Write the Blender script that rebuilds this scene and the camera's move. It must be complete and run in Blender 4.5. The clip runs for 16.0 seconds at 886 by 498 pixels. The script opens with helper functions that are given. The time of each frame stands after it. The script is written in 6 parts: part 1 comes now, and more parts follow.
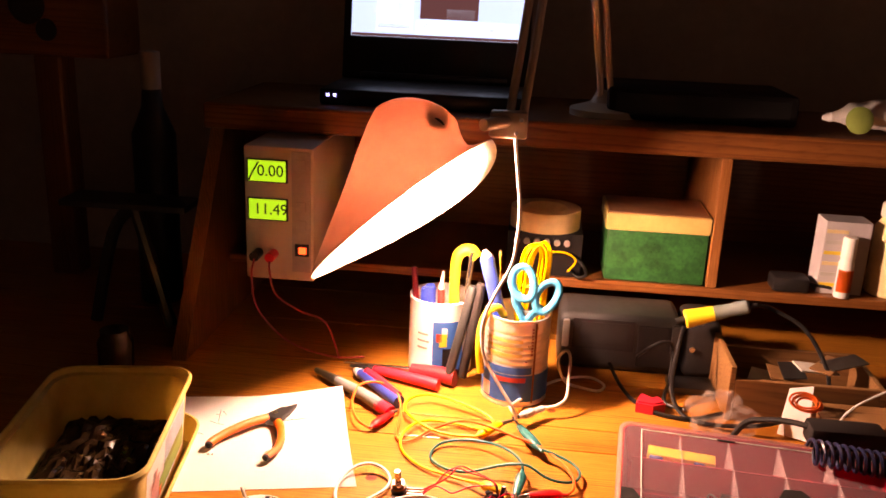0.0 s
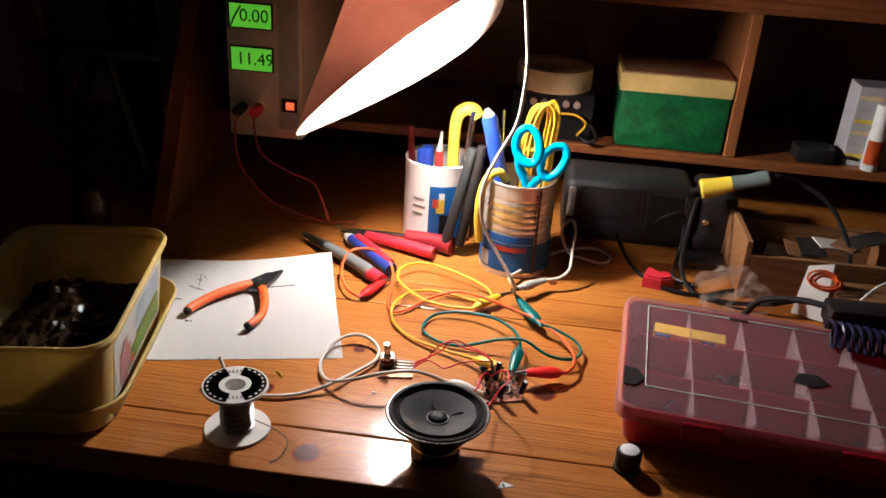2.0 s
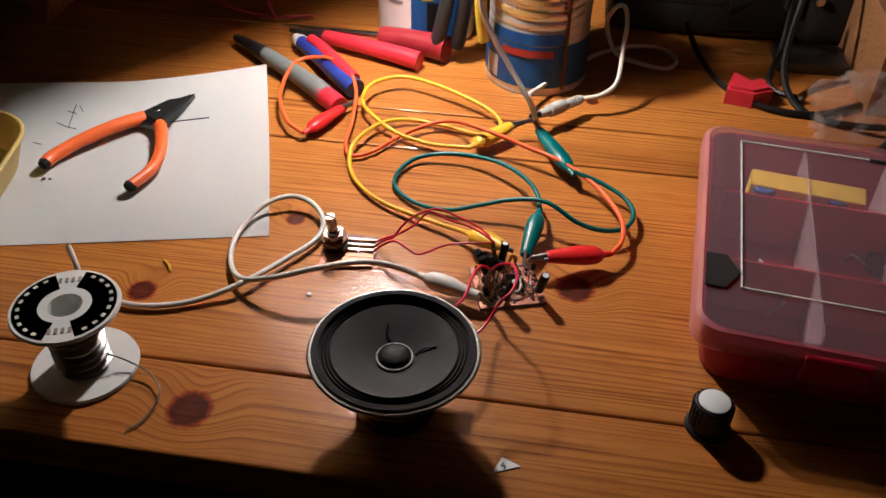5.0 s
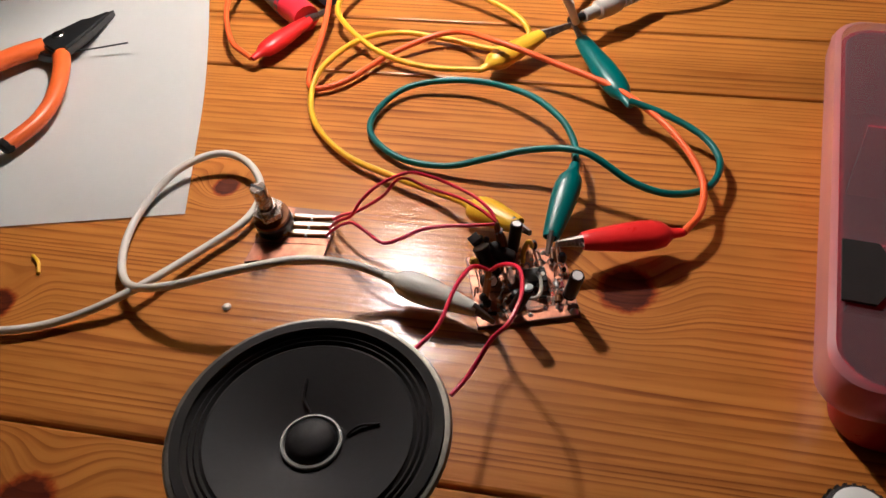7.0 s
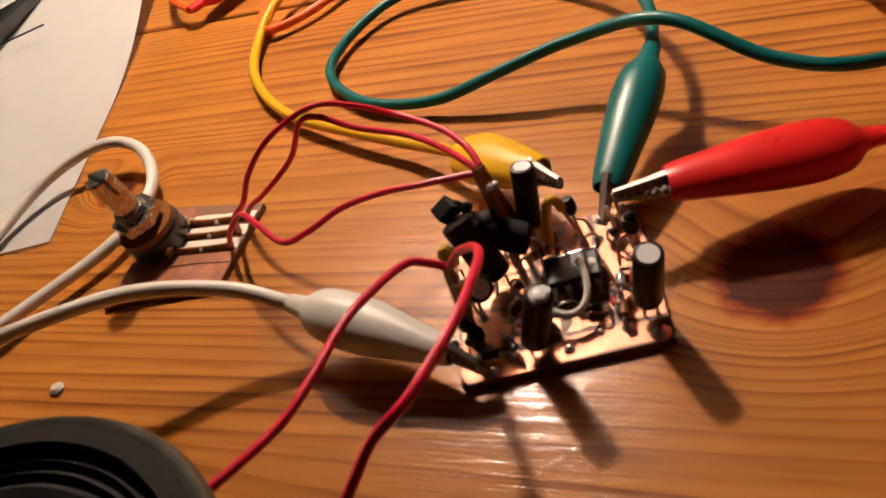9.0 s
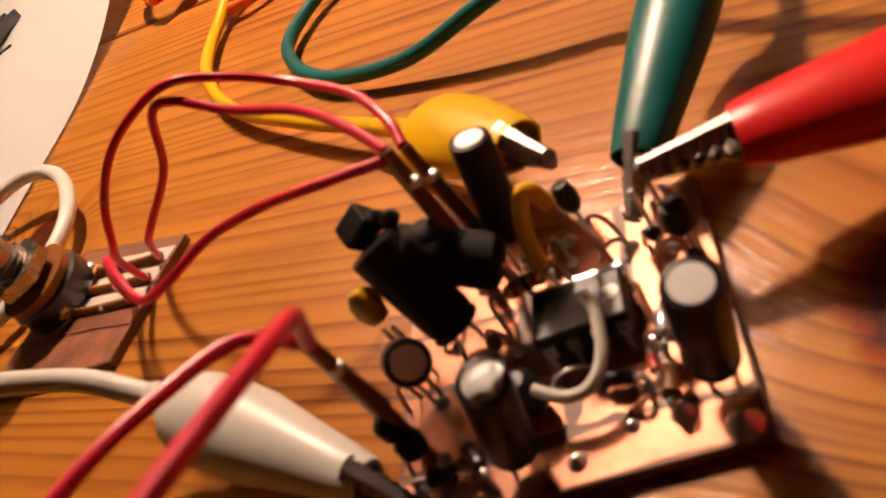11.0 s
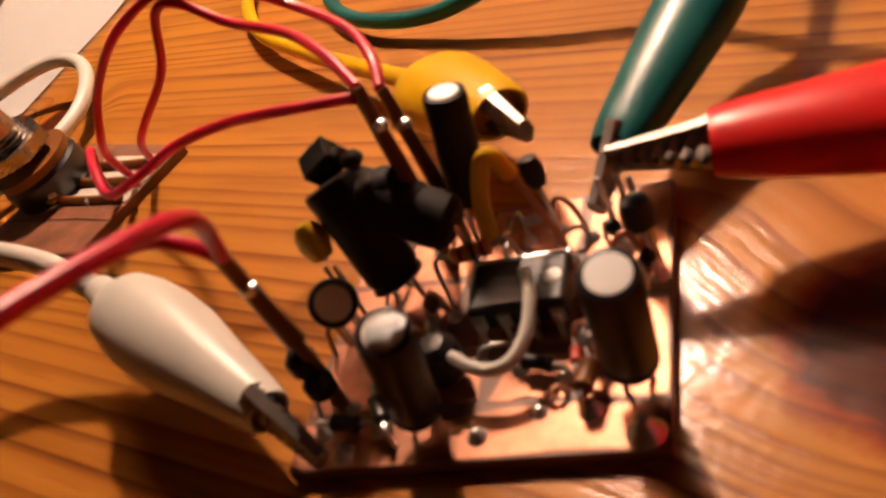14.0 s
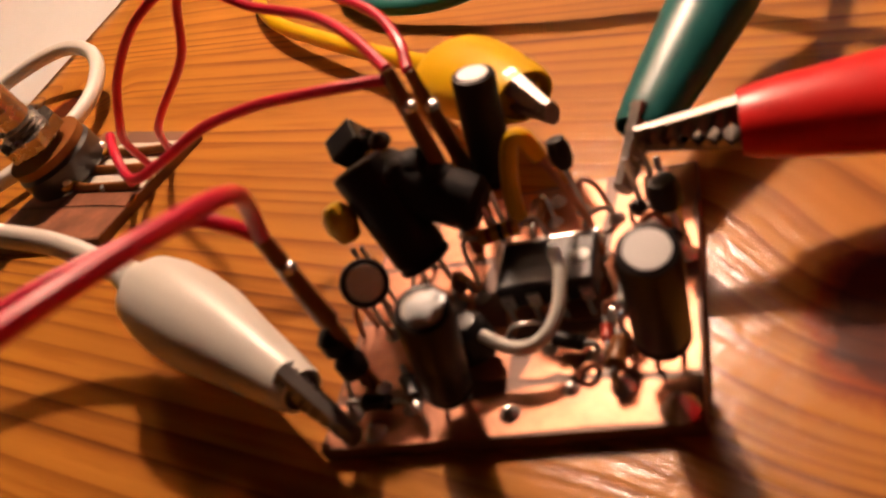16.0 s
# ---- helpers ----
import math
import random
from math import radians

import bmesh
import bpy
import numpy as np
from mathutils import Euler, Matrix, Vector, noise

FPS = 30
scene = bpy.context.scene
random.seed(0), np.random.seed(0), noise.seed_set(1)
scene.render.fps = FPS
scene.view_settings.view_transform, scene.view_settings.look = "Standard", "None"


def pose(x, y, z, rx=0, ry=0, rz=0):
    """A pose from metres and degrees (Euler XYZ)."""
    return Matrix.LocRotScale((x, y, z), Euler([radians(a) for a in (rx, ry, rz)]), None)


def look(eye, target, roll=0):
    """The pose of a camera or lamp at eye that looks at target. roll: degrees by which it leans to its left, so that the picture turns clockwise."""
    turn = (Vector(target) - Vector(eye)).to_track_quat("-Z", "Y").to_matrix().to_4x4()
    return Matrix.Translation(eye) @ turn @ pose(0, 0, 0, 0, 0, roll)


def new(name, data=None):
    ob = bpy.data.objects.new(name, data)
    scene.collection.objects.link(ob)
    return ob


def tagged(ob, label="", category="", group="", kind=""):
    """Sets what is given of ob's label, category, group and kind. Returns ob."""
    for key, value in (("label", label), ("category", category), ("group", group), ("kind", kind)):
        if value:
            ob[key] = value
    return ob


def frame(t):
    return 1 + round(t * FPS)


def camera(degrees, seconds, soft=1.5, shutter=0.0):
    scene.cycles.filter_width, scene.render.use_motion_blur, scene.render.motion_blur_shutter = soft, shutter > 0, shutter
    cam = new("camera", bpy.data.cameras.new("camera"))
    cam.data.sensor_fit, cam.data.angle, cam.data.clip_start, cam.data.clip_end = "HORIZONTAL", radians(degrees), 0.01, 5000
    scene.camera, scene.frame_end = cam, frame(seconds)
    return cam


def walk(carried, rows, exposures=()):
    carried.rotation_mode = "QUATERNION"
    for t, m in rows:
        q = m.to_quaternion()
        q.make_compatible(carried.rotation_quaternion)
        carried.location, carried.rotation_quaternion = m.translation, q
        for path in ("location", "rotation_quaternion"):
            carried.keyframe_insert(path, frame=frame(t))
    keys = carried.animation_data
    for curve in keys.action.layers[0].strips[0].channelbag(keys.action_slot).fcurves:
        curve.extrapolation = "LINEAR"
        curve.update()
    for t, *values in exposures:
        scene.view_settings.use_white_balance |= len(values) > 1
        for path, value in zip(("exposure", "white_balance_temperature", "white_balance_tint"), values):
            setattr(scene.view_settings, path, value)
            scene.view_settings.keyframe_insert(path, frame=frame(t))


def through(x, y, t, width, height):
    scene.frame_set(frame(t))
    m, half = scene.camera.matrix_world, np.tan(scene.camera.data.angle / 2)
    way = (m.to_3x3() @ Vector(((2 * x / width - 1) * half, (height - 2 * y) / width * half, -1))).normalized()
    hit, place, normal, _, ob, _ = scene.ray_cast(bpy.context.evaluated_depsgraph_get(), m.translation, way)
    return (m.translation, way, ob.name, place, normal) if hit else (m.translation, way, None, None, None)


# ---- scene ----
cam = camera(53.59, 16.0, soft=1.5)
PATH = [
    (0, (0.0145, -0.6388, 0.4378), (-0.0143, -0.3534, 0.3499), 2.42),
    (0.5, (0.0133, -0.6287, 0.4356), (-0.0131, -0.3463, 0.3378), 2.93),
    (1, (0.0140, -0.6161, 0.4287), (-0.0135, -0.3365, 0.3235), 3.08),
    (1.5, (0.0155, -0.6023, 0.4224), (-0.0063, -0.3273, 0.3045), 4.08),
    (2, (0.0139, -0.5754, 0.4109), (-0.0117, -0.3064, 0.2806), 3.86),
    (2.5, (0.0115, -0.5470, 0.3920), (-0.0148, -0.2860, 0.2465), 4.31),
    (3, (0.0095, -0.5051, 0.3776), (-0.0155, -0.2493, 0.2229), 4.48),
    (3.5, (0.0122, -0.4392, 0.3490), (-0.0166, -0.1845, 0.1932), 3.02),
    (4, (0.0214, -0.3916, 0.3323), (-0.0076, -0.1476, 0.1602), 2.00),
    (4.5, (0.0198, -0.3527, 0.3209), (-0.0133, -0.1178, 0.1373), 1.33),
    (5, (0.0252, -0.3224, 0.3079), (-0.0066, -0.0936, 0.1165), 1.22),
    (5.2, (0.0247, -0.3094, 0.3028), (-0.0062, -0.0839, 0.1074), 1.47),
    (7.3, (0.0486, -0.1585, 0.2142), (-0.0133, 0.0383, -0.0035), -6.75),
    (7.5, (0.0516, -0.1452, 0.2054), (-0.0129, 0.0485, -0.0144), -7.21),
    (8, (0.0477, -0.1161, 0.1728), (-0.0364, 0.0755, -0.0421), -11.61),
    (8.5, (0.0499, -0.0909, 0.1463), (-0.0547, 0.1036, -0.0567), -16.87),
    (9, (0.0566, -0.0749, 0.1097), (-0.0677, 0.1164, -0.0851), -25.01),
    (9.2, (0.0557, -0.0700, 0.1026), (-0.0741, 0.1216, -0.0884), -26.96),
    (11.3, (0.0507, -0.0247, 0.0574), (-0.1146, 0.1513, -0.1206), -37.50),
    (11.5, (0.0518, -0.0251, 0.0542), (-0.1131, 0.1507, -0.1243), -37.36),
    (12, (0.0585, -0.0229, 0.0549), (-0.1146, 0.1505, -0.1182), -33.56),
    (12.5, (0.0519, -0.0214, 0.0564), (-0.1247, 0.1472, -0.1179), -29.67),
    (13, (0.0539, -0.0217, 0.0555), (-0.1225, 0.1411, -0.1246), -28.01),
    (13.5, (0.0555, -0.0237, 0.0572), (-0.1194, 0.1409, -0.1226), -27.58),
    (14, (0.0567, -0.0236, 0.0579), (-0.1189, 0.1428, -0.1196), -27.62),
    (14.5, (0.0557, -0.0240, 0.0581), (-0.1202, 0.1425, -0.1189), -27.82),
    (15, (0.0554, -0.0245, 0.0580), (-0.1207, 0.1413, -0.1196), -27.92),
    (15.5, (0.0547, -0.0258, 0.0583), (-0.1209, 0.1386, -0.1211), -27.98),
    (16, (0.0546, -0.0262, 0.0588), (-0.1193, 0.1390, -0.1213), -27.78),
]
EXPOSURES = [
    (0.0, 1.55, 8400, 55), (0.5, 1.05, 5700, 12), (1.0, 0.65, 5000, 12), (2.0, 0.28, 4900, 10), (3.5, -0.1, 5000, 10), (5.0, -0.2, 4900, 10),
    (8.0, -0.30, 5300, 9), (9.0, -0.26, 6000, 15), (11.5, -0.13, 7000, 26), (16.0, -0.15, 7200, 30),
]
cam.data.dof.use_dof, cam.data.dof.focus_distance, cam.data.dof.aperture_fstop = True, 0.38, 62.0
walk(cam, [(t, look(eye, target, roll)) for t, eye, target, roll in PATH], EXPOSURES)

# ---- light: a dark room at night, lit by one desk lamp, a laptop screen and two small displays ----
world = bpy.data.worlds.new("night")
world.use_nodes = True
world.node_tree.nodes["Background"].inputs[0].default_value = (0.9, 0.55, 0.35, 1)
world.node_tree.nodes["Background"].inputs[1].default_value = 0.004
scene.world = world
BULB_STRENGTH = 1300.0
BULB = Vector((-0.0994, 0.2073, 0.2359))
LAMP_CENTRE = Vector((-0.1099, 0.1723, 0.2247))
NECK = Vector((-0.1060, 0.2350, 0.3060))
LAMP_OUT = Vector((0.620, -0.440, -0.650)).normalized()


# ---- materials ----
def nodes_of(name):
    m = bpy.data.materials.new(name)
    m.use_nodes = True
    nt = m.node_tree
    return m, nt, nt.nodes, nt.links, nt.nodes["Principled BSDF"]


def noise_at(nt, scale, detail=4.0, stretch=(1, 1, 1), rough=0.6):
    n, l = nt.nodes, nt.links
    geo = n.new("ShaderNodeNewGeometry")
    mp = n.new("ShaderNodeMapping")
    mp.inputs["Scale"].default_value = stretch
    l.new(geo.outputs["Position"], mp.inputs["Vector"])
    tex = n.new("ShaderNodeTexNoise")
    tex.inputs["Scale"].default_value = scale
    tex.inputs["Detail"].default_value = detail
    tex.inputs["Roughness"].default_value = rough
    l.new(mp.outputs["Vector"], tex.inputs["Vector"])
    return tex


def ramp(nt, source, stops):
    r = nt.nodes.new("ShaderNodeValToRGB")
    while len(r.color_ramp.elements) < len(stops):
        r.color_ramp.elements.new(0.5)
    for e, (p, c) in zip(r.color_ramp.elements, stops):
        e.position, e.color = p, (*c, 1)
    nt.links.new(source, r.inputs[0])
    return r


def blend(nt, mode, factor, a, b):
    x = nt.nodes.new("ShaderNodeMix")
    x.data_type, x.blend_type = "RGBA", mode
    for sock, v in ((x.inputs[0], factor), (x.inputs[6], a), (x.inputs[7], b)):
        if isinstance(v, (int, float)):
            sock.default_value = v
        elif isinstance(v, tuple):
            sock.default_value = (*v, 1)
        else:
            nt.links.new(v, sock)
    return x.outputs[2]


def surface(name, colour, rough=0.5, metal=0.0, vary=0.25, grain=120.0, stain=14.0, bump=0.15, through=0.0, ior=1.45, coat=0.0, gloss=0.5):
    """A plain stuff with wear at two scales: a broad one (stains) and a fine one (grain), with relief."""
    m, nt, n, l, p = nodes_of(name)
    broad, fine = noise_at(nt, stain, 3), noise_at(nt, grain, 5)
    dark = tuple(c * (1 - vary) for c in colour)
    light = tuple(min(1.0, c * (1 + vary * 0.6)) for c in colour)
    c = ramp(nt, broad.outputs["Fac"], [(0.3, dark), (0.7, light)]).outputs[0]
    g = ramp(nt, fine.outputs["Fac"], [(0.25, (1 - vary * 0.7,) * 3), (0.75, (1, 1, 1))]).outputs[0]
    l.new(blend(nt, "MULTIPLY", 1.0, c, g), p.inputs["Base Color"])
    rr = nt.nodes.new("ShaderNodeMapRange")
    rr.inputs["To Min"].default_value, rr.inputs["To Max"].default_value = max(0.02, rough - 0.1), min(1.0, rough + 0.12)
    l.new(fine.outputs["Fac"], rr.inputs["Value"])
    l.new(rr.outputs[0], p.inputs["Roughness"])
    p.inputs["Metallic"].default_value = metal
    p.inputs["Transmission Weight"].default_value = through
    p.inputs["IOR"].default_value = ior
    p.inputs["Coat Weight"].default_value = coat
    p.inputs["Specular IOR Level"].default_value = gloss
    if bump:
        b = n.new("ShaderNodeBump")
        b.inputs["Strength"].default_value = bump
        b.inputs["Distance"].default_value = 0.0004
        l.new(fine.outputs["Fac"], b.inputs["Height"])
        l.new(b.outputs[0], p.inputs["Normal"])
    return m


def glowing(name, colour, strength):
    m, nt, n, l, p = nodes_of(name)
    p.inputs["Base Color"].default_value = (*colour, 1)
    p.inputs["Emission Color"].default_value = (*colour, 1)
    p.inputs["Emission Strength"].default_value = strength
    return m


KNOTS = [(0.0470, 0.0250, 0.0), (-0.121, -0.085, 0.0), (-0.174, -0.014, 0.0), (-0.113, 0.058, 0.0), (0.052, 0.222, 0.0)]
KNOT_SIZE = [0.0108, 0.0112, 0.008, 0.006, 0.005]


def pine(name, light, dark, knots=True, rough=0.55, along="x"):
    """Lacquered pine: long grain, growth bands, dark knots that bend the grain round them."""
    m, nt, n, l, p = nodes_of(name)
    geo = n.new("ShaderNodeNewGeometry")
    info = n.new("ShaderNodeObjectInfo")
    shift = n.new("ShaderNodeVectorMath")
    shift.operation = "MULTIPLY_ADD"
    l.new(info.outputs["Random"], shift.inputs[0])
    shift.inputs[1].default_value = (0.9, 0.0, 0.4)
    l.new(geo.outputs["Position"], shift.inputs[2])
    at = shift.outputs[0]
    near = None
    if knots:
        for k, s in zip(KNOTS, KNOT_SIZE):
            d = n.new("ShaderNodeVectorMath")
            d.operation = "SUBTRACT"
            d.inputs[1].default_value = k
            l.new(geo.outputs["Position"], d.inputs[0])
            q = n.new("ShaderNodeVectorMath")
            q.operation = "MULTIPLY"
            q.inputs[1].default_value = (1.05 / s, 1 / s, 0)
            l.new(d.outputs[0], q.inputs[0])
            ln = n.new("ShaderNodeVectorMath")
            ln.operation = "LENGTH"
            l.new(q.outputs[0], ln.inputs[0])
            if near is None:
                near = ln.outputs["Value"]
            else:
                mn = n.new("ShaderNodeMath")
                mn.operation = "MINIMUM"
                l.new(near, mn.inputs[0])
                l.new(ln.outputs["Value"], mn.inputs[1])
                near = mn.outputs[0]
    stretch = {"x": (0.9, 14, 6), "y": (14, 0.9, 6), "z": (14, 6, 0.9)}[along]
    mp = n.new("ShaderNodeMapping")
    mp.inputs["Scale"].default_value = stretch
    l.new(at, mp.inputs["Vector"])
    wob = n.new("ShaderNodeTexNoise")
    wob.inputs["Scale"].default_value, wob.inputs["Detail"].default_value = 9.0, 2.0
    l.new(at, wob.inputs["Vector"])
    if near is not None:
        bend = n.new("ShaderNodeMapRange")
        bend.interpolation_type = "SMOOTHERSTEP"
        bend.inputs["From Min"].default_value, bend.inputs["From Max"].default_value = 0.0, 3.2
        bend.inputs["To Min"].default_value, bend.inputs["To Max"].default_value = 1.1, 0.0
        l.new(near, bend.inputs["Value"])
        ad = n.new("ShaderNodeVectorMath")
        ad.operation = "MULTIPLY_ADD"
        ad.inputs[1].default_value = (0.0, 0.16, 0.0)
        l.new(bend.outputs[0], ad.inputs[0])
        l.new(mp.outputs["Vector"], ad.inputs[2])
        at2 = ad.outputs[0]
    else:
        at2 = mp.outputs["Vector"]
    bands = n.new("ShaderNodeTexNoise")
    bands.inputs["Scale"].default_value, bands.inputs["Detail"].default_value = 7.0, 3.0
    bands.inputs["Distortion"].default_value = 0.5
    l.new(at2, bands.inputs["Vector"])
    fine = n.new("ShaderNodeTexNoise")
    fine.inputs["Scale"].default_value, fine.inputs["Detail"].default_value = 48.0, 6.0
    l.new(at2, fine.inputs["Vector"])
    mid = tuple((a + b) / 2 for a, b in zip(light, dark))
    c = ramp(nt, bands.outputs["Fac"], [(0.25, mid), (0.42, light), (0.60, tuple(0.5 * (a + q) for a, q in zip(light, mid))), (0.78, light)]).outputs[0]
    # growth rings: each darkens slowly and ends in a thin dark line
    warp = n.new("ShaderNodeTexNoise")
    warp.inputs["Scale"].default_value, warp.inputs["Detail"].default_value = 2.6, 2.5
    flat = n.new("ShaderNodeVectorMath")
    flat.operation = "MULTIPLY"
    flat.inputs[1].default_value = {"x": (0.1, 1, 1), "y": (1, 0.1, 1), "z": (1, 1, 0.1)}[along]
    l.new(at2, flat.inputs[0])
    slow = n.new("ShaderNodeVectorMath")
    slow.operation = "MULTIPLY"
    slow.inputs[1].default_value = {"x": (0.45, 1, 1), "y": (1, 0.45, 1), "z": (1, 1, 0.45)}[along]
    l.new(at2, slow.inputs[0])
    l.new(slow.outputs[0], warp.inputs["Vector"])
    ring_at = n.new("ShaderNodeVectorMath")
    ring_at.operation = "MULTIPLY_ADD"
    ring_at.inputs[1].default_value = (0.0, 0.50, 0.0)
    l.new(warp.outputs["Fac"], ring_at.inputs[0])
    l.new(flat.outputs[0], ring_at.inputs[2])
    rings = n.new("ShaderNodeTexWave")
    rings.bands_direction, rings.wave_profile = "DIAGONAL", "SAW"
    rings.inputs["Scale"].default_value, rings.inputs["Distortion"].default_value = 13.0, 0.55
    rings.inputs["Detail"].default_value, rings.inputs["Detail Scale"].default_value = 2.0, 3.0
    l.new(ring_at.outputs[0], rings.inputs["Vector"])
    line = tuple(q / a for a, q in zip(light, dark))
    ring = ramp(nt, rings.outputs["Fac"], [(0.0, (0.9, 0.86, 0.8)), (0.12, (1, 1, 1)), (0.55, (0.95, 0.92, 0.9)), (0.93, line), (1.0, line)]).outputs[0]
    strong = ramp(nt, bands.outputs["Fac"], [(0.36, (0.95,) * 3), (0.60, (0.42,) * 3)]).outputs[0]
    c = blend(nt, "MULTIPLY", strong, c, ring)
    f = ramp(nt, fine.outputs["Fac"], [(0.30, (0.76, 0.68, 0.60)), (0.50, (1, 1, 1))]).outputs[0]
    c = blend(nt, "MULTIPLY", 0.8, c, f)
    w = ramp(nt, wob.outputs["Fac"], [(0.3, (0.8, 0.74, 0.7)), (0.7, (1, 1, 1))]).outputs[0]
    c = blend(nt, "MULTIPLY", 0.8, c, w)
    if near is not None:
        ragged = n.new("ShaderNodeMath")
        ragged.operation = "MULTIPLY_ADD"
        kn = noise_at(nt, 260, 3)
        l.new(kn.outputs["Fac"], ragged.inputs[0])
        ragged.inputs[1].default_value = 0.4
        sub = n.new("ShaderNodeMath")
        sub.operation = "SUBTRACT"
        l.new(near, sub.inputs[0])
        sub.inputs[1].default_value = 0.28
        l.new(sub.outputs[0], ragged.inputs[2])
        k = ramp(nt, ragged.outputs[0], [(0.0, (0.22, 0.10, 0.13)), (0.66, (0.17, 0.06, 0.07)), (0.82, (0.62, 0.26, 0.12)), (1.0, (1, 1, 1))])
        k.color_ramp.elements[3].position = 1.0
        c = blend(nt, "MULTIPLY", 1.0, c, k.outputs[0])
    l.new(c, p.inputs["Base Color"])
    p.inputs["Roughness"].default_value = rough
    p.inputs["Specular IOR Level"].default_value = 0.1
    p.inputs["Coat Weight"].default_value = 0.42
    p.inputs["Coat Roughness"].default_value = 0.15
    b = n.new("ShaderNodeBump")
    b.inputs["Strength"].default_value, b.inputs["Distance"].default_value = 0.3, 0.0004
    l.new(fine.outputs["Fac"], b.inputs["Height"])
    l.new(b.outputs[0], p.inputs["Normal"])
    # orange peel and small dents in the lacquer
    peel = noise_at(nt, 420, 4)
    pb = n.new("ShaderNodeBump")
    pb.inputs["Strength"].default_value, pb.inputs["Distance"].default_value = 0.36, 0.0003
    l.new(peel.outputs["Fac"], pb.inputs["Height"])
    l.new(b.outputs[0], pb.inputs["Normal"])
    l.new(pb.outputs[0], p.inputs["Coat Normal"])
    return m


TABLE_WOOD = pine("table_pine", (0.475, 0.190, 0.026), (0.21, 0.060, 0.008))
HUTCH_WOOD = pine("hutch_pine", (0.24, 0.088, 0.024), (0.13, 0.04, 0.012), knots=False)
UPRIGHT_WOOD = pine("upright_pine", (0.30, 0.118, 0.034), (0.17, 0.058, 0.018), knots=False, along="z")
CRATE_WOOD = pine("crate_wood", (0.26, 0.13, 0.05), (0.16, 0.075, 0.03), knots=False, rough=0.6)
# dark brown for the sheet behind the plank gaps
GAP_DARK = surface("gap_backing", (0.03, 0.015, 0.008), 0.9)
PAINT_DARK = surface("wall_paint", (0.60, 0.50, 0.42), 0.8, stain=3, grain=60)
FLOOR_DARK = surface("dark_carpet", (0.03, 0.025, 0.025), 0.95, grain=300, bump=0.5)
PAPER = surface("white_paper", (0.80, 0.79, 0.76), 0.85, vary=0.03, grain=150, stain=9, bump=0.03)
INK = surface("pencil_ink", (0.03, 0.03, 0.03), 0.7)
ORANGE_PVC = surface("orange_grip", (0.80, 0.14, 0.018), 0.38, vary=0.15)
STEEL_DARK = surface("dark_steel", (0.10, 0.10, 0.10), 0.35, metal=0.9)
STEEL = surface("bright_steel", (0.75, 0.74, 0.72), 0.22, metal=1.0, vary=0.15)
TIN = surface("solder_tin", (0.84, 0.81, 0.77), 0.2, metal=0.62, vary=0.2)
POT_STEEL = surface("pot_steel", (0.55, 0.49, 0.44), 0.25, metal=0.9, vary=0.35, grain=400)
JAW_STEEL = surface("jaw_steel", (0.26, 0.23, 0.21), 0.46, metal=0.95, vary=0.35, grain=500)
COPPER = surface("bare_copper", (0.48, 0.195, 0.108), 0.40, metal=0.50, vary=0.4, grain=420, stain=160)
SUBSTRATE = surface("board_laminate", (0.20, 0.085, 0.045), 0.5)
BLACK_PLASTIC = surface("black_plastic", (0.018, 0.016, 0.016), 0.38, vary=0.3, gloss=0.25)
BLACK_MATT = surface("black_matt", (0.022, 0.018, 0.017), 0.6, vary=0.3, gloss=0.15)
CAP_SLEEVE = surface("capacitor_sleeve", (0.022, 0.017, 0.016), 0.36, vary=0.2, bump=0.0, gloss=0.12)
CAP_TOP = surface("capacitor_top", (0.86, 0.86, 0.84), 0.35, metal=0.15, vary=0.06)
WIRE_TEAL = surface("teal_pvc", (0.003, 0.105, 0.10), 0.32, vary=0.12, gloss=0.35)
WIRE_YELLOW = surface("yellow_pvc", (0.74, 0.42, 0.006), 0.36, vary=0.1, gloss=0.35)
WIRE_ORANGE = surface("orange_red_pvc", (0.78, 0.12, 0.02), 0.36, vary=0.12, gloss=0.3)
WIRE_RED = surface("red_pvc", (0.64, 0.012, 0.045), 0.34, vary=0.12, gloss=0.35)
CLIP_RED = surface("red_clip_pvc", (0.68, 0.018, 0.014), 0.3, vary=0.12, gloss=0.35)
WIRE_WHITE = surface("white_pvc", (0.66, 0.62, 0.55), 0.4, vary=0.1)
CLIP_GREY = surface("pale_grey_pvc", (0.66, 0.63, 0.56), 0.38, vary=0.1)
PLUG_GREY = surface("grey_plug", (0.42, 0.41, 0.38), 0.5, vary=0.15)
WIRE_BLACK = surface("black_pvc", (0.010, 0.009, 0.009), 0.4, gloss=0.25)
SLEEVE_BROWN = surface("brown_sleeve", (0.24, 0.085, 0.02), 0.45, gloss=0.3)
BEAD_YELLOW = surface("bead_yellow", (0.60, 0.34, 0.012), 0.3)
TIN_DULL = surface("tinned_copper", (0.82, 0.74, 0.64), 0.38, metal=0.35, vary=0.2, grain=500)
GLUE = surface("pale_glue", (0.62, 0.66, 0.66), 0.35, vary=0.2, grain=600)
RADIO_GREY = surface("radio_grey", (0.026, 0.025, 0.024), 0.45)
GREY_DARK = surface("dark_grey_grip", (0.022, 0.023, 0.022), 0.5)
CARTON_GREY = surface("carton_board", (0.46, 0.43, 0.44), 0.6, vary=0.12)
AMBER = surface("amber_resin", (0.62, 0.30, 0.03), 0.35)
LABEL_WHITE = surface("label_white", (0.75, 0.74, 0.70), 0.5, vary=0.08)
LABEL_GREEN = surface("label_green", (0.30, 0.42, 0.10), 0.5)
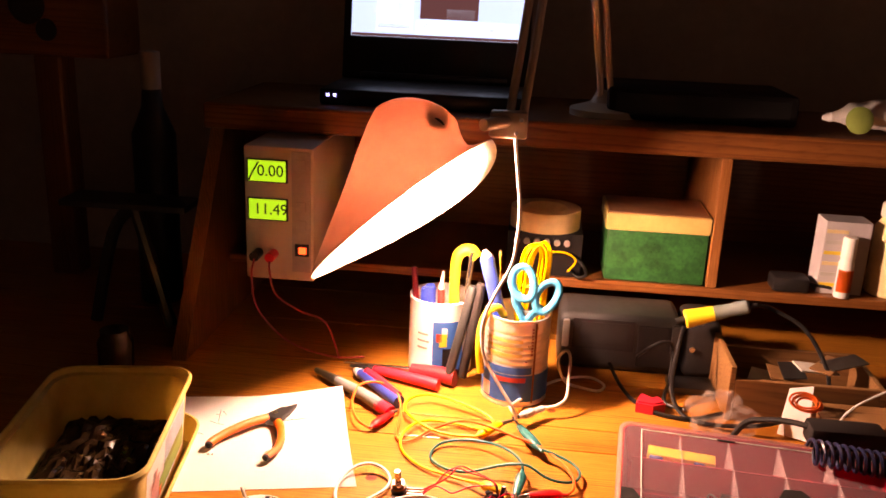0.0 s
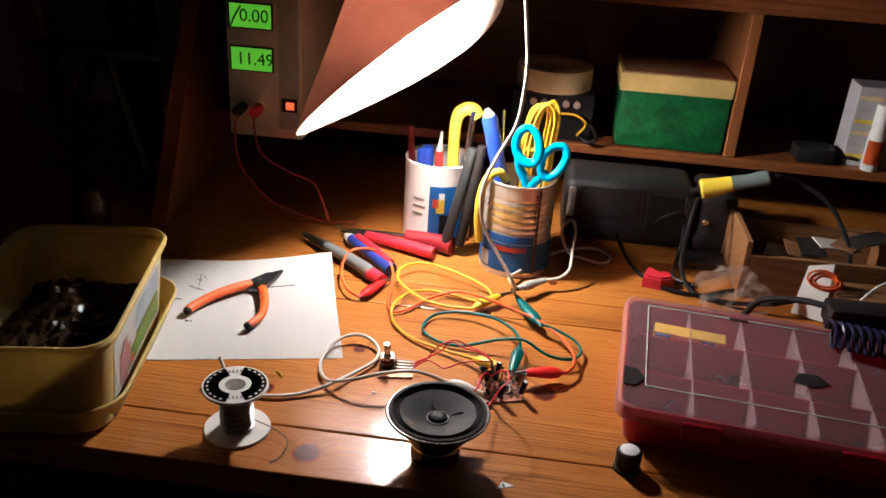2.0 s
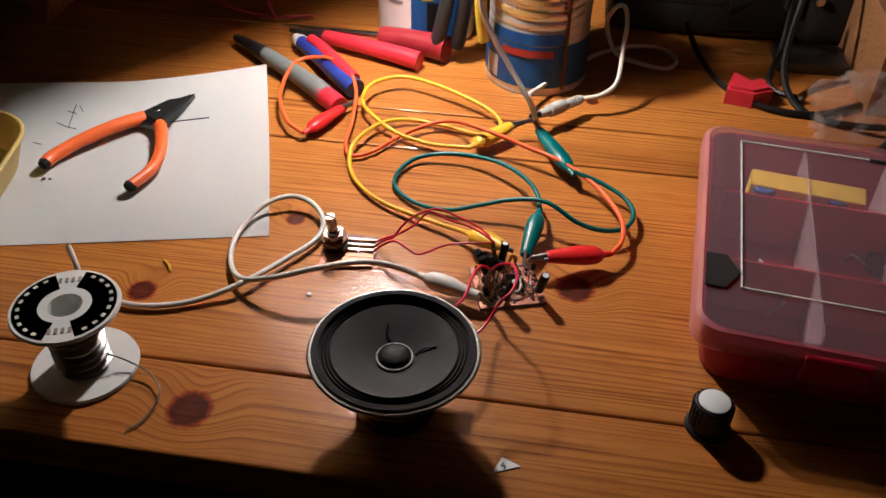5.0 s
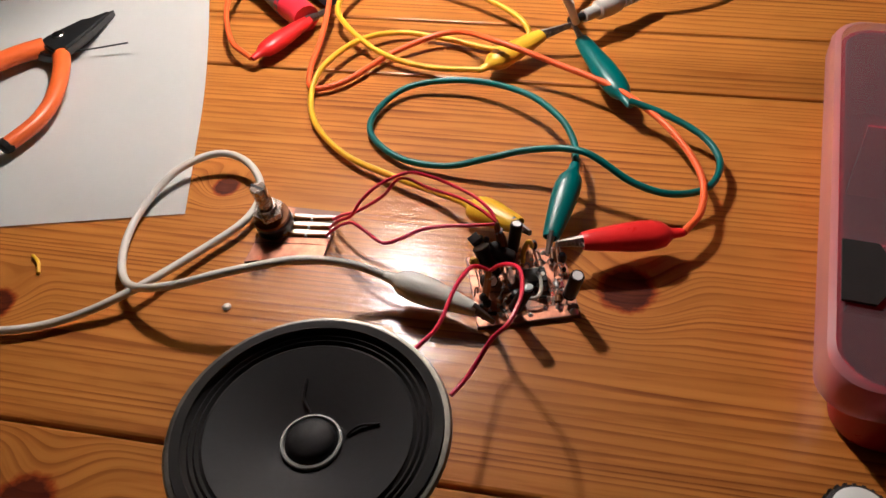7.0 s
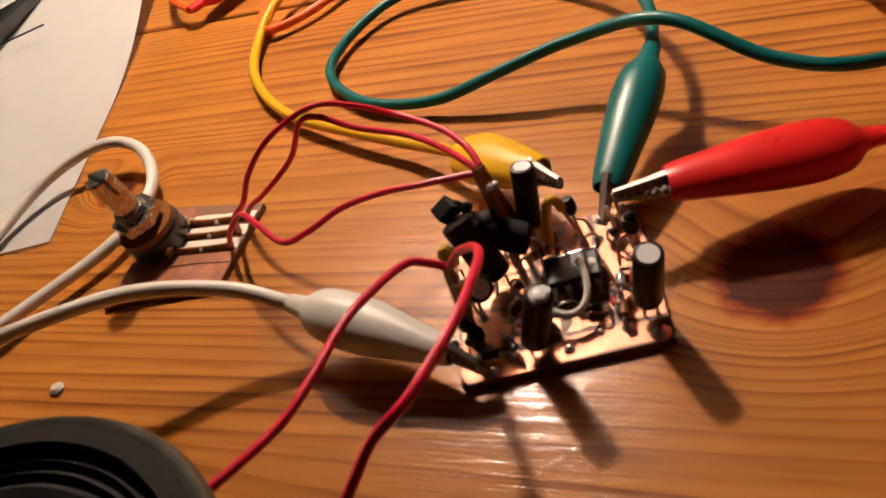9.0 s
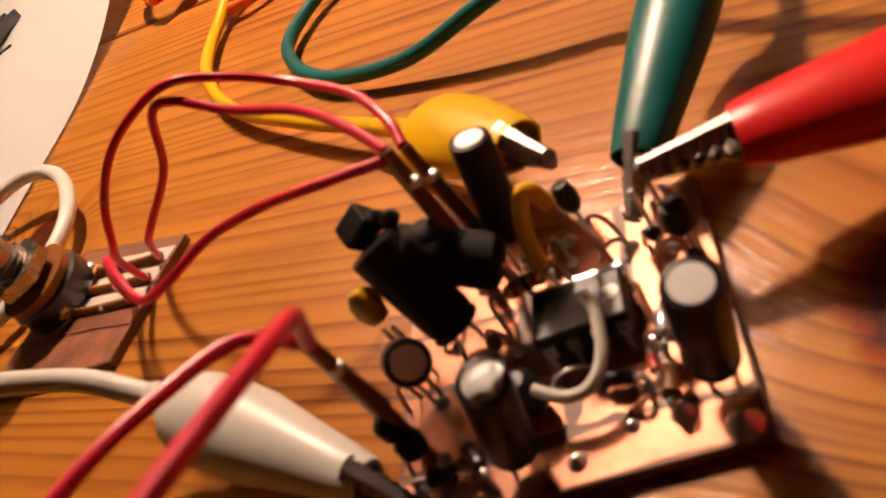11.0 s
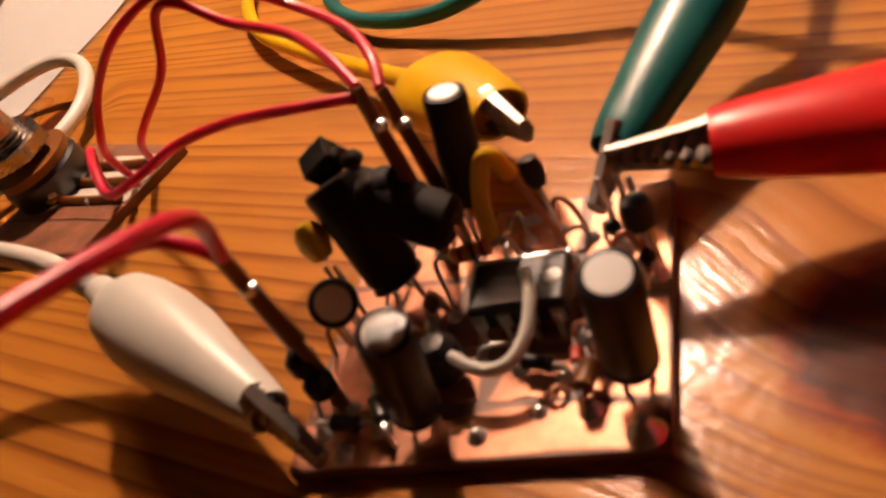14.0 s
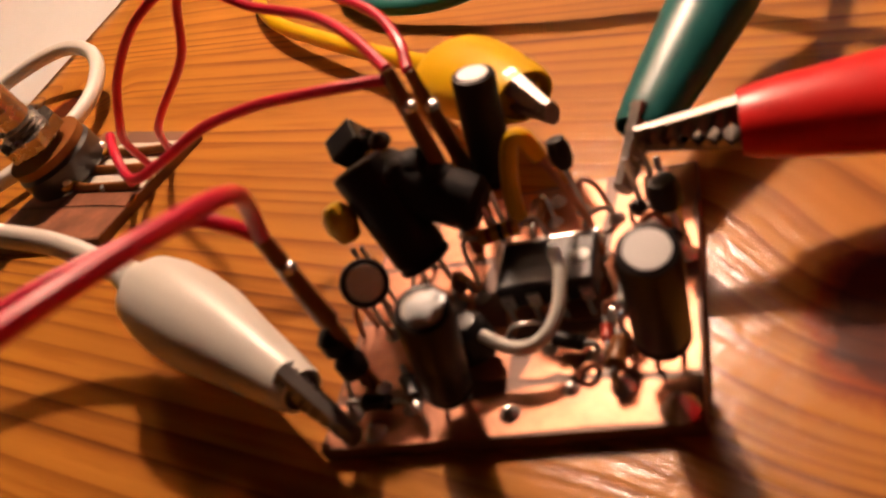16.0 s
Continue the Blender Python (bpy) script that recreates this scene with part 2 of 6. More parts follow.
LABEL_SKY = surface("label_sky", (0.50, 0.56, 0.62), 0.5)
LABEL_OLIVE = surface("label_olive", (0.24, 0.26, 0.06), 0.5)
LABEL_PINK = surface("label_pink", (0.62, 0.32, 0.30), 0.5)
LABEL_BLUE = surface("label_blue", (0.03, 0.14, 0.42), 0.4)
LABEL_RED = surface("label_red", (0.62, 0.06, 0.03), 0.4)
LABEL_YELLOW = surface("label_yellow", (0.80, 0.58, 0.05), 0.4)
BAG_DARK = surface("dark_film", (0.07, 0.038, 0.016), 0.14, vary=0.4, grain=40)
CLEAR_BAG = surface("clear_film", (0.85, 0.80, 0.72), 0.18, vary=0.1, through=0.85, ior=1.1)
BOX_RED = surface("red_box_plastic", (0.44, 0.006, 0.024), 0.3, vary=0.12, gloss=0.3)
CONE = surface("speaker_paper", (0.010, 0.009, 0.009), 0.62, vary=0.3, grain=500, gloss=0.2)
CONE_EDGE = surface("speaker_edge", (0.024, 0.022, 0.021), 0.8, gloss=0.12)
RIM_STEEL = surface("speaker_rim", (0.13, 0.12, 0.10), 0.38, metal=0.9, vary=0.4, stain=90)
SPOOL_WHITE = surface("spool_plastic", (0.76, 0.74, 0.69), 0.4, vary=0.08)
SOLDER = surface("solder_winding", (0.30, 0.29, 0.28), 0.35, metal=0.9, vary=0.3)
ARM_PAINT = surface("lamp_arm_paint", (0.55, 0.46, 0.36), 0.4, vary=0.15)
CASE_BEIGE = surface("supply_case", (0.45, 0.37, 0.28), 0.5, vary=0.12)
CASE_GREY = surface("supply_grey", (0.35, 0.30, 0.26), 0.5)
TIN_GREEN = surface("green_tin", (0.02, 0.13, 0.035), 0.3, vary=0.55, stain=70, grain=240)
TIN_GOLD = surface("gold_rim", (0.72, 0.50, 0.16), 0.35, vary=0.2)
TIN_LID = surface("tin_lid", (0.30, 0.13, 0.06), 0.4, vary=0.3)
TAPE = surface("masking_tape", (0.76, 0.60, 0.30), 0.6)
CAN_STEEL = surface("can_steel", (0.66, 0.62, 0.54), 0.3, metal=0.75, vary=0.06)
MUG_WHITE = surface("mug_enamel", (0.76, 0.72, 0.66), 0.35, vary=0.08)
SCISSOR_BLUE = surface("blue_grip", (0.02, 0.34, 0.62), 0.35, vary=0.1)
PEN_BLUE = surface("blue_plastic", (0.03, 0.07, 0.42), 0.35)
PEN_RED = surface("red_plastic", (0.6, 0.04, 0.03), 0.35)
GRIP_YELLOW = surface("yellow_grip", (0.82, 0.62, 0.03), 0.4)
GREY_GREEN = surface("grey_green_grip", (0.13, 0.16, 0.15), 0.45)
TOOL_RED = surface("red_handle", (0.62, 0.025, 0.04), 0.35)
TOOL_MAROON = surface("maroon_handle", (0.28, 0.02, 0.025), 0.3)
TOOL_GREY = surface("grey_handle", (0.17, 0.18, 0.17), 0.5)
TOOL_BLUE = surface("blue_handle", (0.03, 0.05, 0.28), 0.4)
NAVY_WIRE = surface("navy_wire", (0.012, 0.015, 0.05), 0.35)
CARD = surface("card", (0.70, 0.66, 0.58), 0.7)
BULB_GLOW = glowing("bulb", (1.0, 0.80, 0.58), BULB_STRENGTH)
SCREEN_GLOW = glowing("screen", (0.36, 0.70, 1.0), 0.5)
SCREEN_PALE = glowing("screen_window", (0.55, 0.80, 1.0), 0.55)
SCREEN_GREY = glowing("screen_panel", (0.25, 0.40, 0.50), 0.4)
SCREEN_DARK = glowing("screen_picture", (0.04, 0.02, 0.02), 1.0)
LCD_GREEN = glowing("display_green", (0.22, 0.72, 0.02), 0.38)
LCD_DIGIT = surface("display_digit", (0.01, 0.03, 0.01), 0.6)
LED_RED = glowing("switch_red", (1.0, 0.10, 0.02), 1.2)
LED_BLUE = glowing("status_light", (0.3, 0.4, 1.0), 2.0)


def translucent_shade():
    m, nt, n, l, p = nodes_of("lamp_shade")
    fine = noise_at(nt, 30, 4)
    c = ramp(nt, fine.outputs["Fac"], [(0.3, (0.44, 0.35, 0.30)), (0.7, (0.54, 0.45, 0.39))]).outputs[0]
    l.new(c, p.inputs["Base Color"])
    p.inputs["Roughness"].default_value = 0.4
    tl = n.new("ShaderNodeBsdfTranslucent")
    tl.inputs[0].default_value = (0.9, 0.5, 0.36, 1)
    mix = n.new("ShaderNodeMixShader")
    mix.inputs[0].default_value = 0.10
    l.new(p.outputs[0], mix.inputs[1])
    l.new(tl.outputs[0], mix.inputs[2])
    l.new(mix.outputs[0], n["Material Output"].inputs[0])
    return m


SHADE = translucent_shade()


def tub_plastic():
    m, nt, n, l, p = nodes_of("yellow_tub")
    fine = noise_at(nt, 40, 4)
    c = ramp(nt, fine.outputs["Fac"], [(0.3, (0.62, 0.46, 0.14)), (0.7, (0.76, 0.60, 0.22))]).outputs[0]
    l.new(c, p.inputs["Base Color"])
    p.inputs["Roughness"].default_value = 0.38
    tl = n.new("ShaderNodeBsdfTranslucent")
    l.new(c, tl.inputs[0])
    mix = n.new("ShaderNodeMixShader")
    mix.inputs[0].default_value = 0.38
    l.new(p.outputs[0], mix.inputs[1])
    l.new(tl.outputs[0], mix.inputs[2])
    l.new(mix.outputs[0], n["Material Output"].inputs[0])
    return m


TUB_YELLOW = tub_plastic()


def clear_plastic(name, colour, rough, alpha):
    m, nt, n, l, p = nodes_of(name)
    p.inputs["Base Color"].default_value = (*colour, 1)
    fine = noise_at(nt, 90, 5)
    rr = n.new("ShaderNodeMapRange")
    rr.inputs["To Min"].default_value, rr.inputs["To Max"].default_value = rough - 0.06, rough + 0.1
    l.new(fine.outputs["Fac"], rr.inputs["Value"])
    l.new(rr.outputs[0], p.inputs["Roughness"])
    tr = n.new("ShaderNodeBsdfTransparent")
    tr.inputs[0].default_value = (1.0, 0.96, 0.96, 1)
    mix = n.new("ShaderNodeMixShader")
    mix.inputs[0].default_value = alpha
    l.new(tr.outputs[0], mix.inputs[1])
    l.new(p.outputs[0], mix.inputs[2])
    l.new(mix.outputs[0], n["Material Output"].inputs[0])
    return m


LID_CLEAR = clear_plastic("clear_lid", (0.76, 0.50, 0.54), 0.24, 0.075)
LID_RIM = clear_plastic("clear_lid_rim", (0.74, 0.34, 0.38), 0.3, 0.42)
DIVIDER_CLEAR = clear_plastic("clear_divider", (0.66, 0.56, 0.56), 0.3, 0.26)
FILM_CLEAR = clear_plastic("clear_bag", (0.62, 0.54, 0.46), 0.12, 0.12)


# ---- builders ----
def thing(name, at, label, category, group="", turn=(0, 0, 0)):
    ob = new(name)
    ob.empty_display_size = 0.01
    ob.matrix_basis = pose(*at, *turn)
    return tagged(ob, label, category, group)


def top_of(ob):
    while ob.parent:
        ob = ob.parent
    return ob


def part(name, bm, material, parent, label="", world=False, smooth=True, flat_angle=0.6):
    """Links a bmesh as one mesh object under a thing or under a part. world: its places are the world's."""
    if world:
        bm.transform(top_of(parent).matrix_basis.inverted())
    bm.normal_update()
    me = bpy.data.meshes.new(name)
    for f in bm.faces:
        f.smooth = smooth
    if smooth:
        for e in bm.edges:
            if len(e.link_faces) == 2 and e.calc_face_angle(0) > flat_angle:
                e.smooth = False
    bm.to_mesh(me)
    bm.free()
    me.materials.append(material)
    ob = new(name, me)
    ob.parent = parent
    if label:
        ob["label"] = label
    return ob


def setting(name, bm, material, label, category="", smooth=False):
    bm.normal_update()
    me = bpy.data.meshes.new(name)
    bm.to_mesh(me)
    bm.free()
    me.materials.append(material)
    return tagged(new(name, me), label, category or name.split("_")[0], kind="structure")


def box(lo, hi, bevel=0.0, bm=None, m=None, segments=2):
    bm = bm or bmesh.new()
    lo, hi = Vector(lo), Vector(hi)
    r = bmesh.ops.create_cube(bm, size=1.0)
    vs = r["verts"]
    bmesh.ops.scale(bm, vec=hi - lo, verts=vs)
    bmesh.ops.translate(bm, vec=(lo + hi) / 2, verts=vs)
    if bevel:
        es = list({e for v in vs for e in v.link_edges})
        out = bmesh.ops.bevel(bm, geom=es, offset=bevel, segments=segments, affect="EDGES", profile=0.5)
        vs = list({v for f in out["faces"] for v in f.verts} | {v for v in vs if v.is_valid})
        grown, todo = set(vs), list(vs)
        while todo:
            v = todo.pop()
            for e in v.link_edges:
                o = e.other_vert(v)
                if o not in grown:
                    grown.add(o)
                    todo.append(o)
        vs = list(grown)
    if m is not None:
        bmesh.ops.transform(bm, matrix=m, verts=vs)
    return bm


def lathe(profile, m=None, segments=32, bm=None, squash=1.0, wobble=None):
    """A body of revolution about z from (radius, height) pairs; radius 0 closes an end."""
    bm = bm or bmesh.new()
    rings = []
    for r, z in profile:
        if r < 1e-7:
            rings.append([bm.verts.new((0, 0, z))])
        else:
            rings.append([bm.verts.new((r * math.cos(2 * math.pi * k / segments), squash * r * math.sin(2 * math.pi * k / segments), z)) for k in range(segments)])
    for a, b in zip(rings, rings[1:]):
        for k in range(segments):
            j = (k + 1) % segments
            if len(a) == 1 and len(b) > 1:
                bm.faces.new((a[0], b[k], b[j]))
            elif len(b) == 1 and len(a) > 1:
                bm.faces.new((a[k], a[j], b[0]))
            elif len(a) > 1:
                bm.faces.new((a[k], a[j], b[j], b[k]))
    if m is not None:
        bmesh.ops.transform(bm, matrix=m, verts=[v for r in rings for v in r])
    return bm


def axis(a, b, roll=0.0):
    """The pose at a whose z runs to b."""
    a, b = Vector(a), Vector(b)
    return Matrix.Translation(a) @ (b - a).to_track_quat("Z", "Y").to_matrix().to_4x4() @ Matrix.Rotation(roll, 4, "Z")


def rod(a, b, r, bm=None, segments=16, r2=None, bevel=0.0):
    h = (Vector(b) - Vector(a)).length
    r2 = r if r2 is None else r2
    e = bevel or min(r, r2) * 0.12
    return lathe([(0, 0), (r - e, 0), (r, e), (r2, h - e), (r2 - e, h), (0, h)], axis(a, b), segments, bm)


def smooth_line(points, steps=8):
    """A Catmull-Rom line through the points."""
    p = [Vector(q) for q in points]
    p = [2 * p[0] - p[1]] + p + [2 * p[-1] - p[-2]]
    out = []
    for i in range(1, len(p) - 2):
        for s in range(steps):
            t = s / steps
            out.append(0.5 * (2 * p[i] + (p[i + 1] - p[i - 1]) * t + (2 * p[i - 1] - 5 * p[i] + 4 * p[i + 1] - p[i + 2]) * t**2 + (3 * p[i] - p[i - 1] - 3 * p[i + 1] + p[i + 2]) * t**3))
    return out + [p[-2]]


def tube(points, r, steps=8, segments=10, bm=None, raw=False, taper=1.0, squash=1.0):
    """A round wire along the points."""
    bm = bm or bmesh.new()
    line = [Vector(q) for q in points] if raw else smooth_line(points, steps)
    up, rings = None, []
    for i, q in enumerate(line):
        d = (line[min(i + 1, len(line) - 1)] - line[max(i - 1, 0)]).normalized()
        up = d.orthogonal().normalized() if up is None else (up - d * up.dot(d)).normalized()
        side = d.cross(up)
        rr = r * (1 + (taper - 1) * i / (len(line) - 1))
        rings.append([bm.verts.new(q + rr * (math.cos(2 * math.pi * k / segments) * up + squash * math.sin(2 * math.pi * k / segments) * side)) for k in range(segments)])
    for a, b in zip(rings, rings[1:]):
        for k in range(segments):
            bm.faces.new((a[k], a[(k + 1) % segments], b[(k + 1) % segments], b[k]))
    bm.faces.new(reversed(rings[0]))
    bm.faces.new(rings[-1])
    return bm


def outline(pts, z0, z1, bm=None, bevel=0.0, m=None):
    """A plate with that outline."""
    bm = bm or bmesh.new()
    vs = [bm.verts.new((x, y, z0)) for x, y in pts]
    f = bm.faces.new(vs)
    r = bmesh.ops.extrude_face_region(bm, geom=[f])
    up = [v for v in r["geom"] if isinstance(v, bmesh.types.BMVert)]
    bmesh.ops.translate(bm, vec=(0, 0, z1 - z0), verts=up)
    bmesh.ops.recalc_face_normals(bm, faces=bm.faces)
    if bevel:
        es = [e for e in bm.edges if all(v in up for v in e.verts)]
        bmesh.ops.bevel(bm, geom=es, offset=bevel, segments=2, affect="EDGES")
    if m is not None:
        bm.transform(m)
    return bm


def rounded(w, d, r, n=6):
    """The outline of a rectangle with round corners about the origin."""
    out = []
    for cx, cy, a0 in ((w / 2 - r, d / 2 - r, 0), (-w / 2 + r, d / 2 - r, 90), (-w / 2 + r, -d / 2 + r, 180), (w / 2 - r, -d / 2 + r, 270)):
        for k in range(n + 1):
            a = radians(a0 + 90 * k / n)
            out.append((cx + r * math.cos(a), cy + r * math.sin(a)))
    return out


def shell(levels, thick, m=None, open_top=True):
    """A tray: levels of (outline, z) from the foot to the rim, with walls of that thickness."""
    bm = bmesh.new()

    def ring(pts, z, inset):
        cx, cy = sum(p[0] for p in pts) / len(pts), sum(p[1] for p in pts) / len(pts)
        out = []
        for x, y in pts:
            v = Vector((x - cx, y - cy))
            v = v * max(0.0, 1 - inset / max(v.length, 1e-6))
            out.append(bm.verts.new((cx + v.x, cy + v.y, z)))
        return out

    rings = [ring(p, z, 0) for p, z in levels] + [ring(p, max(z, levels[0][1] + thick), thick) for p, z in reversed(levels)]
    for a, b in zip(rings, rings[1:]):
        n = len(a)
        for k in range(n):
            bm.faces.new((a[k], a[(k + 1) % n], b[(k + 1) % n], b[k]))
    bm.faces.new(list(reversed(rings[0])))
    bm.faces.new(rings[-1])
    if m is not None:
        bm.transform(m)
    return bm


def letters(text, size, m, parent, material, name="lettering"):
    """Raised writing, turned into a mesh, in the plane z = 0 of m."""
    cu = bpy.data.curves.new(name, "FONT")
    cu.body, cu.size, cu.align_x, cu.align_y, cu.extrude = text, size, "CENTER", "CENTER", 0.00015
    tmp = bpy.data.objects.new(name, cu)
    me = bpy.data.meshes.new_from_object(tmp)
    bpy.data.objects.remove(tmp)
    bm = bmesh.new()
    bm.from_mesh(me)
    bpy.data.meshes.remove(me)
    bm.transform(m)
    return part(name, bm, material, parent, smooth=False)


# ---- the room ----
setting("floor", box((-2, -2, -0.80), (2, 1.2, -0.75)), FLOOR_DARK, "dark carpeted floor below the desk")
setting("wall_north", box((-2, 0.86, -0.75), (2, 0.96, 1.75)), PAINT_DARK, "dim cream painted wall behind the desk")
setting("wall_south", box((-2, -2.1, -0.75), (2, -2.0, 1.75)), PAINT_DARK, "dim cream painted wall")
setting("wall_west", box((-2.1, -2, -0.75), (-2, 1.2, 1.75)), PAINT_DARK, "dim cream painted wall")
setting("wall_east", box((2, -2, -0.75), (2.1, 1.2, 1.75)), PAINT_DARK, "dim cream painted wall")
setting("ceiling", box((-2.1, -2.1, 1.75), (2.1, 1.2, 1.83)), PAINT_DARK, "dim cream ceiling above the desk")

# ---- the desk: a pine board top on a frame ----
desk = thing("desk", (0, 0.2, -0.75), "lacquered orange pine desk with a plank top", "desk")
SEAMS = [-0.1105, -0.0575, 0.141, 0.187, 0.30, 0.42, 0.54, 0.66]
for i, (a, b) in enumerate(zip(SEAMS, SEAMS[1:])):
    part("plank", box((-0.95, a + 0.0006, -0.022), (0.95, b - 0.0006, 0.0), 0.0012), TABLE_WOOD, desk, world=True, smooth=False)
part("batten", box((-0.93, -0.10, -0.034), (0.93, 0.65, -0.0215)), GAP_DARK, desk, "dark underside of the top", world=True, smooth=False)
for x in (-0.9, 0.84):
    for y in (-0.08, 0.57):
        part("leg", box((x, y, -0.75), (x + 0.06, y + 0.06, -0.034), 0.004), UPRIGHT_WOOD, desk, world=True, smooth=False)

# ---- the hutch on the desk ----
hutch = thing("desk_hutch", (0.2, 0.5, 0), "reddish pine shelf unit standing on the desk", "shelf unit")
part("top_board", box((-0.40, 0.415, 0.249), (0.93, 0.66, 0.281), 0.004), HUTCH_WOOD, hutch, world=True, smooth=False)
part("shelf_board", box((-0.372, 0.417, 0.074), (0.93, 0.655, 0.086), 0.002), HUTCH_WOOD, hutch, world=True, smooth=False)
part("divider", box((0.2365, 0.419, 0.0862), (0.2495, 0.65, 0.2488), 0.0015), UPRIGHT_WOOD, hutch, world=True, smooth=False)
part("back_panel", box((-0.372, 0.648, 0.0), (0.93, 0.655, 0.249)), HUTCH_WOOD, hutch, world=True, smooth=False)
bm = outline([(0.265, 0.0), (0.655, 0.0), (0.655, 0.249), (0.418, 0.249)], 0, 0.018)
bm.transform(Matrix(((0, 0, 1, -0.391), (1, 0, 0, 0), (0, 1, 0, 0), (0, 0, 0, 1))))
part("side_panel", bm, UPRIGHT_WOOD, hutch, "side panel with a slanting front edge", world=True, smooth=False)
part("side_panel", box((0.915, 0.418, 0.0), (0.93, 0.655, 0.249)), UPRIGHT_WOOD, hutch, world=True, smooth=False)

# ---- the desk lamp on its jointed arm ----
lamp = thing("desk_lamp", (0.03, 0.47, 0.281), "cream jointed-arm desk lamp with a bell shade, lit", "desk lamp")


def shade_mesh():
    """An oval hood, flatter on its front side: rings from the mouth back to the round cap."""
    long_way = Vector((0.761, 0.133, 0.636)).normalized()
    back = (LAMP_CENTRE - NECK).normalized()
    bm, rings = bmesh.new(), []
    for s, r, flat, far in ((-0.012, 0.1110, 0.28, 0.92), (0.0, 0.1104, 0.28, 0.92), (0.05, 0.1040, 0.32, 0.94), (0.18, 0.0870, 0.44, 1.0), (0.38, 0.0680, 0.64, 1.0), (0.60, 0.0560, 0.82, 1.0), (0.80, 0.0480, 0.95, 1.0), (0.94, 0.0430, 1.0, 1.0), (1.0, 0.0360, 1.0, 1.0), (1.02, 0.0150, 1.0, 1.0)):
        c = LAMP_CENTRE.lerp(NECK, s)
        n = LAMP_OUT.lerp(back, min(1, max(0, s) * 1.2)).normalized()
        a = (long_way - n * long_way.dot(n)).normalized()
        b = n.cross(a)
        ring = []
        for k in range(64):
            u, v = math.cos(2 * math.pi * k / 64), math.sin(2 * math.pi * k / 64)
            ring.append(bm.verts.new(c + r * (u * a + v * (flat if v > 0 else max(far + (1 - s) ** 3 * (0.36 * u - 0.24), flat)) * b)))
        rings.append(ring)
    for a, b in zip(rings, rings[1:]):
        for k in range(64):
            bm.faces.new((a[k], a[(k + 1) % 64], b[(k + 1) % 64], b[k]))
    bm.faces.new(rings[-1])
    return bm


bm = shade_mesh()
bmesh.ops.recalc_face_normals(bm, faces=bm.faces)
bmesh.ops.solidify(bm, geom=bm.faces[:], thickness=0.0012)
part("shade", bm, SHADE, lamp, "cream bell shade, faintly translucent", world=True)
neck_dir = (NECK - LAMP_CENTRE).normalized()
bulb_back = BULB + neck_dir * 0.035
part("bulb", lathe([(0, -0.0109), (0.0049, -0.0098), (0.0083, -0.006), (0.0099, 0.0), (0.0086, 0.006), (0.0056, 0.012), (0.0049, 0.0255), (0, 0.0255)], axis(BULB, bulb_back)), BULB_GLOW, lamp, "glowing frosted bulb", world=True)
part("socket", rod(bulb_back, NECK + neck_dir * 0.012, 0.013), STEEL_DARK, lamp, world=True)
part("switch_button", rod((-0.0840, 0.206, 0.2990), (-0.0815, 0.186, 0.3030), 0.0100), BLACK_PLASTIC, lamp, "black switch button on the shade", world=True)
part("bracket", box((-0.030, 0.190, 0.296), (0.006, 0.204, 0.322), 0.003), ARM_PAINT, lamp, world=True)
part("knuckle", rod((-0.034, 0.165, 0.312), (-0.012, 0.197, 0.312), 0.006), ARM_PAINT, lamp, world=True)
for dx in (-0.0075, 0.0055):
    part("arm_bar", tube([(-0.006 + dx, 0.200, 0.302), (0.003 + dx, 0.225, 0.385), (0.017 + dx, 0.27, 0.54), (0.03 + dx, 0.31, 0.68)], 0.0042, raw=True), ARM_PAINT, lamp, world=True)
part("elbow", box((0.012, 0.300, 0.66), (0.048, 0.318, 0.70), 0.004), ARM_PAINT, lamp, world=True)
for dx in (-0.006, 0.006):
    part("arm_bar", tube([(0.03 + dx, 0.31, 0.68), (0.10 + dx, 0.50, 0.30)], 0.0042, raw=True), ARM_PAINT, lamp, world=True)
part("base", lathe([(0, 0), (0.045, 0), (0.045, 0.008), (0.02, 0.016), (0.012, 0.03), (0, 0.03)], Matrix.Translation((0.10, 0.505, 0.281))), ARM_PAINT, lamp, world=True)
for bx, bz in ((-0.024, 0.309), (-0.004, 0.302), (0.0, 0.315)):
    part("rivet", rod((bx, 0.191, bz), (bx, 0.188, bz), 0.0022, segments=12), STEEL, lamp, world=True)

# ---- test leads with crocodile clips ----
WIRES = {
    "teal": [(0.0417, 0.116, 0.012), (0.057, 0.1106, 0.01), (0.0713, 0.1009, 0.008), (0.0772, 0.0876, 0.007), (0.0727, 0.072, 0.008), (0.06, 0.0644, 0.01), (0.0455, 0.0668, 0.012), (0.0268, 0.0747, 0.018), (0.0071, 0.0796, 0.013), (-0.0093, 0.0774, 0.009), (-0.027, 0.0764, 0.004), (-0.0467, 0.0805, 0.003), (-0.0616, 0.0935, 0.003), (-0.0637, 0.1087, 0.003), (-0.0561, 0.1242, 0.004), (-0.0409, 0.1296, 0.006), (-0.0206, 0.1283, 0.008), (0.0005, 0.1173, 0.011), (0.0153, 0.1007, 0.013), (0.0222, 0.0864, 0.0135), (0.0244, 0.0734, 0.0135)],
}
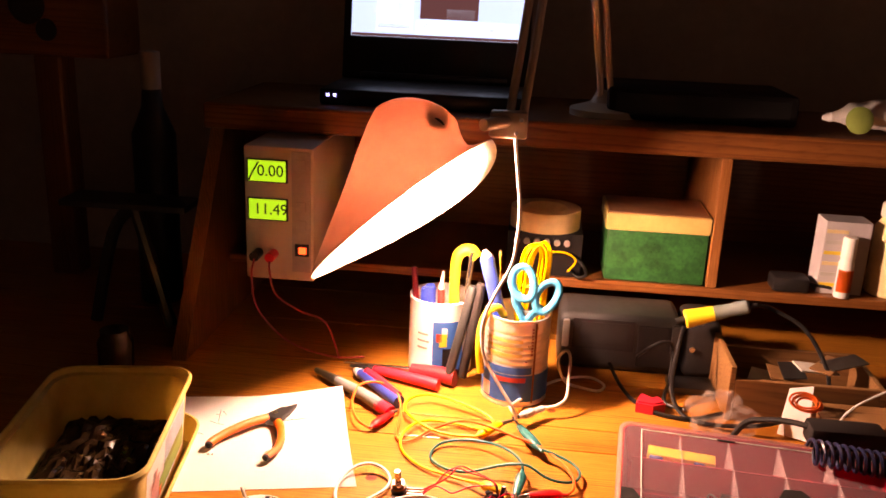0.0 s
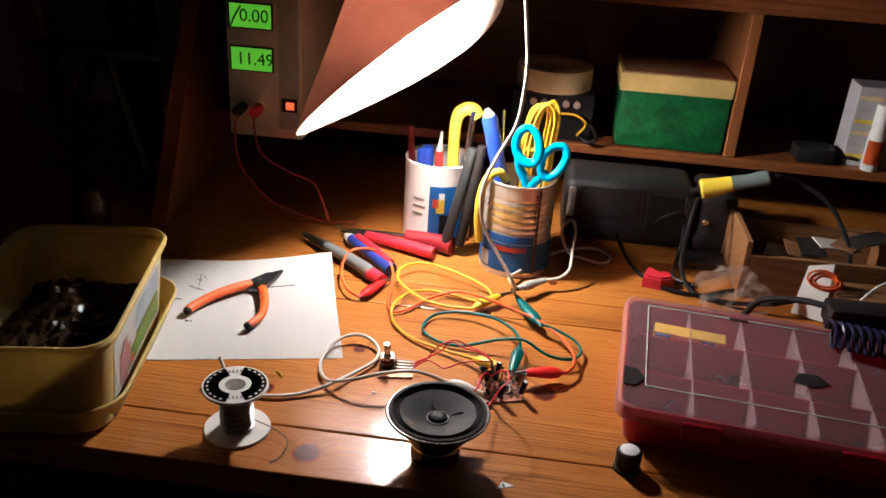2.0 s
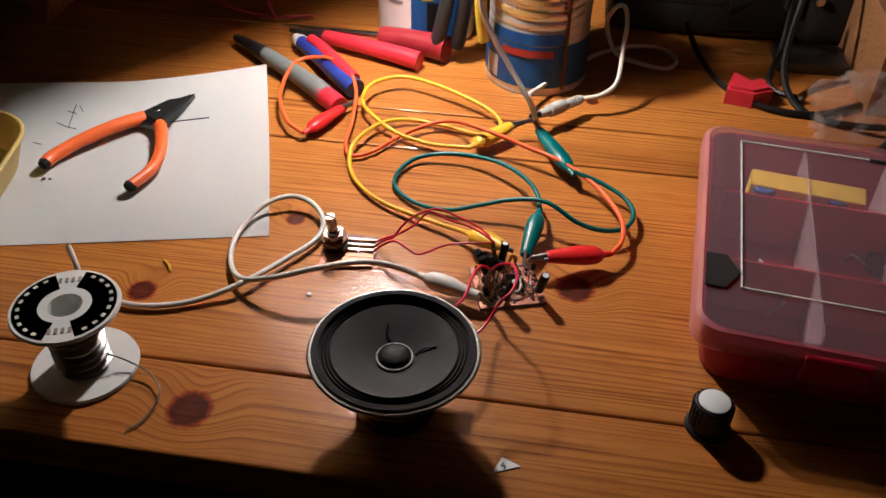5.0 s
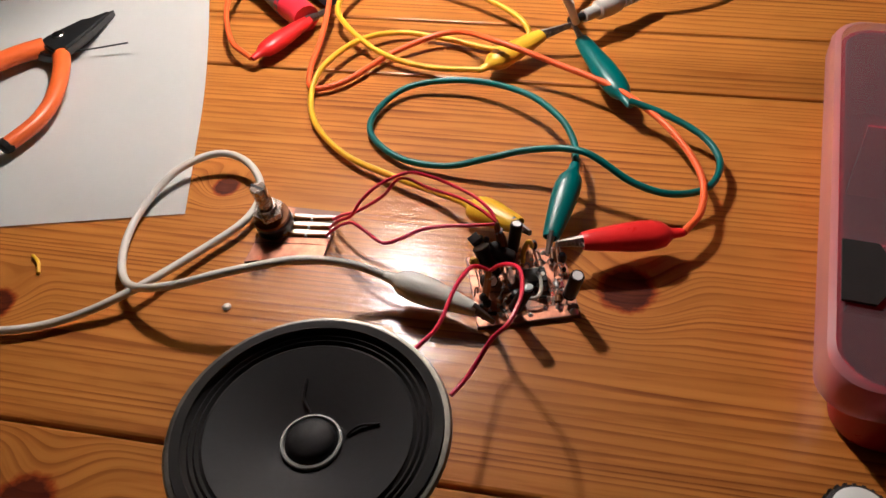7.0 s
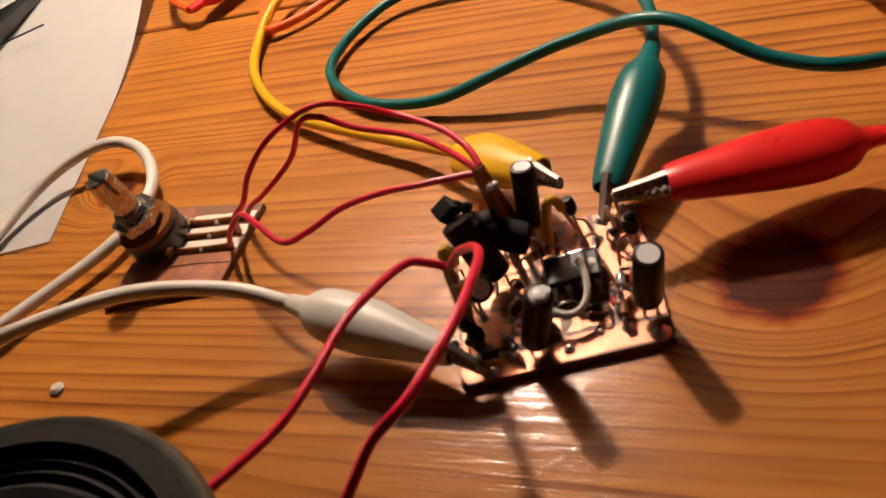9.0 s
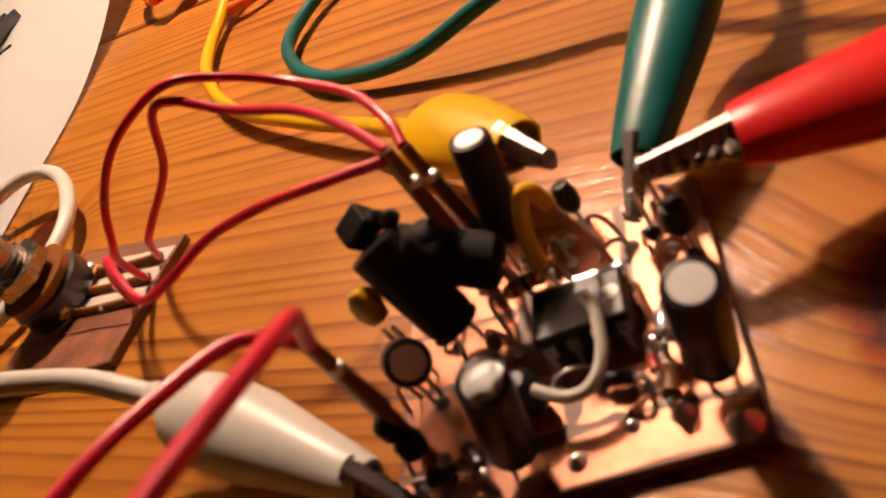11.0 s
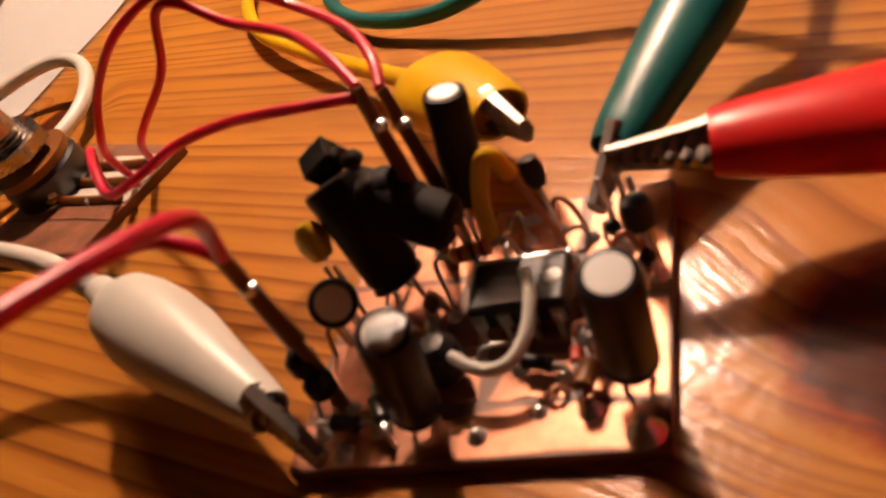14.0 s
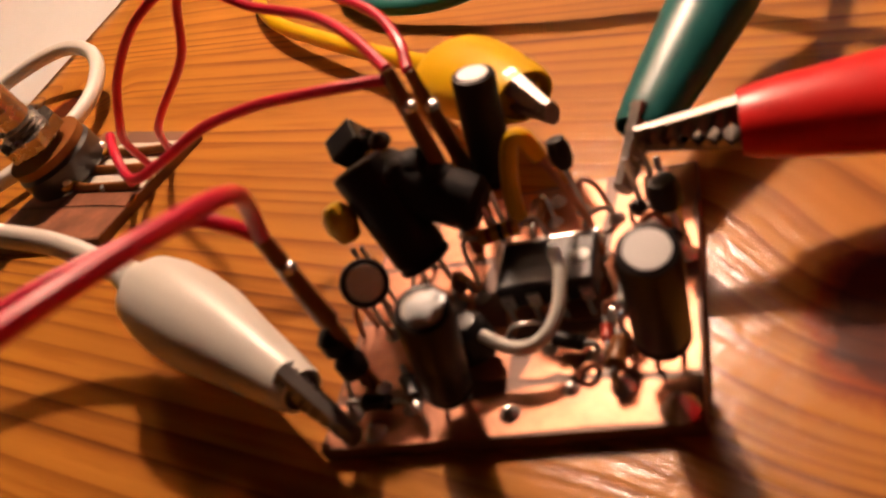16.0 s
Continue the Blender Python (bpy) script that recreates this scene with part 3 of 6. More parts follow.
WIRES["orange"] = [(-0.1312, 0.1385, 0.006), (-0.1456, 0.1501, 0.008), (-0.1567, 0.1782, 0.012), (-0.1562, 0.2152, 0.014), (-0.1373, 0.2216, 0.016), (-0.1183, 0.2102, 0.015), (-0.1071, 0.1873, 0.012), (-0.1036, 0.161, 0.006), (-0.102, 0.135, 0.003), (-0.0962, 0.1229, 0.003), (-0.0833, 0.1298, 0.003), (-0.0661, 0.1534, 0.004), (-0.0421, 0.1657, 0.008), (-0.0181, 0.1479, 0.016), (0.0114, 0.1366, 0.013), (0.0363, 0.1234, 0.012), (0.0572, 0.1048, 0.009), (0.0694, 0.0781, 0.01), (0.0704, 0.0590, 0.009), (0.0646, 0.0468, 0.0085)]
WIRES["yellow"] = [(-0.0232, 0.1398, 0.006), (-0.0495, 0.1428, 0.004), (-0.0729, 0.1506, 0.005), (-0.0931, 0.1668, 0.008), (-0.101, 0.1805, 0.01), (-0.0987, 0.2019, 0.01), (-0.0814, 0.2148, 0.01), (-0.0564, 0.2081, 0.01), (-0.0271, 0.1936, 0.008), (-0.0112, 0.1813, 0.006), (-0.0078, 0.1725, 0.002), (-0.0194, 0.1627, 0.002), (-0.0461, 0.1678, 0.003), (-0.069, 0.1692, 0.004), (-0.0854, 0.1569, 0.006), (-0.0953, 0.1346, 0.006), (-0.0955, 0.1167, 0.003), (-0.0866, 0.0968, 0.003), (-0.0691, 0.0796, 0.003), (-0.047, 0.0684, 0.004), (-0.0270, 0.0600, 0.005), (-0.0142, 0.0529, 0.0076)]
WIRES["white"] = [(-0.0337, 0.0109, 0.01), (-0.0454, 0.0109, 0.014), (-0.0618, 0.0058, 0.019), (-0.083, -0.0027, 0.019), (-0.1057, -0.0071, 0.013), (-0.1246, -0.0023, 0.006), (-0.1358, 0.0139, 0.003), (-0.1394, 0.0353, 0.003), (-0.1331, 0.0571, 0.006), (-0.1195, 0.0678, 0.008), (-0.1057, 0.066, 0.007), (-0.0952, 0.0534, 0.005), (-0.0954, 0.0367, 0.004), (-0.1079, 0.0166, 0.004), (-0.122, -0.0054, 0.006), (-0.1393, -0.0172, 0.003), (-0.1571, -0.0252, 0.0025), (-0.1772, -0.0269, 0.0025), (-0.2018, -0.019, 0.004), (-0.2069, -0.0136, 0.012), (-0.2121, -0.0082, 0.02)]


def clip(lead, rear, front, tip, material, fat=0.0060, flat=0.72, mouth=0.60):
    """A crocodile clip: a soft boot with a bulge, and two toothed steel jaws."""
    rear, front, tip = Vector(rear), Vector(front), Vector(tip)
    h = (front - rear).length
    prof = [(0, 0), (0.0015, 0), (0.0018, 0.02 * h), (0.0021, 0.10 * h), (0.0025, 0.135 * h), (0.68 * fat, 0.175 * h), (0.86 * fat, 0.22 * h), (0.97 * fat, 0.31 * h), (fat, 0.40 * h), (0.95 * fat, 0.55 * h), ((0.42 + 0.66 * mouth) * fat, 0.74 * h), ((0.08 + mouth) * fat, 0.92 * h), (mouth * fat, 0.985 * h), ((mouth - 0.04) * fat, h), ((mouth - 0.1) * fat, h), ((mouth - 0.12) * fat, 0.93 * h), (0, 0.93 * h)]
    boot = part("clip_boot", lathe(prof, axis(rear, front), 28, squash=flat), material, lead, world=True, flat_angle=1.0)
    way = (tip - front).normalized()
    side = way.cross(Vector((0, 0, 1))).normalized()
    up = side.cross(way)
    start = front - way * 0.002
    ln = (tip - start).length
    for s in (1, -1):
        bm = bmesh.new()
        n = 16
        rows = []
        for k in range(n + 1):
            f = k / n
            c = start + way * ln * f + up * s * (0.26 * fat * (1 - f) ** 1.2 + 0.0003)
            w = 0.26 * fat * (1 - f) + 0.0009 * f
            tooth = 0.0008 if k % 2 else 0.0
            rows.append([bm.verts.new(c + side * w + up * s * (-0.0002 - tooth)), bm.verts.new(c + side * w * 0.4 + up * s * 0.0009), bm.verts.new(c - side * w * 0.4 + up * s * 0.0009), bm.verts.new(c - side * w + up * s * (-0.0002 - tooth))])
        for a, b in zip(rows, rows[1:]):
            for k in range(4):
                bm.faces.new((a[k], a[(k + 1) % 4], b[(k + 1) % 4], b[k]))
        bm.faces.new(rows[0])
        bm.faces.new(list(reversed(rows[-1])))
        bmesh.ops.recalc_face_normals(bm, faces=bm.faces)
        part("jaw", bm, JAW_STEEL, boot, "toothed steel jaw" if s > 0 else "", world=True, smooth=False)
    return boot


def lead(key, label, material, ends, radius=0.00135):
    pts = WIRES[key]
    th = thing("test_lead", (*pts[0][:2], 0), label, "test lead", "test leads")
    part("wire", tube(pts, radius, 8, 12), material, th, world=True)
    for e in ends:
        clip(th, *e)
    return th


lead("teal", "teal green test lead with crocodile clips, looped on the desk", WIRE_TEAL, [((0.0424, 0.1150, 0.010), (0.0184, 0.1585, 0.012), (0.0131, 0.169, 0.014), WIRE_TEAL, 0.0056), ((0.0244, 0.0734, 0.0135), (0.0194, 0.0386, 0.0077), (0.0190, 0.0326, 0.0052), WIRE_TEAL, 0.0050)])
lead("orange", "orange-red test lead with red crocodile clips", WIRE_ORANGE, [((-0.1305, 0.1380, 0.006), (-0.1135, 0.1715, 0.007), (-0.108, 0.1825, 0.006), CLIP_RED, 0.0052), ((0.0646, 0.0468, 0.0085), (0.0306, 0.0351, 0.0112), (0.0222, 0.0321, 0.0118), CLIP_RED, 0.0062)])
lead("yellow", "yellow test lead with crocodile clips, clipped to the board", WIRE_YELLOW, [((-0.0240, 0.1398, 0.006), (0.0002, 0.1640, 0.010), (0.0128, 0.1672, 0.014), WIRE_YELLOW, 0.0058), ((-0.0142, 0.0529, 0.0076), (0.0078, 0.0388, 0.0122), (0.0126, 0.0353, 0.0126), WIRE_YELLOW, 0.0060)])
lead("white", "white test lead with a pale crocodile clip, looped twice", WIRE_WHITE, [((-0.0341, 0.0111, 0.010), (-0.0004, 0.0024, 0.0073), (0.0056, 0.0007, 0.0045), CLIP_GREY, 0.0052, 0.92, 0.46)], 0.0015)

audio = thing("audio_cable", (0.044, 0.203, 0), "white cable with a ribbed grey plug, looped beside the can", "cable")
LOOP = [(0.0440, 0.2033, 0.012), (0.0569, 0.2074, 0.014), (0.0662, 0.2161, 0.02), (0.0678, 0.2322, 0.035), (0.0696, 0.2551, 0.045), (0.067, 0.2693, 0.05), (0.0611, 0.2766, 0.045), (0.0575, 0.2805, 0.03), (0.0671, 0.2816, 0.008), (0.0841, 0.2773, 0.004), (0.1046, 0.2742, 0.003), (0.1119, 0.2907, 0.003), (0.0973, 0.3054, 0.004), (0.0716, 0.2956, 0.006), (0.0470, 0.2700, 0.008), (0.0154, 0.2180, 0.01), (0.0081, 0.2000, 0.012), (0.0113, 0.1827, 0.014)]
part("cable", tube(LOOP, 0.0016, 8, 12), WIRE_WHITE, audio, world=True)
a, b = Vector((0.0440, 0.2033, 0.012)), Vector((0.0175, 0.1755, 0.0135))
h = (b - a).length
ribs = [(0, 0), (0.0022, 0)]
for k in range(5):
    z = 0.08 * h + k * 0.07 * h
    ribs += [(0.0034, z), (0.0034, z + 0.035 * h), (0.0027, z + 0.036 * h), (0.0027, z + 0.068 * h)]
ribs += [(0.0042, 0.46 * h), (0.0046, 0.6 * h), (0.0044, 0.78 * h), (0.0030, 0.80 * h), (0.0028, h), (0, h)]
part("plug", lathe(ribs, axis(a, b), 24), PLUG_GREY, audio, "ribbed grey plug", world=True, flat_angle=0.9)
part("plug_tip", rod(b, (0.0118, 0.1695, 0.0145), 0.0019), BLACK_PLASTIC, audio, world=True)
hang = thing("lamp_cable", (0.0, 0.19, 0.02), "white cable hanging from the lamp bracket to the clips", "cable")
part("cable", tube([(-0.0048, 0.192, 0.297), (0.0, 0.196, 0.26), (0.004, 0.195, 0.2275), (0.0035, 0.192, 0.2), (-0.0005, 0.19, 0.1708), (-0.0150, 0.185, 0.1400), (-0.0247, 0.18, 0.1126), (-0.0245, 0.177, 0.09), (-0.0193, 0.175, 0.0721), (-0.004, 0.168, 0.0500), (0.0111, 0.16, 0.0300), (0.0150, 0.166, 0.0160)], 0.0017, 8, 12), WIRE_WHITE, hang, world=True)

# ---- the amplifier board: copper-clad, built up by hand ----
board = thing("circuit_board", (0, 0, 0), "small hand-built amplifier board on copper-clad laminate", "circuit board", turn=(0, 0, 17.6))
MM = 0.001
TOP = 1.62


def mm(*p):
    return Vector(p) * MM


def rod_mm(a, b, r, **k):
    return rod(mm(*a), mm(*b), r * MM, **k)


part("laminate", box(mm(0, 0, 0), mm(34.5, 32.5, 1.55), 0.0001), SUBSTRATE, board, "brown laminate", smooth=False)
rng = random.Random(4)


def ragged(pts, amount=0.35, steps=4):
    out = []
    for (x0, y0), (x1, y1) in zip(pts, pts[1:] + pts[:1]):
        for k in range(steps):
            f = k / steps
            out.append(((x0 + (x1 - x0) * f + rng.uniform(-amount, amount) * (k > 0)) * MM, (y0 + (y1 - y0) * f + rng.uniform(-amount, amount) * (k > 0)) * MM))
    return out


PADS = [
    [(0.3, 0.3), (34.2, 0.3), (34.2, 4.6), (22, 5.2), (11, 4.4), (0.3, 5)],
    [(27, 5.6), (34.2, 5.4), (34.2, 16), (29.5, 16.5), (27.4, 11)],
    [(18.5, 6.2), (26, 5.9), (26.4, 10.8), (20, 11.4)],
    [(9.5, 6), (17.5, 6.4), (17.8, 12.5), (10.6, 13)],
    [(0.4, 6.2), (8.6, 6), (9.4, 14), (0.4, 15)],
    [(26.8, 13), (28.8, 17.5), (34.2, 17), (34.2, 32), (26.2, 32), (26, 20.5)],
    [(0.4, 16), (12.5, 14.3), (13.6, 21.5), (0.4, 22.5)],
    [(0.4, 23.6), (13.8, 22.6), (14.5, 32), (0.4, 32)],
    [(15.4, 21.5), (25, 21), (25.2, 32), (15.6, 32)],
    [(16.5, 12.8), (25.6, 12.2), (25.8, 19.8), (16, 20.2)],
]
for p in PADS:
    part("copper_pad", outline(ragged(p), 1.55 * MM, TOP * MM), COPPER, board, smooth=False)


def capacitor(base, head, r, pale=CAP_TOP, legs=True):
    """An electrolytic can: black sleeve with a crimp, bright vented top, two legs."""
    a, b = mm(*base), mm(*head)
    h = (b - a).length / MM
    prof = [(0, 0), (r - 0.35, 0), (r - 0.1, 0.15), (r, 0.5), (r - 0.22, 1.0), (r, 1.5), (r, h - 0.45), (r - 0.12, h - 0.12), (r - 0.55, h), (r - 0.6, h - 0.06), (0, h - 0.06)]
    body = part("capacitor", lathe([(x * MM, z * MM) for x, z in prof], axis(a, b), 28), CAP_SLEEVE, board, "black electrolytic capacitor")
    part("capacitor_top", lathe([((r - 0.62) * MM, (h - 0.1) * MM), ((r - 0.66) * MM, (h + 0.03) * MM), (0, (h + 0.05) * MM)], axis(a, b), 28), pale, body, "bright metal top")
    if legs:
        way = (b - a).normalized()
        side = way.orthogonal().normalized()
        for s in (-1, 1):
            q = a + side * s * r * 0.4 * MM
            part("capacitor_leg", tube([q + way * 0.0002, q - way * 0.0012, Vector((q.x + s * 0.0004, q.y, TOP * MM))], 0.00028, 3, 6), TIN, body)
    return body


capacitor((15.9, 26.2, 8.6), (17.7, 27.1, 20.6), 2.1)
capacitor((31.9, 6.4, 4.6), (33.6, 3.3, 17.4), 2.35)
glued = capacitor((13.2, 3.8, 4.2), (17.0, 0.6, 17.4), 2.25, CLIP_GREY)
bm = bmesh.new()
bmesh.ops.create_icosphere(bm, subdivisions=3, radius=1.0)
for v in bm.verts:
    d = v.co.normalized()
    v.co = mm(16.8 + 1.9 * d.x * (1 + 0.25 * noise.noise(d * 2.1)), 0.9 + 1.7 * d.y * (1 + 0.3 * noise.noise(d * 1.7 + Vector((3, 0, 0)))), 17.3 + 0.55 * d.z * (1 + 0.6 * noise.noise(d * 2.6)))
part("glue_blob", bm, GLUE, glued, "pale blob of glue on the capacitor top")
capacitor((4.6, 13.4, 9.2), (6.9, 10.2, 12.0), 2.3, CAP_TOP)
capacitor((8.5, 19.0, 5.5), (4.6, 22.6, 16.4), 2.9, CAP_SLEEVE)
coil = part("film_capacitor", rod_mm((5.5, 23.5, 14.3), (15.6, 21.3, 9.5), 2.9, segments=24, bevel=0.0008), BLACK_MATT, board, "black wrapped component lying over the others")
part("film_capacitor_leg", tube([mm(15.4, 21.3, 9.3), mm(16.3, 20.9, 6), mm(16.4, 20.6, TOP)], 0.0003, 4, 6), TIN, coil)
part("slide_switch", box(mm(1.2, 24.2, 15.4), mm(5.0, 27.4, 18.2), 0.0003, m=Matrix.Translation(mm(3.1, 25.8, 16.8)) @ pose(0, 0, 0, 18, -25, 20) @ Matrix.Translation(mm(-3.1, -25.8, -16.8))), BLACK_PLASTIC, board, "small black box", smooth=False)
for p, s in (((4.8, 25.8, 16.8), 1.5), ((6.8, 25.0, 16.9), 1.2), ((9.5, 23.4, 14.2), 2.3), ((7.9, 22.4, 14.6), 2.1), ((11.6, 22.4, 12.8), 2.4), ((14.0, 21.6, 11.4), 2.2)):
    part("resin_lump", lathe([(0, -s * 0.75 * MM), (0.6 * s * MM, -0.6 * s * MM), (0.95 * s * MM, -0.2 * s * MM), (0.97 * s * MM, 0.15 * s * MM), (0.7 * s * MM, 0.55 * s * MM), (0.35 * s * MM, 0.72 * s * MM), (0, 0.76 * s * MM)], Matrix.Translation(mm(*p)), 24), BLACK_MATT, board)

# the eight-legged chip in its socket
chip = part("chip", box(mm(16.6, 13.4, 2.9), mm(25.9, 19.6, 5.7), 0.00035), BLACK_PLASTIC, board, "black eight-legged chip", smooth=False)
# pale disc painting the glint at the chip's notch
part("notch_glint", rod_mm((24.6, 16.5, 5.66), (24.6, 16.5, 5.8), 0.9, segments=14), CLIP_GREY, chip)
for k in range(4):
    for v, s in ((13.3, -1), (19.7, 1)):
        u = 17.5 + 2.5 * k
        bm = box(mm(u - 0.6, v - 0.28, 3.2), mm(u + 0.6, v + 0.28, 4.8))
        box(mm(u - 0.28, v + s * 0.5 - 0.15, TOP), mm(u + 0.28, v + s * 0.5 + 0.15, 4.4), bm=bm)
        part("chip_leg", bm, TIN, chip, smooth=False)
part("chip_edge", box(mm(16.6, 19.62, 5.3), mm(25.9, 19.95, 5.6)), TIN, chip, smooth=False)


def axial(a, b, body_r, body_len, material, name, label="", bands=()):
    """A part on two wires between two places, bent down to the board."""
    a, b = mm(*a), mm(*b)
    mid, way = (a + b) / 2, (b - a).normalized()
    L = body_len * MM / 2
    prof = [(0, -L), (body_r * 0.7 * MM, -L), (body_r * MM, -L * 0.8), (body_r * 0.86 * MM, -L * 0.5), (body_r * 0.86 * MM, L * 0.5), (body_r * MM, L * 0.8), (body_r * 0.7 * MM, L), (0, L)]
    ob = part(name, lathe(prof, axis(mid, mid + way), 16), material, board, label)
    for f, mat in bands:
        part("colour_band", lathe([(body_r * 0.9 * MM, (f - 0.06) * 2 * L), (body_r * 0.93 * MM, (f - 0.05) * 2 * L), (body_r * 0.93 * MM, (f + 0.05) * 2 * L), (body_r * 0.9 * MM, (f + 0.06) * 2 * L)], axis(mid, mid + way), 16), mat, ob)
    for q, s in ((a, -1), (b, 1)):
        part("lead_wire", tube([mid + way * s * L * 0.95, q, Vector((q.x + s * way.x * 0.0004, q.y + s * way.y * 0.0004, TOP * MM))], 0.00027, 4, 6), TIN, ob)
    return ob


axial((13.0, 19.0, 7.2), (20.6, 20.2, 7.6), 0.9, 4.2, AMBER, "resistor", "amber resistor with colour bands", ((-0.25, TOOL_MAROON), (0.05, BLACK_PLASTIC), (0.3, TOOL_MAROON)))
axial((28.9, 14.2, 4.6), (28.3, 8.8, 4.8), 0.85, 3.0, TIN, "resistor", "bright glass diode")
axial((28.4, 8.2, 3.8), (27.6, 4.0, 3.6), 1.0, 3.0, SLEEVE_BROWN, "resistor", "brown resistor")
axial((30.8, 14.5, 4.0), (30.4, 9.4, 3.8), 0.7, 2.6, TOOL_MAROON, "resistor")
axial((21.0, 9.4, 3.0), (25.6, 8.0, 3.0), 0.8, 3.0, BLACK_PLASTIC, "diode", "small black diode")
axial((10.2, 8.4, 3.6), (14.6, 12.2, 3.8), 0.8, 3.0, SLEEVE_BROWN, "resistor")
axial((26.6, 10.6, 3.4), (26.9, 7.0, 3.2), 0.55, 1.8, LABEL_RED, "resistor", "tiny red-banded diode")
axial((18.4, 23.4, 3.6), (18.8, 29.0, 3.4), 0.9, 3.4, SLEEVE_BROWN, "resistor")
axial((2.5, 4.2, 3.0), (8.6, 3.6, 3.0), 0.8, 3.0, BLACK_PLASTIC, "diode")
axial((8.0, 6.8, 4.2), (10.4, 2.2, 3.4), 0.8, 2.8, STEEL_DARK, "resistor")
upright = part("diode", lathe([(0, -1.7 * MM), (0.9 * MM, -1.5 * MM), (1.15 * MM, -0.4 * MM), (1.1 * MM, 0.8 * MM), (0.7 * MM, 1.6 * MM), (0, 1.7 * MM)], axis(mm(23.3, 25.6, 10.8), mm(23.6, 25.0, 8)), 14), BLACK_PLASTIC, board, "black diode standing on a wire")
part("lead_wire", tube([mm(23.4, 25.2, 9.4), mm(23.9, 24.6, 5), mm(24, 24.4, TOP)], 0.0003, 4, 6), TIN, upright)
trans = part("transistor", lathe([(0, 0), (2.1 * MM, 0), (2.3 * MM, 1.0 * MM), (2.0 * MM, 3.0 * MM), (1.2 * MM, 3.8 * MM), (0, 4.0 * MM)], Matrix.Translation(mm(14.6, 8.8, 3.2)), 20), BLACK_PLASTIC, board, "round black component")
part("transistor", lathe([(0, 0), (1.5 * MM, 0), (1.6 * MM, 1.6 * MM), (1.2 * MM, 2.8 * MM), (0, 3.0 * MM)], Matrix.Translation(mm(32.4, 21.8, 5.6)), 16), BLACK_PLASTIC, board, "small black component on legs")
for du in (-0.7, 0.7):
    part("transistor_leg", tube([mm(32.4 + du, 21.8, 5.7), mm(32.4 + du, 21.6, TOP)], 0.00028, 2, 6), TIN, board)
bead = part("tantalum_bead", lathe([(0, -2.4 * MM), (1.1 * MM, -2.0 * MM), (1.7 * MM, -0.4 * MM), (1.6 * MM, 0.9 * MM), (0.9 * MM, 1.9 * MM), (0, 2.1 * MM)], axis(mm(1.9, 19.2, 12.4), mm(1.1, 20.2, 15.8)), 20), BEAD_YELLOW, board, "mustard yellow bead capacitor")
for du in (-0.5, 0.5):
    part("bead_leg", tube([mm(2.6 + du, 18.2, 9.6), mm(3.2 + du, 17.6, 5), mm(3.4 + du, 17.4, TOP)], 0.00027, 3, 6), TIN, bead)
part("grey_link", tube([mm(22.6, 15.6, 7.4), mm(23.3, 13.2, 7.0), mm(23.0, 9.6, 5.8), mm(21.4, 7.2, 5.0), mm(19.0, 6.8, 5.0), mm(16.2, 8.0, 5.8)], 0.00062, 6, 10), CLIP_GREY, board, "grey insulated link wire")
part("yellow_link", tube([mm(18.6, 20.8, 7.0), mm(19.0, 21.6, 11.5), mm(20.3, 22.2, 15.4), mm(21.4, 22.4, 15.6), mm(22.2, 22.8, 13.0)], 0.00085, 6, 10), WIRE_YELLOW, board, "yellow insulated link wire")
part("bare_link", tube([mm(22.2, 22.8, 13.0), mm(23.0, 23.4, 9.0), mm(24.2, 23.4, 4.5), mm(24.6, 23.0, TOP)], 0.00035, 5, 8), COPPER, board)
part("bare_link", tube([mm(29.0, 17.4, 2.0), mm(29.6, 19.4, 5.0), mm(31.4, 20.2, 6.0), mm(33.0, 18.8, 3.0)], 0.0003, 5, 8), COPPER, board)
part("bare_link", tube([mm(26.3, 20.0, TOP), mm(26.8, 16.0, 3.8), mm(27.8, 13.0, 2.5)], 0.0003, 5, 8), COPPER, board)
for a, b in (((29.8, 23.8, 2.0), (29.2, 24.6, 9.4)), ((31.6, 24.0, 2.0), (30.8, 24.8, 11.6)), ((33.2, 19.0, 1.6), (32.0, 24.6, 9.0))):
    part("pin", rod_mm(a, b, 0.32, segments=8), TIN, board)
# brown sleeves over the solder joints of the flying wires
for a, b, r in (((4.9, 4.4, 24.0), (3.9, 6.7, 11.5), 0.80), ((5.6, 3.6, 24.6), (4.7, 5.8, 12.5), 0.72), ((10.8, 25.5, 24.0), (12.4, 23.2, 13.0), 0.70), ((10.2, 26.0, 22.8), (11.6, 24.6, 12.0), 0.70), ((10.9, 29.4, 21.2), (13.6, 26.0, 11.0), 0.72)):
    sl = part("solder_sleeve", rod_mm(a, b, r * 0.85, segments=14, r2=r * 1.25 * MM), SLEEVE_BROWN, board, "brown sleeve over a joint")
    m1 = tuple(p + (q - p) * 0.35 for p, q in zip(a, b))
    part("solder_drop", lathe([(0, -0.8 * MM), (0.8 * MM, -0.2 * MM), (0.75 * MM, 0.4 * MM), (0, 0.9 * MM)], Matrix.Translation(mm(m1[0] + 0.35, m1[1] - 0.3, m1[2])), 10), TIN, sl)
    part("sleeve_leg", tube([mm(*b), mm(b[0] - 0.4, b[1] + 0.8, 7), mm(b[0] - 0.6, b[1] + 1.0, TOP)], 0.0006, 4, 8), SLEEVE_BROWN, sl)
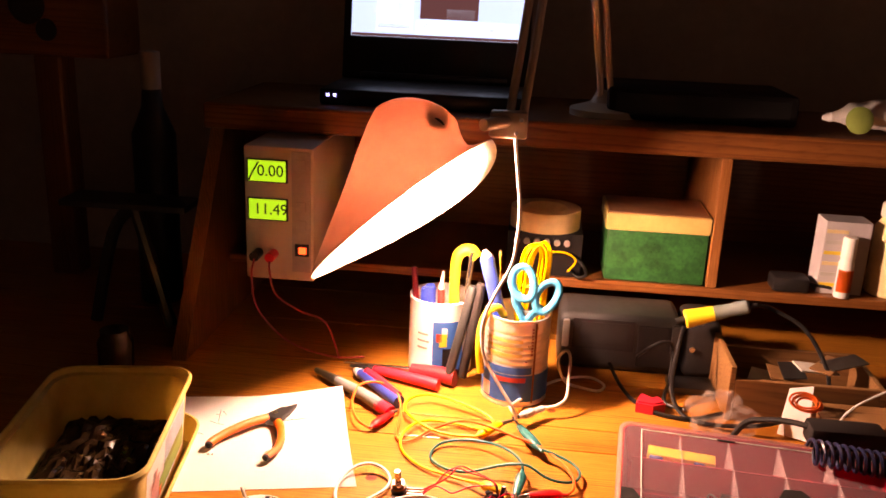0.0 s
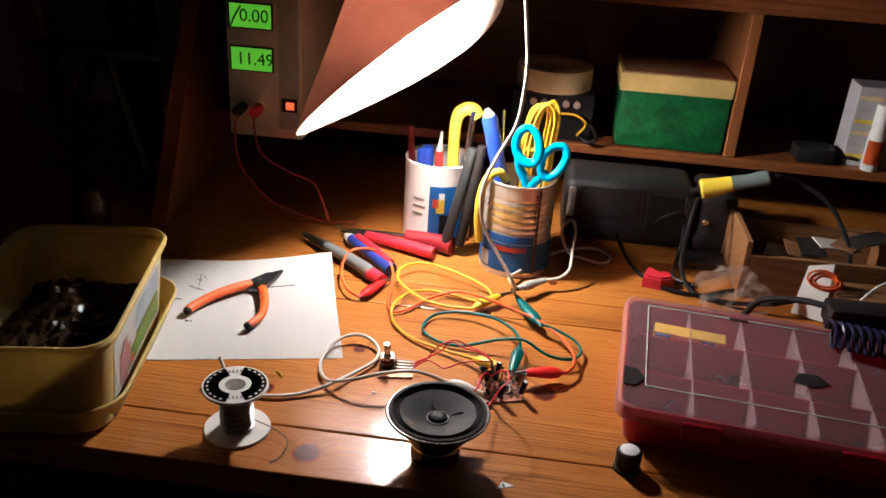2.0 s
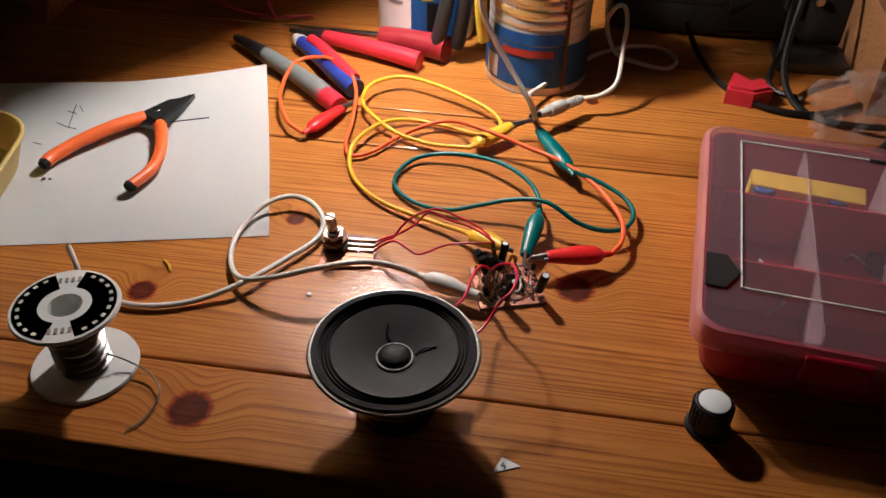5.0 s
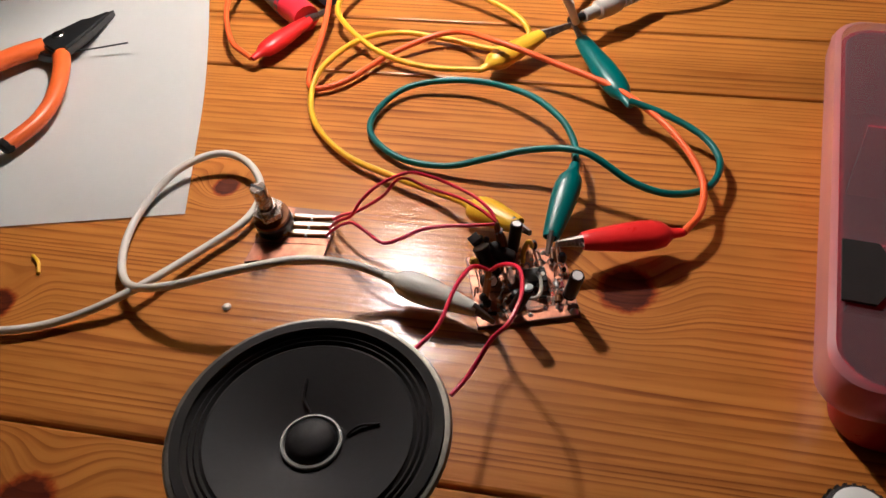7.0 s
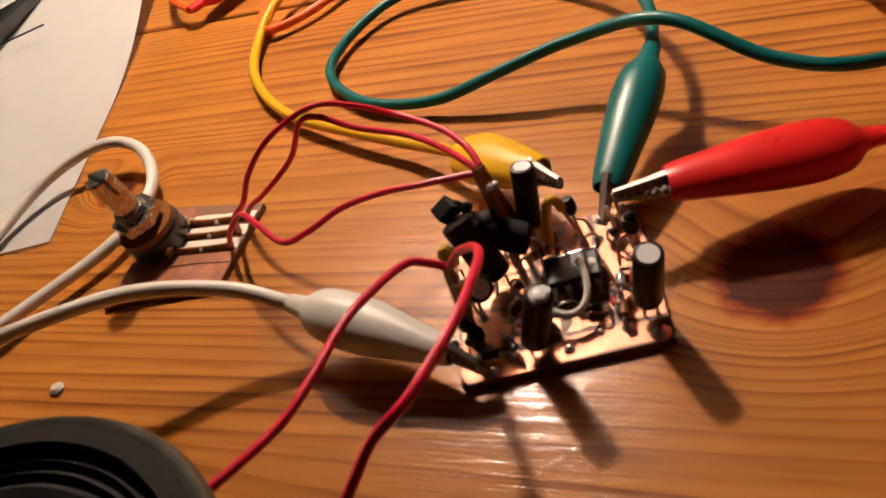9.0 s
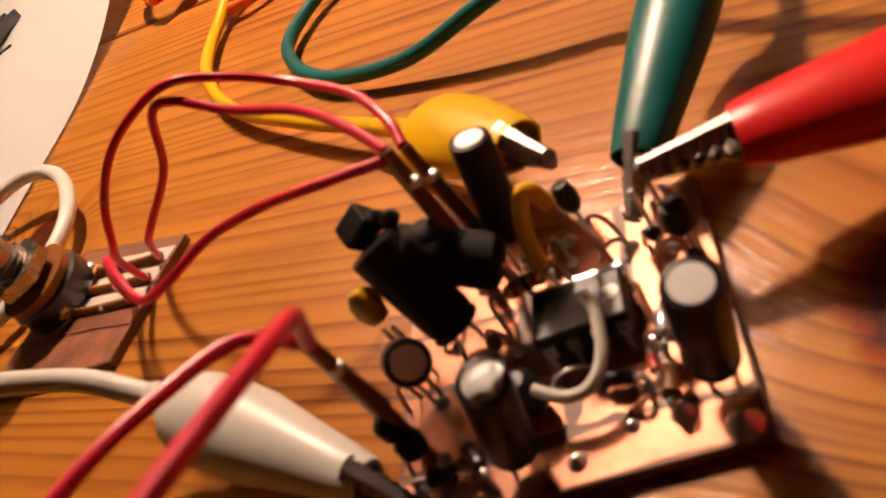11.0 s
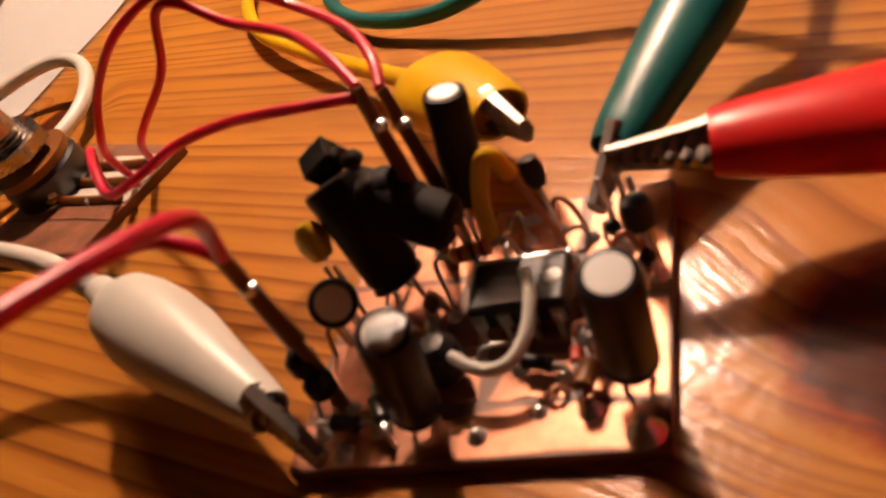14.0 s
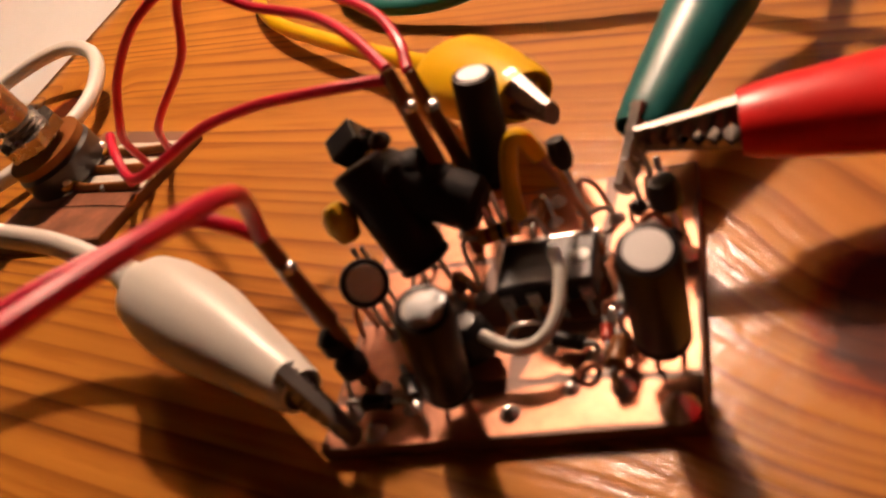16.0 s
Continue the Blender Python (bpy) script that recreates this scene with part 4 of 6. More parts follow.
for p in ((3.4, 6.4, 9.0), (4.2, 5.6, 6.6)):
    part("resin_lump", lathe([(0, -1.6 * MM), (1.4 * MM, -0.8 * MM), (1.5 * MM, 0.6 * MM), (0.8 * MM, 1.5 * MM), (0, 1.7 * MM)], Matrix.Translation(mm(*p)), 12), BLACK_MATT, board)
# solder joints
JOINTS = [(32.6, 1.6, 1.7), (18.2, 2.4, 1.0), (28.0, 4.2, 1.2), (26.9, 12.4, 1.0), (28.4, 14.6, 1.1), (24.4, 22.6, 1.2), (30.0, 24.2, 1.3), (16.6, 20.8, 0.9), (12.8, 12.0, 1.0), (10.2, 8.6, 0.9), (8.6, 4.0, 1.0), (2.6, 3.8, 1.1), (4.4, 13.4, 1.0), (31.6, 8.4, 1.1), (33.4, 18.6, 0.9), (21.2, 9.2, 0.8), (25.4, 7.8, 0.9), (5.4, 1.6, 1.2), (27.4, 30, 1.1), (20, 29.6, 1.0), (12.2, 5.8, 0.8), (23.5, 4.4, 0.8)]
for u, v, r in JOINTS:
    part("solder_joint", lathe([(r * MM, 0), (0.85 * r * MM, 0.25 * r * MM), (0.55 * r * MM, 0.6 * r * MM), (0.25 * r * MM, 0.95 * r * MM), (0, 1.0 * r * MM)], Matrix.Translation(mm(u, v, TOP - 0.02)), 12), TIN, board)


# a tangle of short tinned links and beads low on the board
rng = random.Random(21)
for k in range(30):
    u, v = rng.uniform(2, 33), rng.uniform(6, 30)
    a, ln, hgt = rng.uniform(0, 6.28), rng.uniform(2.2, 4.6), rng.uniform(1.0, 4.0)
    u2, v2 = min(33.6, max(0.8, u + ln * math.cos(a))), min(31.4, max(5.4, v + ln * math.sin(a)))
    part("tinned_link", tube([mm(u, v, TOP), mm(u * 0.8 + u2 * 0.2, v * 0.8 + v2 * 0.2, TOP + hgt), mm(u * 0.3 + u2 * 0.7, v * 0.3 + v2 * 0.7, TOP + hgt * 0.9), mm(u2, v2, TOP)], 0.00026, 4, 6), (TIN, TIN, COPPER)[k % 3], board)
    if k % 2:
        part("solder_joint", lathe([(0.9 * MM, 0), (0.75 * MM, 0.35 * MM), (0.3 * MM, 0.8 * MM), (0, 0.9 * MM)], Matrix.Translation(mm(u, v, TOP - 0.02)), 10), TIN, board)
    if k % 3 == 0:
        part("bead", lathe([(0, -0.9 * MM), (0.7 * MM, -0.6 * MM), (0.85 * MM, 0.2 * MM), (0.4 * MM, 0.9 * MM), (0, 1.0 * MM)], Matrix.Translation(mm((u + u2) / 2, (v + v2) / 2, TOP + hgt)), 10), (BLACK_PLASTIC, SLEEVE_BROWN)[k % 2], board)


def flying(name, label, pts, r, material):
    th = thing(name, (*pts[0][:2], 0.0), label, "wire", "red wires")
    part("insulation", tube(pts, r, 8, 10), material, th, world=True)


flying("speaker_wire", "thin red wire from the board to the loudspeaker", [(0.0034, 0.0057, 0.0238), (0.0012, 0.0050, 0.0256), (-0.0012, 0.0034, 0.0272), (-0.0028, -0.0030, 0.0295), (-0.0040, -0.0110, 0.0315), (-0.0051, -0.0223, 0.032), (-0.0071, -0.029, 0.032), (-0.0132, -0.0400, 0.033)], 0.00066, WIRE_RED)
flying("speaker_wire", "thin red wire from the board to the loudspeaker", [(0.0043, 0.0052, 0.0244), (0.0076, 0.0036, 0.0290), (0.0120, 0.0004, 0.0332), (0.0150, -0.0040, 0.0362), (0.0168, -0.0115, 0.0392), (0.0175, -0.0200, 0.0415), (0.0157, -0.0293, 0.042), (0.012, -0.0336, 0.04), (0.0089, -0.0381, 0.036), (0.0062, -0.0432, 0.0335), (0.0030, -0.0490, 0.0330)], 0.00066, WIRE_RED)
POT_WIRES = [
    [(-0.0626, 0.0422, 0.003), (-0.0570, 0.0394, 0.0085), (-0.0496, 0.0375, 0.0136), (-0.0400, 0.0384, 0.0210), (-0.0342, 0.0385, 0.0288), (-0.0300, 0.0390, 0.0294), (-0.0230, 0.0384, 0.0266), (-0.0120, 0.0358, 0.0258), (-0.0040, 0.0318, 0.0252), (0.0024, 0.0277, 0.0238)],
    [(-0.0626, 0.0378, 0.003), (-0.0570, 0.0338, 0.0108), (-0.0504, 0.0316, 0.0165), (-0.0466, 0.0332, 0.0224), (-0.0400, 0.0360, 0.0282), (-0.0310, 0.0398, 0.0313), (-0.0250, 0.0428, 0.0285), (-0.0180, 0.0442, 0.0245), (-0.0080, 0.0402, 0.0232), (-0.0015, 0.0350, 0.0225), (0.0013, 0.0314, 0.0212)],
    [(-0.0626, 0.0334, 0.003), (-0.0575, 0.0312, 0.0095), (-0.0500, 0.0288, 0.0158), (-0.0435, 0.0245, 0.0168), (-0.0362, 0.0203, 0.0160), (-0.0300, 0.0212, 0.0178), (-0.0230, 0.0238, 0.0205), (-0.0150, 0.0250, 0.0222), (-0.0074, 0.0253, 0.0232), (0.0018, 0.0274, 0.0230)],
]
for pts in POT_WIRES:
    flying("control_wire", "thin red wire from the volume control to the board", pts, 0.0006, WIRE_RED)

# ---- the volume control on its own scrap of copper-clad ----
pot = thing("volume_control", (-0.076, 0.034, 0), "volume control soldered to a scrap of copper-clad board", "potentiometer", turn=(0, 0, 3))
part("laminate", outline([(-0.0145, -0.0155), (0.0142, -0.0118), (0.0150, 0.0132), (-0.0110, 0.0150)], 0, 0.00155), SUBSTRATE, pot, smooth=False)
part("copper_pad", outline(ragged([(-14.2, -15.2), (13.8, -11.4), (14.2, -5.2), (-13.4, -6)], 0.3), 0.00155, 0.00162), COPPER, pot, smooth=False)
for k in range(4):
    y = -3.4 + k * 4.2
    part("tinned_strip", outline(ragged([(-2.5, y - 1.5), (14.2, y - 1.5), (14.6, y + 1.5), (-2.2, y + 1.5)], 0.2), 0.00155, 0.00175), TIN_DULL if k else COPPER, pot, "tinned contact strip" if k else "", smooth=False)
part("copper_pad", outline(ragged([(-13.4, -5.4), (-3.4, -5), (-3.0, 14), (-10.8, 14.4)], 0.3), 0.00155, 0.00162), COPPER, pot, smooth=False)
for k in range(3):
    y = -1.2 + k * 4.4
    part("terminal", tube([mm(-5.5, y, 5.0), mm(-3.6, y, 3.2), mm(1.0, y + 0.3, 2.1), mm(7.5, y + 0.4, 2.1), mm(13.4, y + 0.6, 2.3)], 0.00075, 4, 8, squash=0.6), SLEEVE_BROWN, pot, "brown soldered terminal")
    part("solder_joint", lathe([(1.5 * MM, 0), (1.2 * MM, 0.7 * MM), (0.6 * MM, 1.3 * MM), (0, 1.5 * MM)], Matrix.Translation(mm(-4.2, y, 1.6)), 12), TIN, pot)
    part("solder_joint", lathe([(0.9 * MM, 0), (0.7 * MM, 0.6 * MM), (0, 1.0 * MM)], Matrix.Translation(mm(5.2, y + 0.4, 1.7)), 10), TIN, pot)
for k in range(3):
    y = -1.2 + k * 4.4
    part("solder_lug", box(mm(-4.6, y - 1.3, 2.6), mm(-1.6, y + 1.3, 3.3), 0.0003), AMBER, pot, "flux-stained solder lug", smooth=False)
    part("solder_joint", lathe([(0, -0.5 * MM), (1.1 * MM, -0.2 * MM), (1.0 * MM, 0.5 * MM), (0.5 * MM, 1.0 * MM), (0, 1.1 * MM)], Matrix.Translation(mm(-2.9, y + 0.2, 3.5)), 14), TIN, pot)
pa, pb = mm(-7.8, 3.2, 3.0), mm(-9.1, 0.3, 24.2)
way = (pb - pa).normalized()
part("pot_body", lathe([(0, 0), (0.0068, 0), (0.0072, 0.0006), (0.0072, 0.0042), (0.0066, 0.005), (0, 0.005)], axis(pa - way * 0.001, pb), 28), STEEL_DARK, pot, "dark metal body")
part("pot_wafer", lathe([(0, 0.005), (0.0069, 0.005), (0.0069, 0.0064), (0, 0.0064)], axis(pa - way * 0.001, pb), 28), SLEEVE_BROWN, pot, "brown phenolic wafer")
part("threaded_bush", lathe([(0, 0.006)] + [(0.0034 + 0.00025 * (k % 2), 0.006 + 0.0004 * k) for k in range(14)] + [(0, 0.0114)], axis(pa, pb), 20), POT_STEEL, pot)
part("nut", lathe([(0.0034, 0.0070), (0.0059, 0.0070), (0.0059, 0.0092), (0.0034, 0.0092)], axis(pa, pb), 6), POT_STEEL, pot, smooth=False)
part("shaft", rod(pa + way * 0.0110, pa + way * 0.0212, 0.0029, segments=20), POT_STEEL, pot, "slotted metal shaft")
side = way.cross(Vector((1, 0, 0))).normalized()
part("shaft_slot", box((-0.0031, -0.0004, 0.0165), (0.0031, 0.0004, 0.0215), m=axis(pa, pb)), STEEL_DARK, pot, smooth=False)

# ---- the loudspeaker, lying on its magnet ----
spk = thing("loudspeaker", (-0.0300, -0.0685, 0), "bare loudspeaker with a grey paper cone and steel rim", "loudspeaker")
spk.matrix_basis = spk.matrix_basis @ Matrix.Diagonal((1.01, 1.01, 1.085, 1.0))
part("magnet", lathe([(0, 0), (0.0165, 0), (0.0175, 0.001), (0.0175, 0.010), (0.0165, 0.011), (0, 0.011)], None, 40), STEEL_DARK, spk)
part("magnet_plate", lathe([(0, 0.011), (0.0185, 0.011), (0.0185, 0.0130), (0, 0.0130)], None, 40), STEEL, spk)
part("basket", lathe([(0.0150, 0.0130), (0.0185, 0.0135), (0.0250, 0.0220), (0.0310, 0.0315), (0.0330, 0.0335), (0.0362, 0.0338), (0.0367, 0.0346), (0.0362, 0.0356), (0.0340, 0.0358), (0.0322, 0.0348), (0.0300, 0.0320), (0.0240, 0.0230), (0.0175, 0.0145), (0.0150, 0.0140)], None, 56), RIM_STEEL, spk, "steel basket with a folded rim")
part("gasket", lathe([(0.0318, 0.0357), (0.0320, 0.0364), (0.0346, 0.0364), (0.0348, 0.0357)], None, 56), CONE_EDGE, spk, "black card gasket")
edge = [(0.0319, 0.0358)]
for k in range(3):
    r0 = 0.0308 - k * 0.0015
    edge += [(r0 + 0.0008, 0.0355 - k * 0.0002), (r0, 0.0346 - k * 0.0002)]
part("cone_surround", lathe(edge + [(0.0266, 0.0349)], None, 56), CONE_EDGE, spk, "corrugated cone edge")
part("cone", lathe([(0.0268, 0.0350), (0.0190, 0.0328), (0.0120, 0.0306), (0.0068, 0.0292)], None, 56), CONE, spk, "dark grey paper cone")
part("coil_ring", lathe([(0.0082, 0.0295), (0.0080, 0.0305), (0.0074, 0.0307), (0.0070, 0.0302), (0.0069, 0.0294)], None, 40), PLUG_GREY, spk, "pale ring of glue")
part("dust_cap", lathe([(0.0071, 0.0298), (0.0064, 0.0311), (0.0048, 0.0320), (0.0025, 0.0325), (0, 0.0326)], None, 36), CONE, spk)
for ang in (20, 110):
    a = radians(ang)
    part("tinsel_lead", tube([(0.009 * math.cos(a), 0.009 * math.sin(a), 0.0302), (0.013 * math.cos(a + 0.1), 0.013 * math.sin(a + 0.1), 0.0316), (0.018 * math.cos(a), 0.018 * math.sin(a), 0.0328)], 0.00035, 5, 6), BLACK_PLASTIC, spk)
part("terminal_strip", box((0.004, 0.020, 0.022), (0.024, 0.030, 0.0235), 0.0003), SUBSTRATE, spk, smooth=False)

# ---- reel of solder ----
reel = thing("solder_reel", (-0.178, -0.068, 0), "half-used white plastic reel of solder with a black printed label", "solder reel", turn=(0, 0, 112))
part("lower_flange", lathe([(0.006, 0), (0.0240, 0), (0.0245, 0.0008), (0.0240, 0.0022), (0.006, 0.0022)], None, 48), SPOOL_WHITE, reel)
wind = [(0.0095, 0.0022)]
for k in range(26):
    z = 0.0026 + k * 0.00132
    wind += [(0.0112 + 0.0008 * math.sin(k * 1.7), z), (0.0118 + 0.0008 * math.sin(k * 1.7), z + 0.0006)]
part("solder_winding", lathe(wind + [(0.0095, 0.0372)], None, 40), SOLDER, reel, "grey solder wire wound on the core")
part("core", lathe([(0.0075, 0.0), (0.0075, 0.0392), (0.0092, 0.0392), (0.0092, 0.0)], None, 36), SPOOL_WHITE, reel)
part("upper_flange", lathe([(0.0075, 0.0372), (0.0235, 0.0372), (0.0240, 0.0380), (0.0235, 0.0393), (0.0075, 0.0393)], None, 48), SPOOL_WHITE, reel)
for a0, a1 in ((15, 160), (195, 340)):
    bm = bmesh.new()
    n = 20
    vs = [[bm.verts.new((r * math.cos(radians(a0 + (a1 - a0) * k / n)), r * math.sin(radians(a0 + (a1 - a0) * k / n)), 0.03945)) for k in range(n + 1)] for r in (0.0115, 0.0222)]
    for k in range(n):
        bm.faces.new((vs[0][k], vs[1][k], vs[1][k + 1], vs[0][k + 1]))
    bmesh.ops.solidify(bm, geom=bm.faces[:], thickness=0.0001)
    lab = part("label_ring", bm, BLACK_PLASTIC, reel, "black printed label", smooth=False)
    for k in range(9):
        a = radians(a0 + 14 + (a1 - a0 - 28) * k / 8)
        m = Matrix.Rotation(a, 4, "Z") @ Matrix.Translation((0.0198, 0, 0.0396))
        part("print_bar", box((-0.0008, -0.0011, 0), (0.0008, 0.0011, 0.0001), m=m), CLIP_GREY, lab, smooth=False)
for a0 in (-3, 177):
    for k in range(4):
        m = Matrix.Rotation(radians(a0), 4, "Z") @ Matrix.Translation((0.0165, -0.0042 + k * 0.0028, 0.0396))
        part("print_bar", box((-0.0016, -0.0007, -0.0002), (0.0016, 0.0007, 0.0001), m=m), CASE_GREY, reel, smooth=False)
part("loose_end", tube([tuple(Matrix.Rotation(radians(-92), 3, "Z") @ Vector(q)) for q in ((0.0115, -0.0035, 0.010), (0.020, -0.006, 0.006), (0.030, -0.0135, 0.0035), (0.0350, -0.0260, 0.003), (0.0280, -0.0390, 0.0012), (0.021, -0.0430, 0.0009))], 0.0004, 8, 8), SOLDER, reel, "loose end of solder wire")

# ---- black knob with a white cap ----
knob = thing("loose_dial", (0.1085, -0.0565, 0), "black plastic control knob with a white cap, standing on the desk", "knob")
part("skirt", lathe([(0, 0), (0.0098, 0), (0.0102, 0.0006), (0.0100, 0.0018), (0.0088, 0.0030), (0.0084, 0.0150), (0.0080, 0.0162), (0.0070, 0.0166), (0, 0.0166)], None, 36), BLACK_PLASTIC, knob)
part("cap", lathe([(0.0068, 0.0164), (0.0069, 0.0170), (0.0064, 0.0173), (0, 0.0173)], None, 36), LABEL_WHITE, knob, "white cap disc")
for k in range(24):
    a = 2 * math.pi * k / 24
    part("rib", box((0.0083, -0.0005, 0.004), (0.0091, 0.0005, 0.0152), m=Matrix.Rotation(a, 4, "Z")), BLACK_PLASTIC, knob, smooth=False)

# ---- paper, cutters, scraps ----
sheet = thing("paper_sheet", (-0.21, 0.12, 0), "blank white sheet of paper with a pencil line and dots", "paper")
bm = bmesh.new()
N = 26
c00, c10, c11, c01 = Vector((-0.3250, -0.0080)), Vector((-0.1229, 0.0398)), Vector((-0.1700, 0.1925)), Vector((-0.3720, 0.1500))
grid = []
for i in range(N + 1):
    row = []
    for j in range(N + 1):
        u, v = i / N, j / N
        q = c00.lerp(c10, u).lerp(c01.lerp(c11, u), v)
        z = 0.0007 + 0.0011 * noise.noise(Vector((u * 2.2, v * 2.2, 3.0))) ** 2 + 0.022 * max(0.0, (v - 0.35) / 0.65) ** 2.0 * (0.45 + 0.55 * max(0.0, 2 * u - 1) ** 1.5) + 0.004 * max(0.0, 0.25 - u) * 4 * (1 - v) ** 3
        row.append(bm.verts.new((q.x, q.y, z)))
    grid.append(row)
for i in range(N):
    for j in range(N):
        bm.faces.new((grid[i][j], grid[i + 1][j], grid[i + 1][j + 1], grid[i][j + 1]))
bmesh.ops.solidify(bm, geom=bm.faces[:], thickness=0.0002)
part("page", bm, PAPER, sheet, world=True)
part("pencil_line", tube([(-0.236, 0.1270, 0.0075), (-0.212, 0.1340, 0.0085), (-0.1925, 0.1385, 0.0105)], 0.0004, 4, 6), INK, sheet, "pencilled line", world=True)
for x, y, r in ((-0.2713, 0.0683, 0.0014), (-0.2675, 0.0687, 0.0010)):
    part("dot", lathe([(r, 0), (r * 0.9, 0.0004), (0, 0.0005)], Matrix.Translation((x, y, 0.0013)), 10), INK, sheet, world=True)

for pts in ([(-0.2860, 0.1430), (-0.2835, 0.1330), (-0.2800, 0.1190)], [(-0.2900, 0.1225), (-0.2815, 0.1195), (-0.2740, 0.1180)], [(-0.2880, 0.1350), (-0.2815, 0.1335)], [(-0.2950, 0.1010), (-0.2890, 0.1000)], [(-0.2830, 0.1420), (-0.2780, 0.1360)]):
    part("pencil_line", tube([(x, y, 0.0036 + 0.10 * max(0.0, y - 0.10)) for x, y in pts], 0.00024, 3, 6), INK, sheet, world=True)

cutter = thing("side_cutters", (-0.23, 0.12, 0), "side cutters with orange grips lying open on the paper", "pliers")
for pts in ([(-0.2330, 0.1320, 0.0100), (-0.2430, 0.1225, 0.0105), (-0.2540, 0.1100, 0.0100), (-0.2640, 0.0975, 0.0085), (-0.2720, 0.0840, 0.0070), (-0.2735, 0.0770, 0.0066)], [(-0.2230, 0.1290, 0.0095), (-0.2165, 0.1180, 0.0095), (-0.2115, 0.1050, 0.0085), (-0.2085, 0.0920, 0.0075), (-0.2085, 0.0790, 0.0070), (-0.2135, 0.0640, 0.0066)]):
    grip = part("grip", tube(pts, 0.0046, 8, 16, taper=0.86, squash=0.85), ORANGE_PVC, cutter, "orange dipped grip", world=True)
    part("grip_tip", lathe([(0.0038, -0.001), (0.0040, 0.0005), (0.0032, 0.0024), (0, 0.0034)], axis(pts[-1], Vector(pts[-1]) * 2 - Vector(pts[-2])), 16, squash=0.9), BLACK_MATT, grip, "dark worn tip", world=True)
for pts, z in (([(-0.2385, 0.1265), (-0.2375, 0.1400), (-0.2270, 0.1570), (-0.2125, 0.1625), (-0.2150, 0.1500), (-0.2190, 0.1360), (-0.2250, 0.1245)], 0.0060), ([(-0.2300, 0.1280), (-0.2290, 0.1420), (-0.2110, 0.1620), (-0.2130, 0.1440), (-0.2170, 0.1270), (-0.2225, 0.1235)], 0.0095)):
    part("jaw", outline(pts, z, z + 0.0045, bevel=0.0010), STEEL_DARK, cutter, "dark steel jaw", world=True, smooth=False)
part("pivot", rod((-0.2265, 0.1360, 0.006), (-0.2265, 0.1360, 0.0150), 0.0030), STEEL, cutter, world=True)

scrap = thing("paper_scrap", (0.0225, -0.0934, 0), "small white triangle of paper with a written mark", "paper scrap")
part("scrap", outline([(-0.0055, -0.0035), (0.0060, 0.0015), (-0.0025, 0.0050)], 0.0002, 0.0005), PAPER, scrap, smooth=False)
part("written_mark", tube([(-0.0015, 0.002, 0.0007), (-0.0022, 0.0005, 0.0007), (-0.0005, 0.0005, 0.0007), (-0.001, -0.0012, 0.0007)], 0.0002, 4, 5), INK, scrap)
blob = thing("solder_drop", (-0.0884, -0.003, 0), "bright drop of solder on the desk", "solder drop")
part("drop", lathe([(0.0013, 0.0001), (0.0016, 0.0006), (0.0009, 0.0013), (0, 0.0014)], None, 14), TIN_DULL, blob)
clipping = thing("wire_clipping", (-0.168, 0.006, 0), "short yellow wire clipping on the desk", "wire clipping")
part("clipping", tube([(-0.172, 0.010, 0.0009), (-0.168, 0.007, 0.001), (-0.165, 0.002, 0.0009)], 0.0007, 4, 8), WIRE_YELLOW, clipping, world=True)

# ---- organiser box with a clear lid ----
organiser = thing("organiser_box", (0.2276, 0.0413, 0), "red plastic organiser box with a clear compartment lid, closed", "organiser box", turn=(0, 0, -6.0))
OW, OD = 0.243, 0.176


def tray_level(grow, z):
    return (rounded(OW + grow, OD + grow, 0.012), z)


part("tray", shell([tray_level(-0.020, 0.0008), tray_level(-0.016, 0.002), tray_level(-0.006, 0.032), tray_level(-0.005, 0.0360)], 0.0018), BOX_RED, organiser, "red tray")
bm = bmesh.new()
levels = [(0.000, 0.0270), (0.0025, 0.0275), (0.0020, 0.0350), (0.000, 0.0378), (-0.004, 0.0388)]
rings = [[bm.verts.new((x, y, z)) for x, y in rounded(OW + g, OD + g, 0.012)] for g, z in levels]
for a, b in zip(rings, rings[1:]):
    n = len(a)
    for k in range(n):
        bm.faces.new((a[k], a[(k + 1) % n], b[(k + 1) % n], b[k]))
bmesh.ops.solidify(bm, geom=bm.faces[:], thickness=0.0009)
part("lid_rim", bm, LID_RIM, organiser, "frosted edge of the lid")
part("lid_panel", outline(rounded(OW - 0.0045, OD - 0.0045, 0.010), 0.0380, 0.0389), LID_CLEAR, organiser, "clear lid panel", smooth=False)
x0, x1, y0, y1 = -OW / 2 + 0.019, OW / 2 - 0.012, -OD / 2 + 0.030, OD / 2 - 0.016
for lo, hi in (((x0, y1 - 0.0010, 0.0390), (x1, y1, 0.0396)), ((x0, y0, 0.0390), (x1, y0 + 0.0010, 0.0396)), ((x0, y0, 0.0390), (x0 + 0.0010, y1, 0.0396)), ((x1 - 0.001, y0, 0.0390), (x1, y1, 0.0396))):
    part("lid_ridge", box(lo, hi, 0.0002), CLIP_GREY, organiser, "pale raised ridge", smooth=False)
for x in (-0.066, -0.022, 0.022, 0.066):
    part("compartment_wall", box((x - 0.0006, -OD / 2 + 0.012, 0.003), (x + 0.0006, OD / 2 - 0.012, 0.036), 0.0002), DIVIDER_CLEAR, organiser, "clear divider", smooth=False)
for y in (-0.030, 0.028):
    part("compartment_wall", box((-OW / 2 + 0.012, y - 0.0006, 0.003), (OW / 2 - 0.012, y + 0.0006, 0.034), 0.0002), BOX_RED, organiser, "red divider", smooth=False)
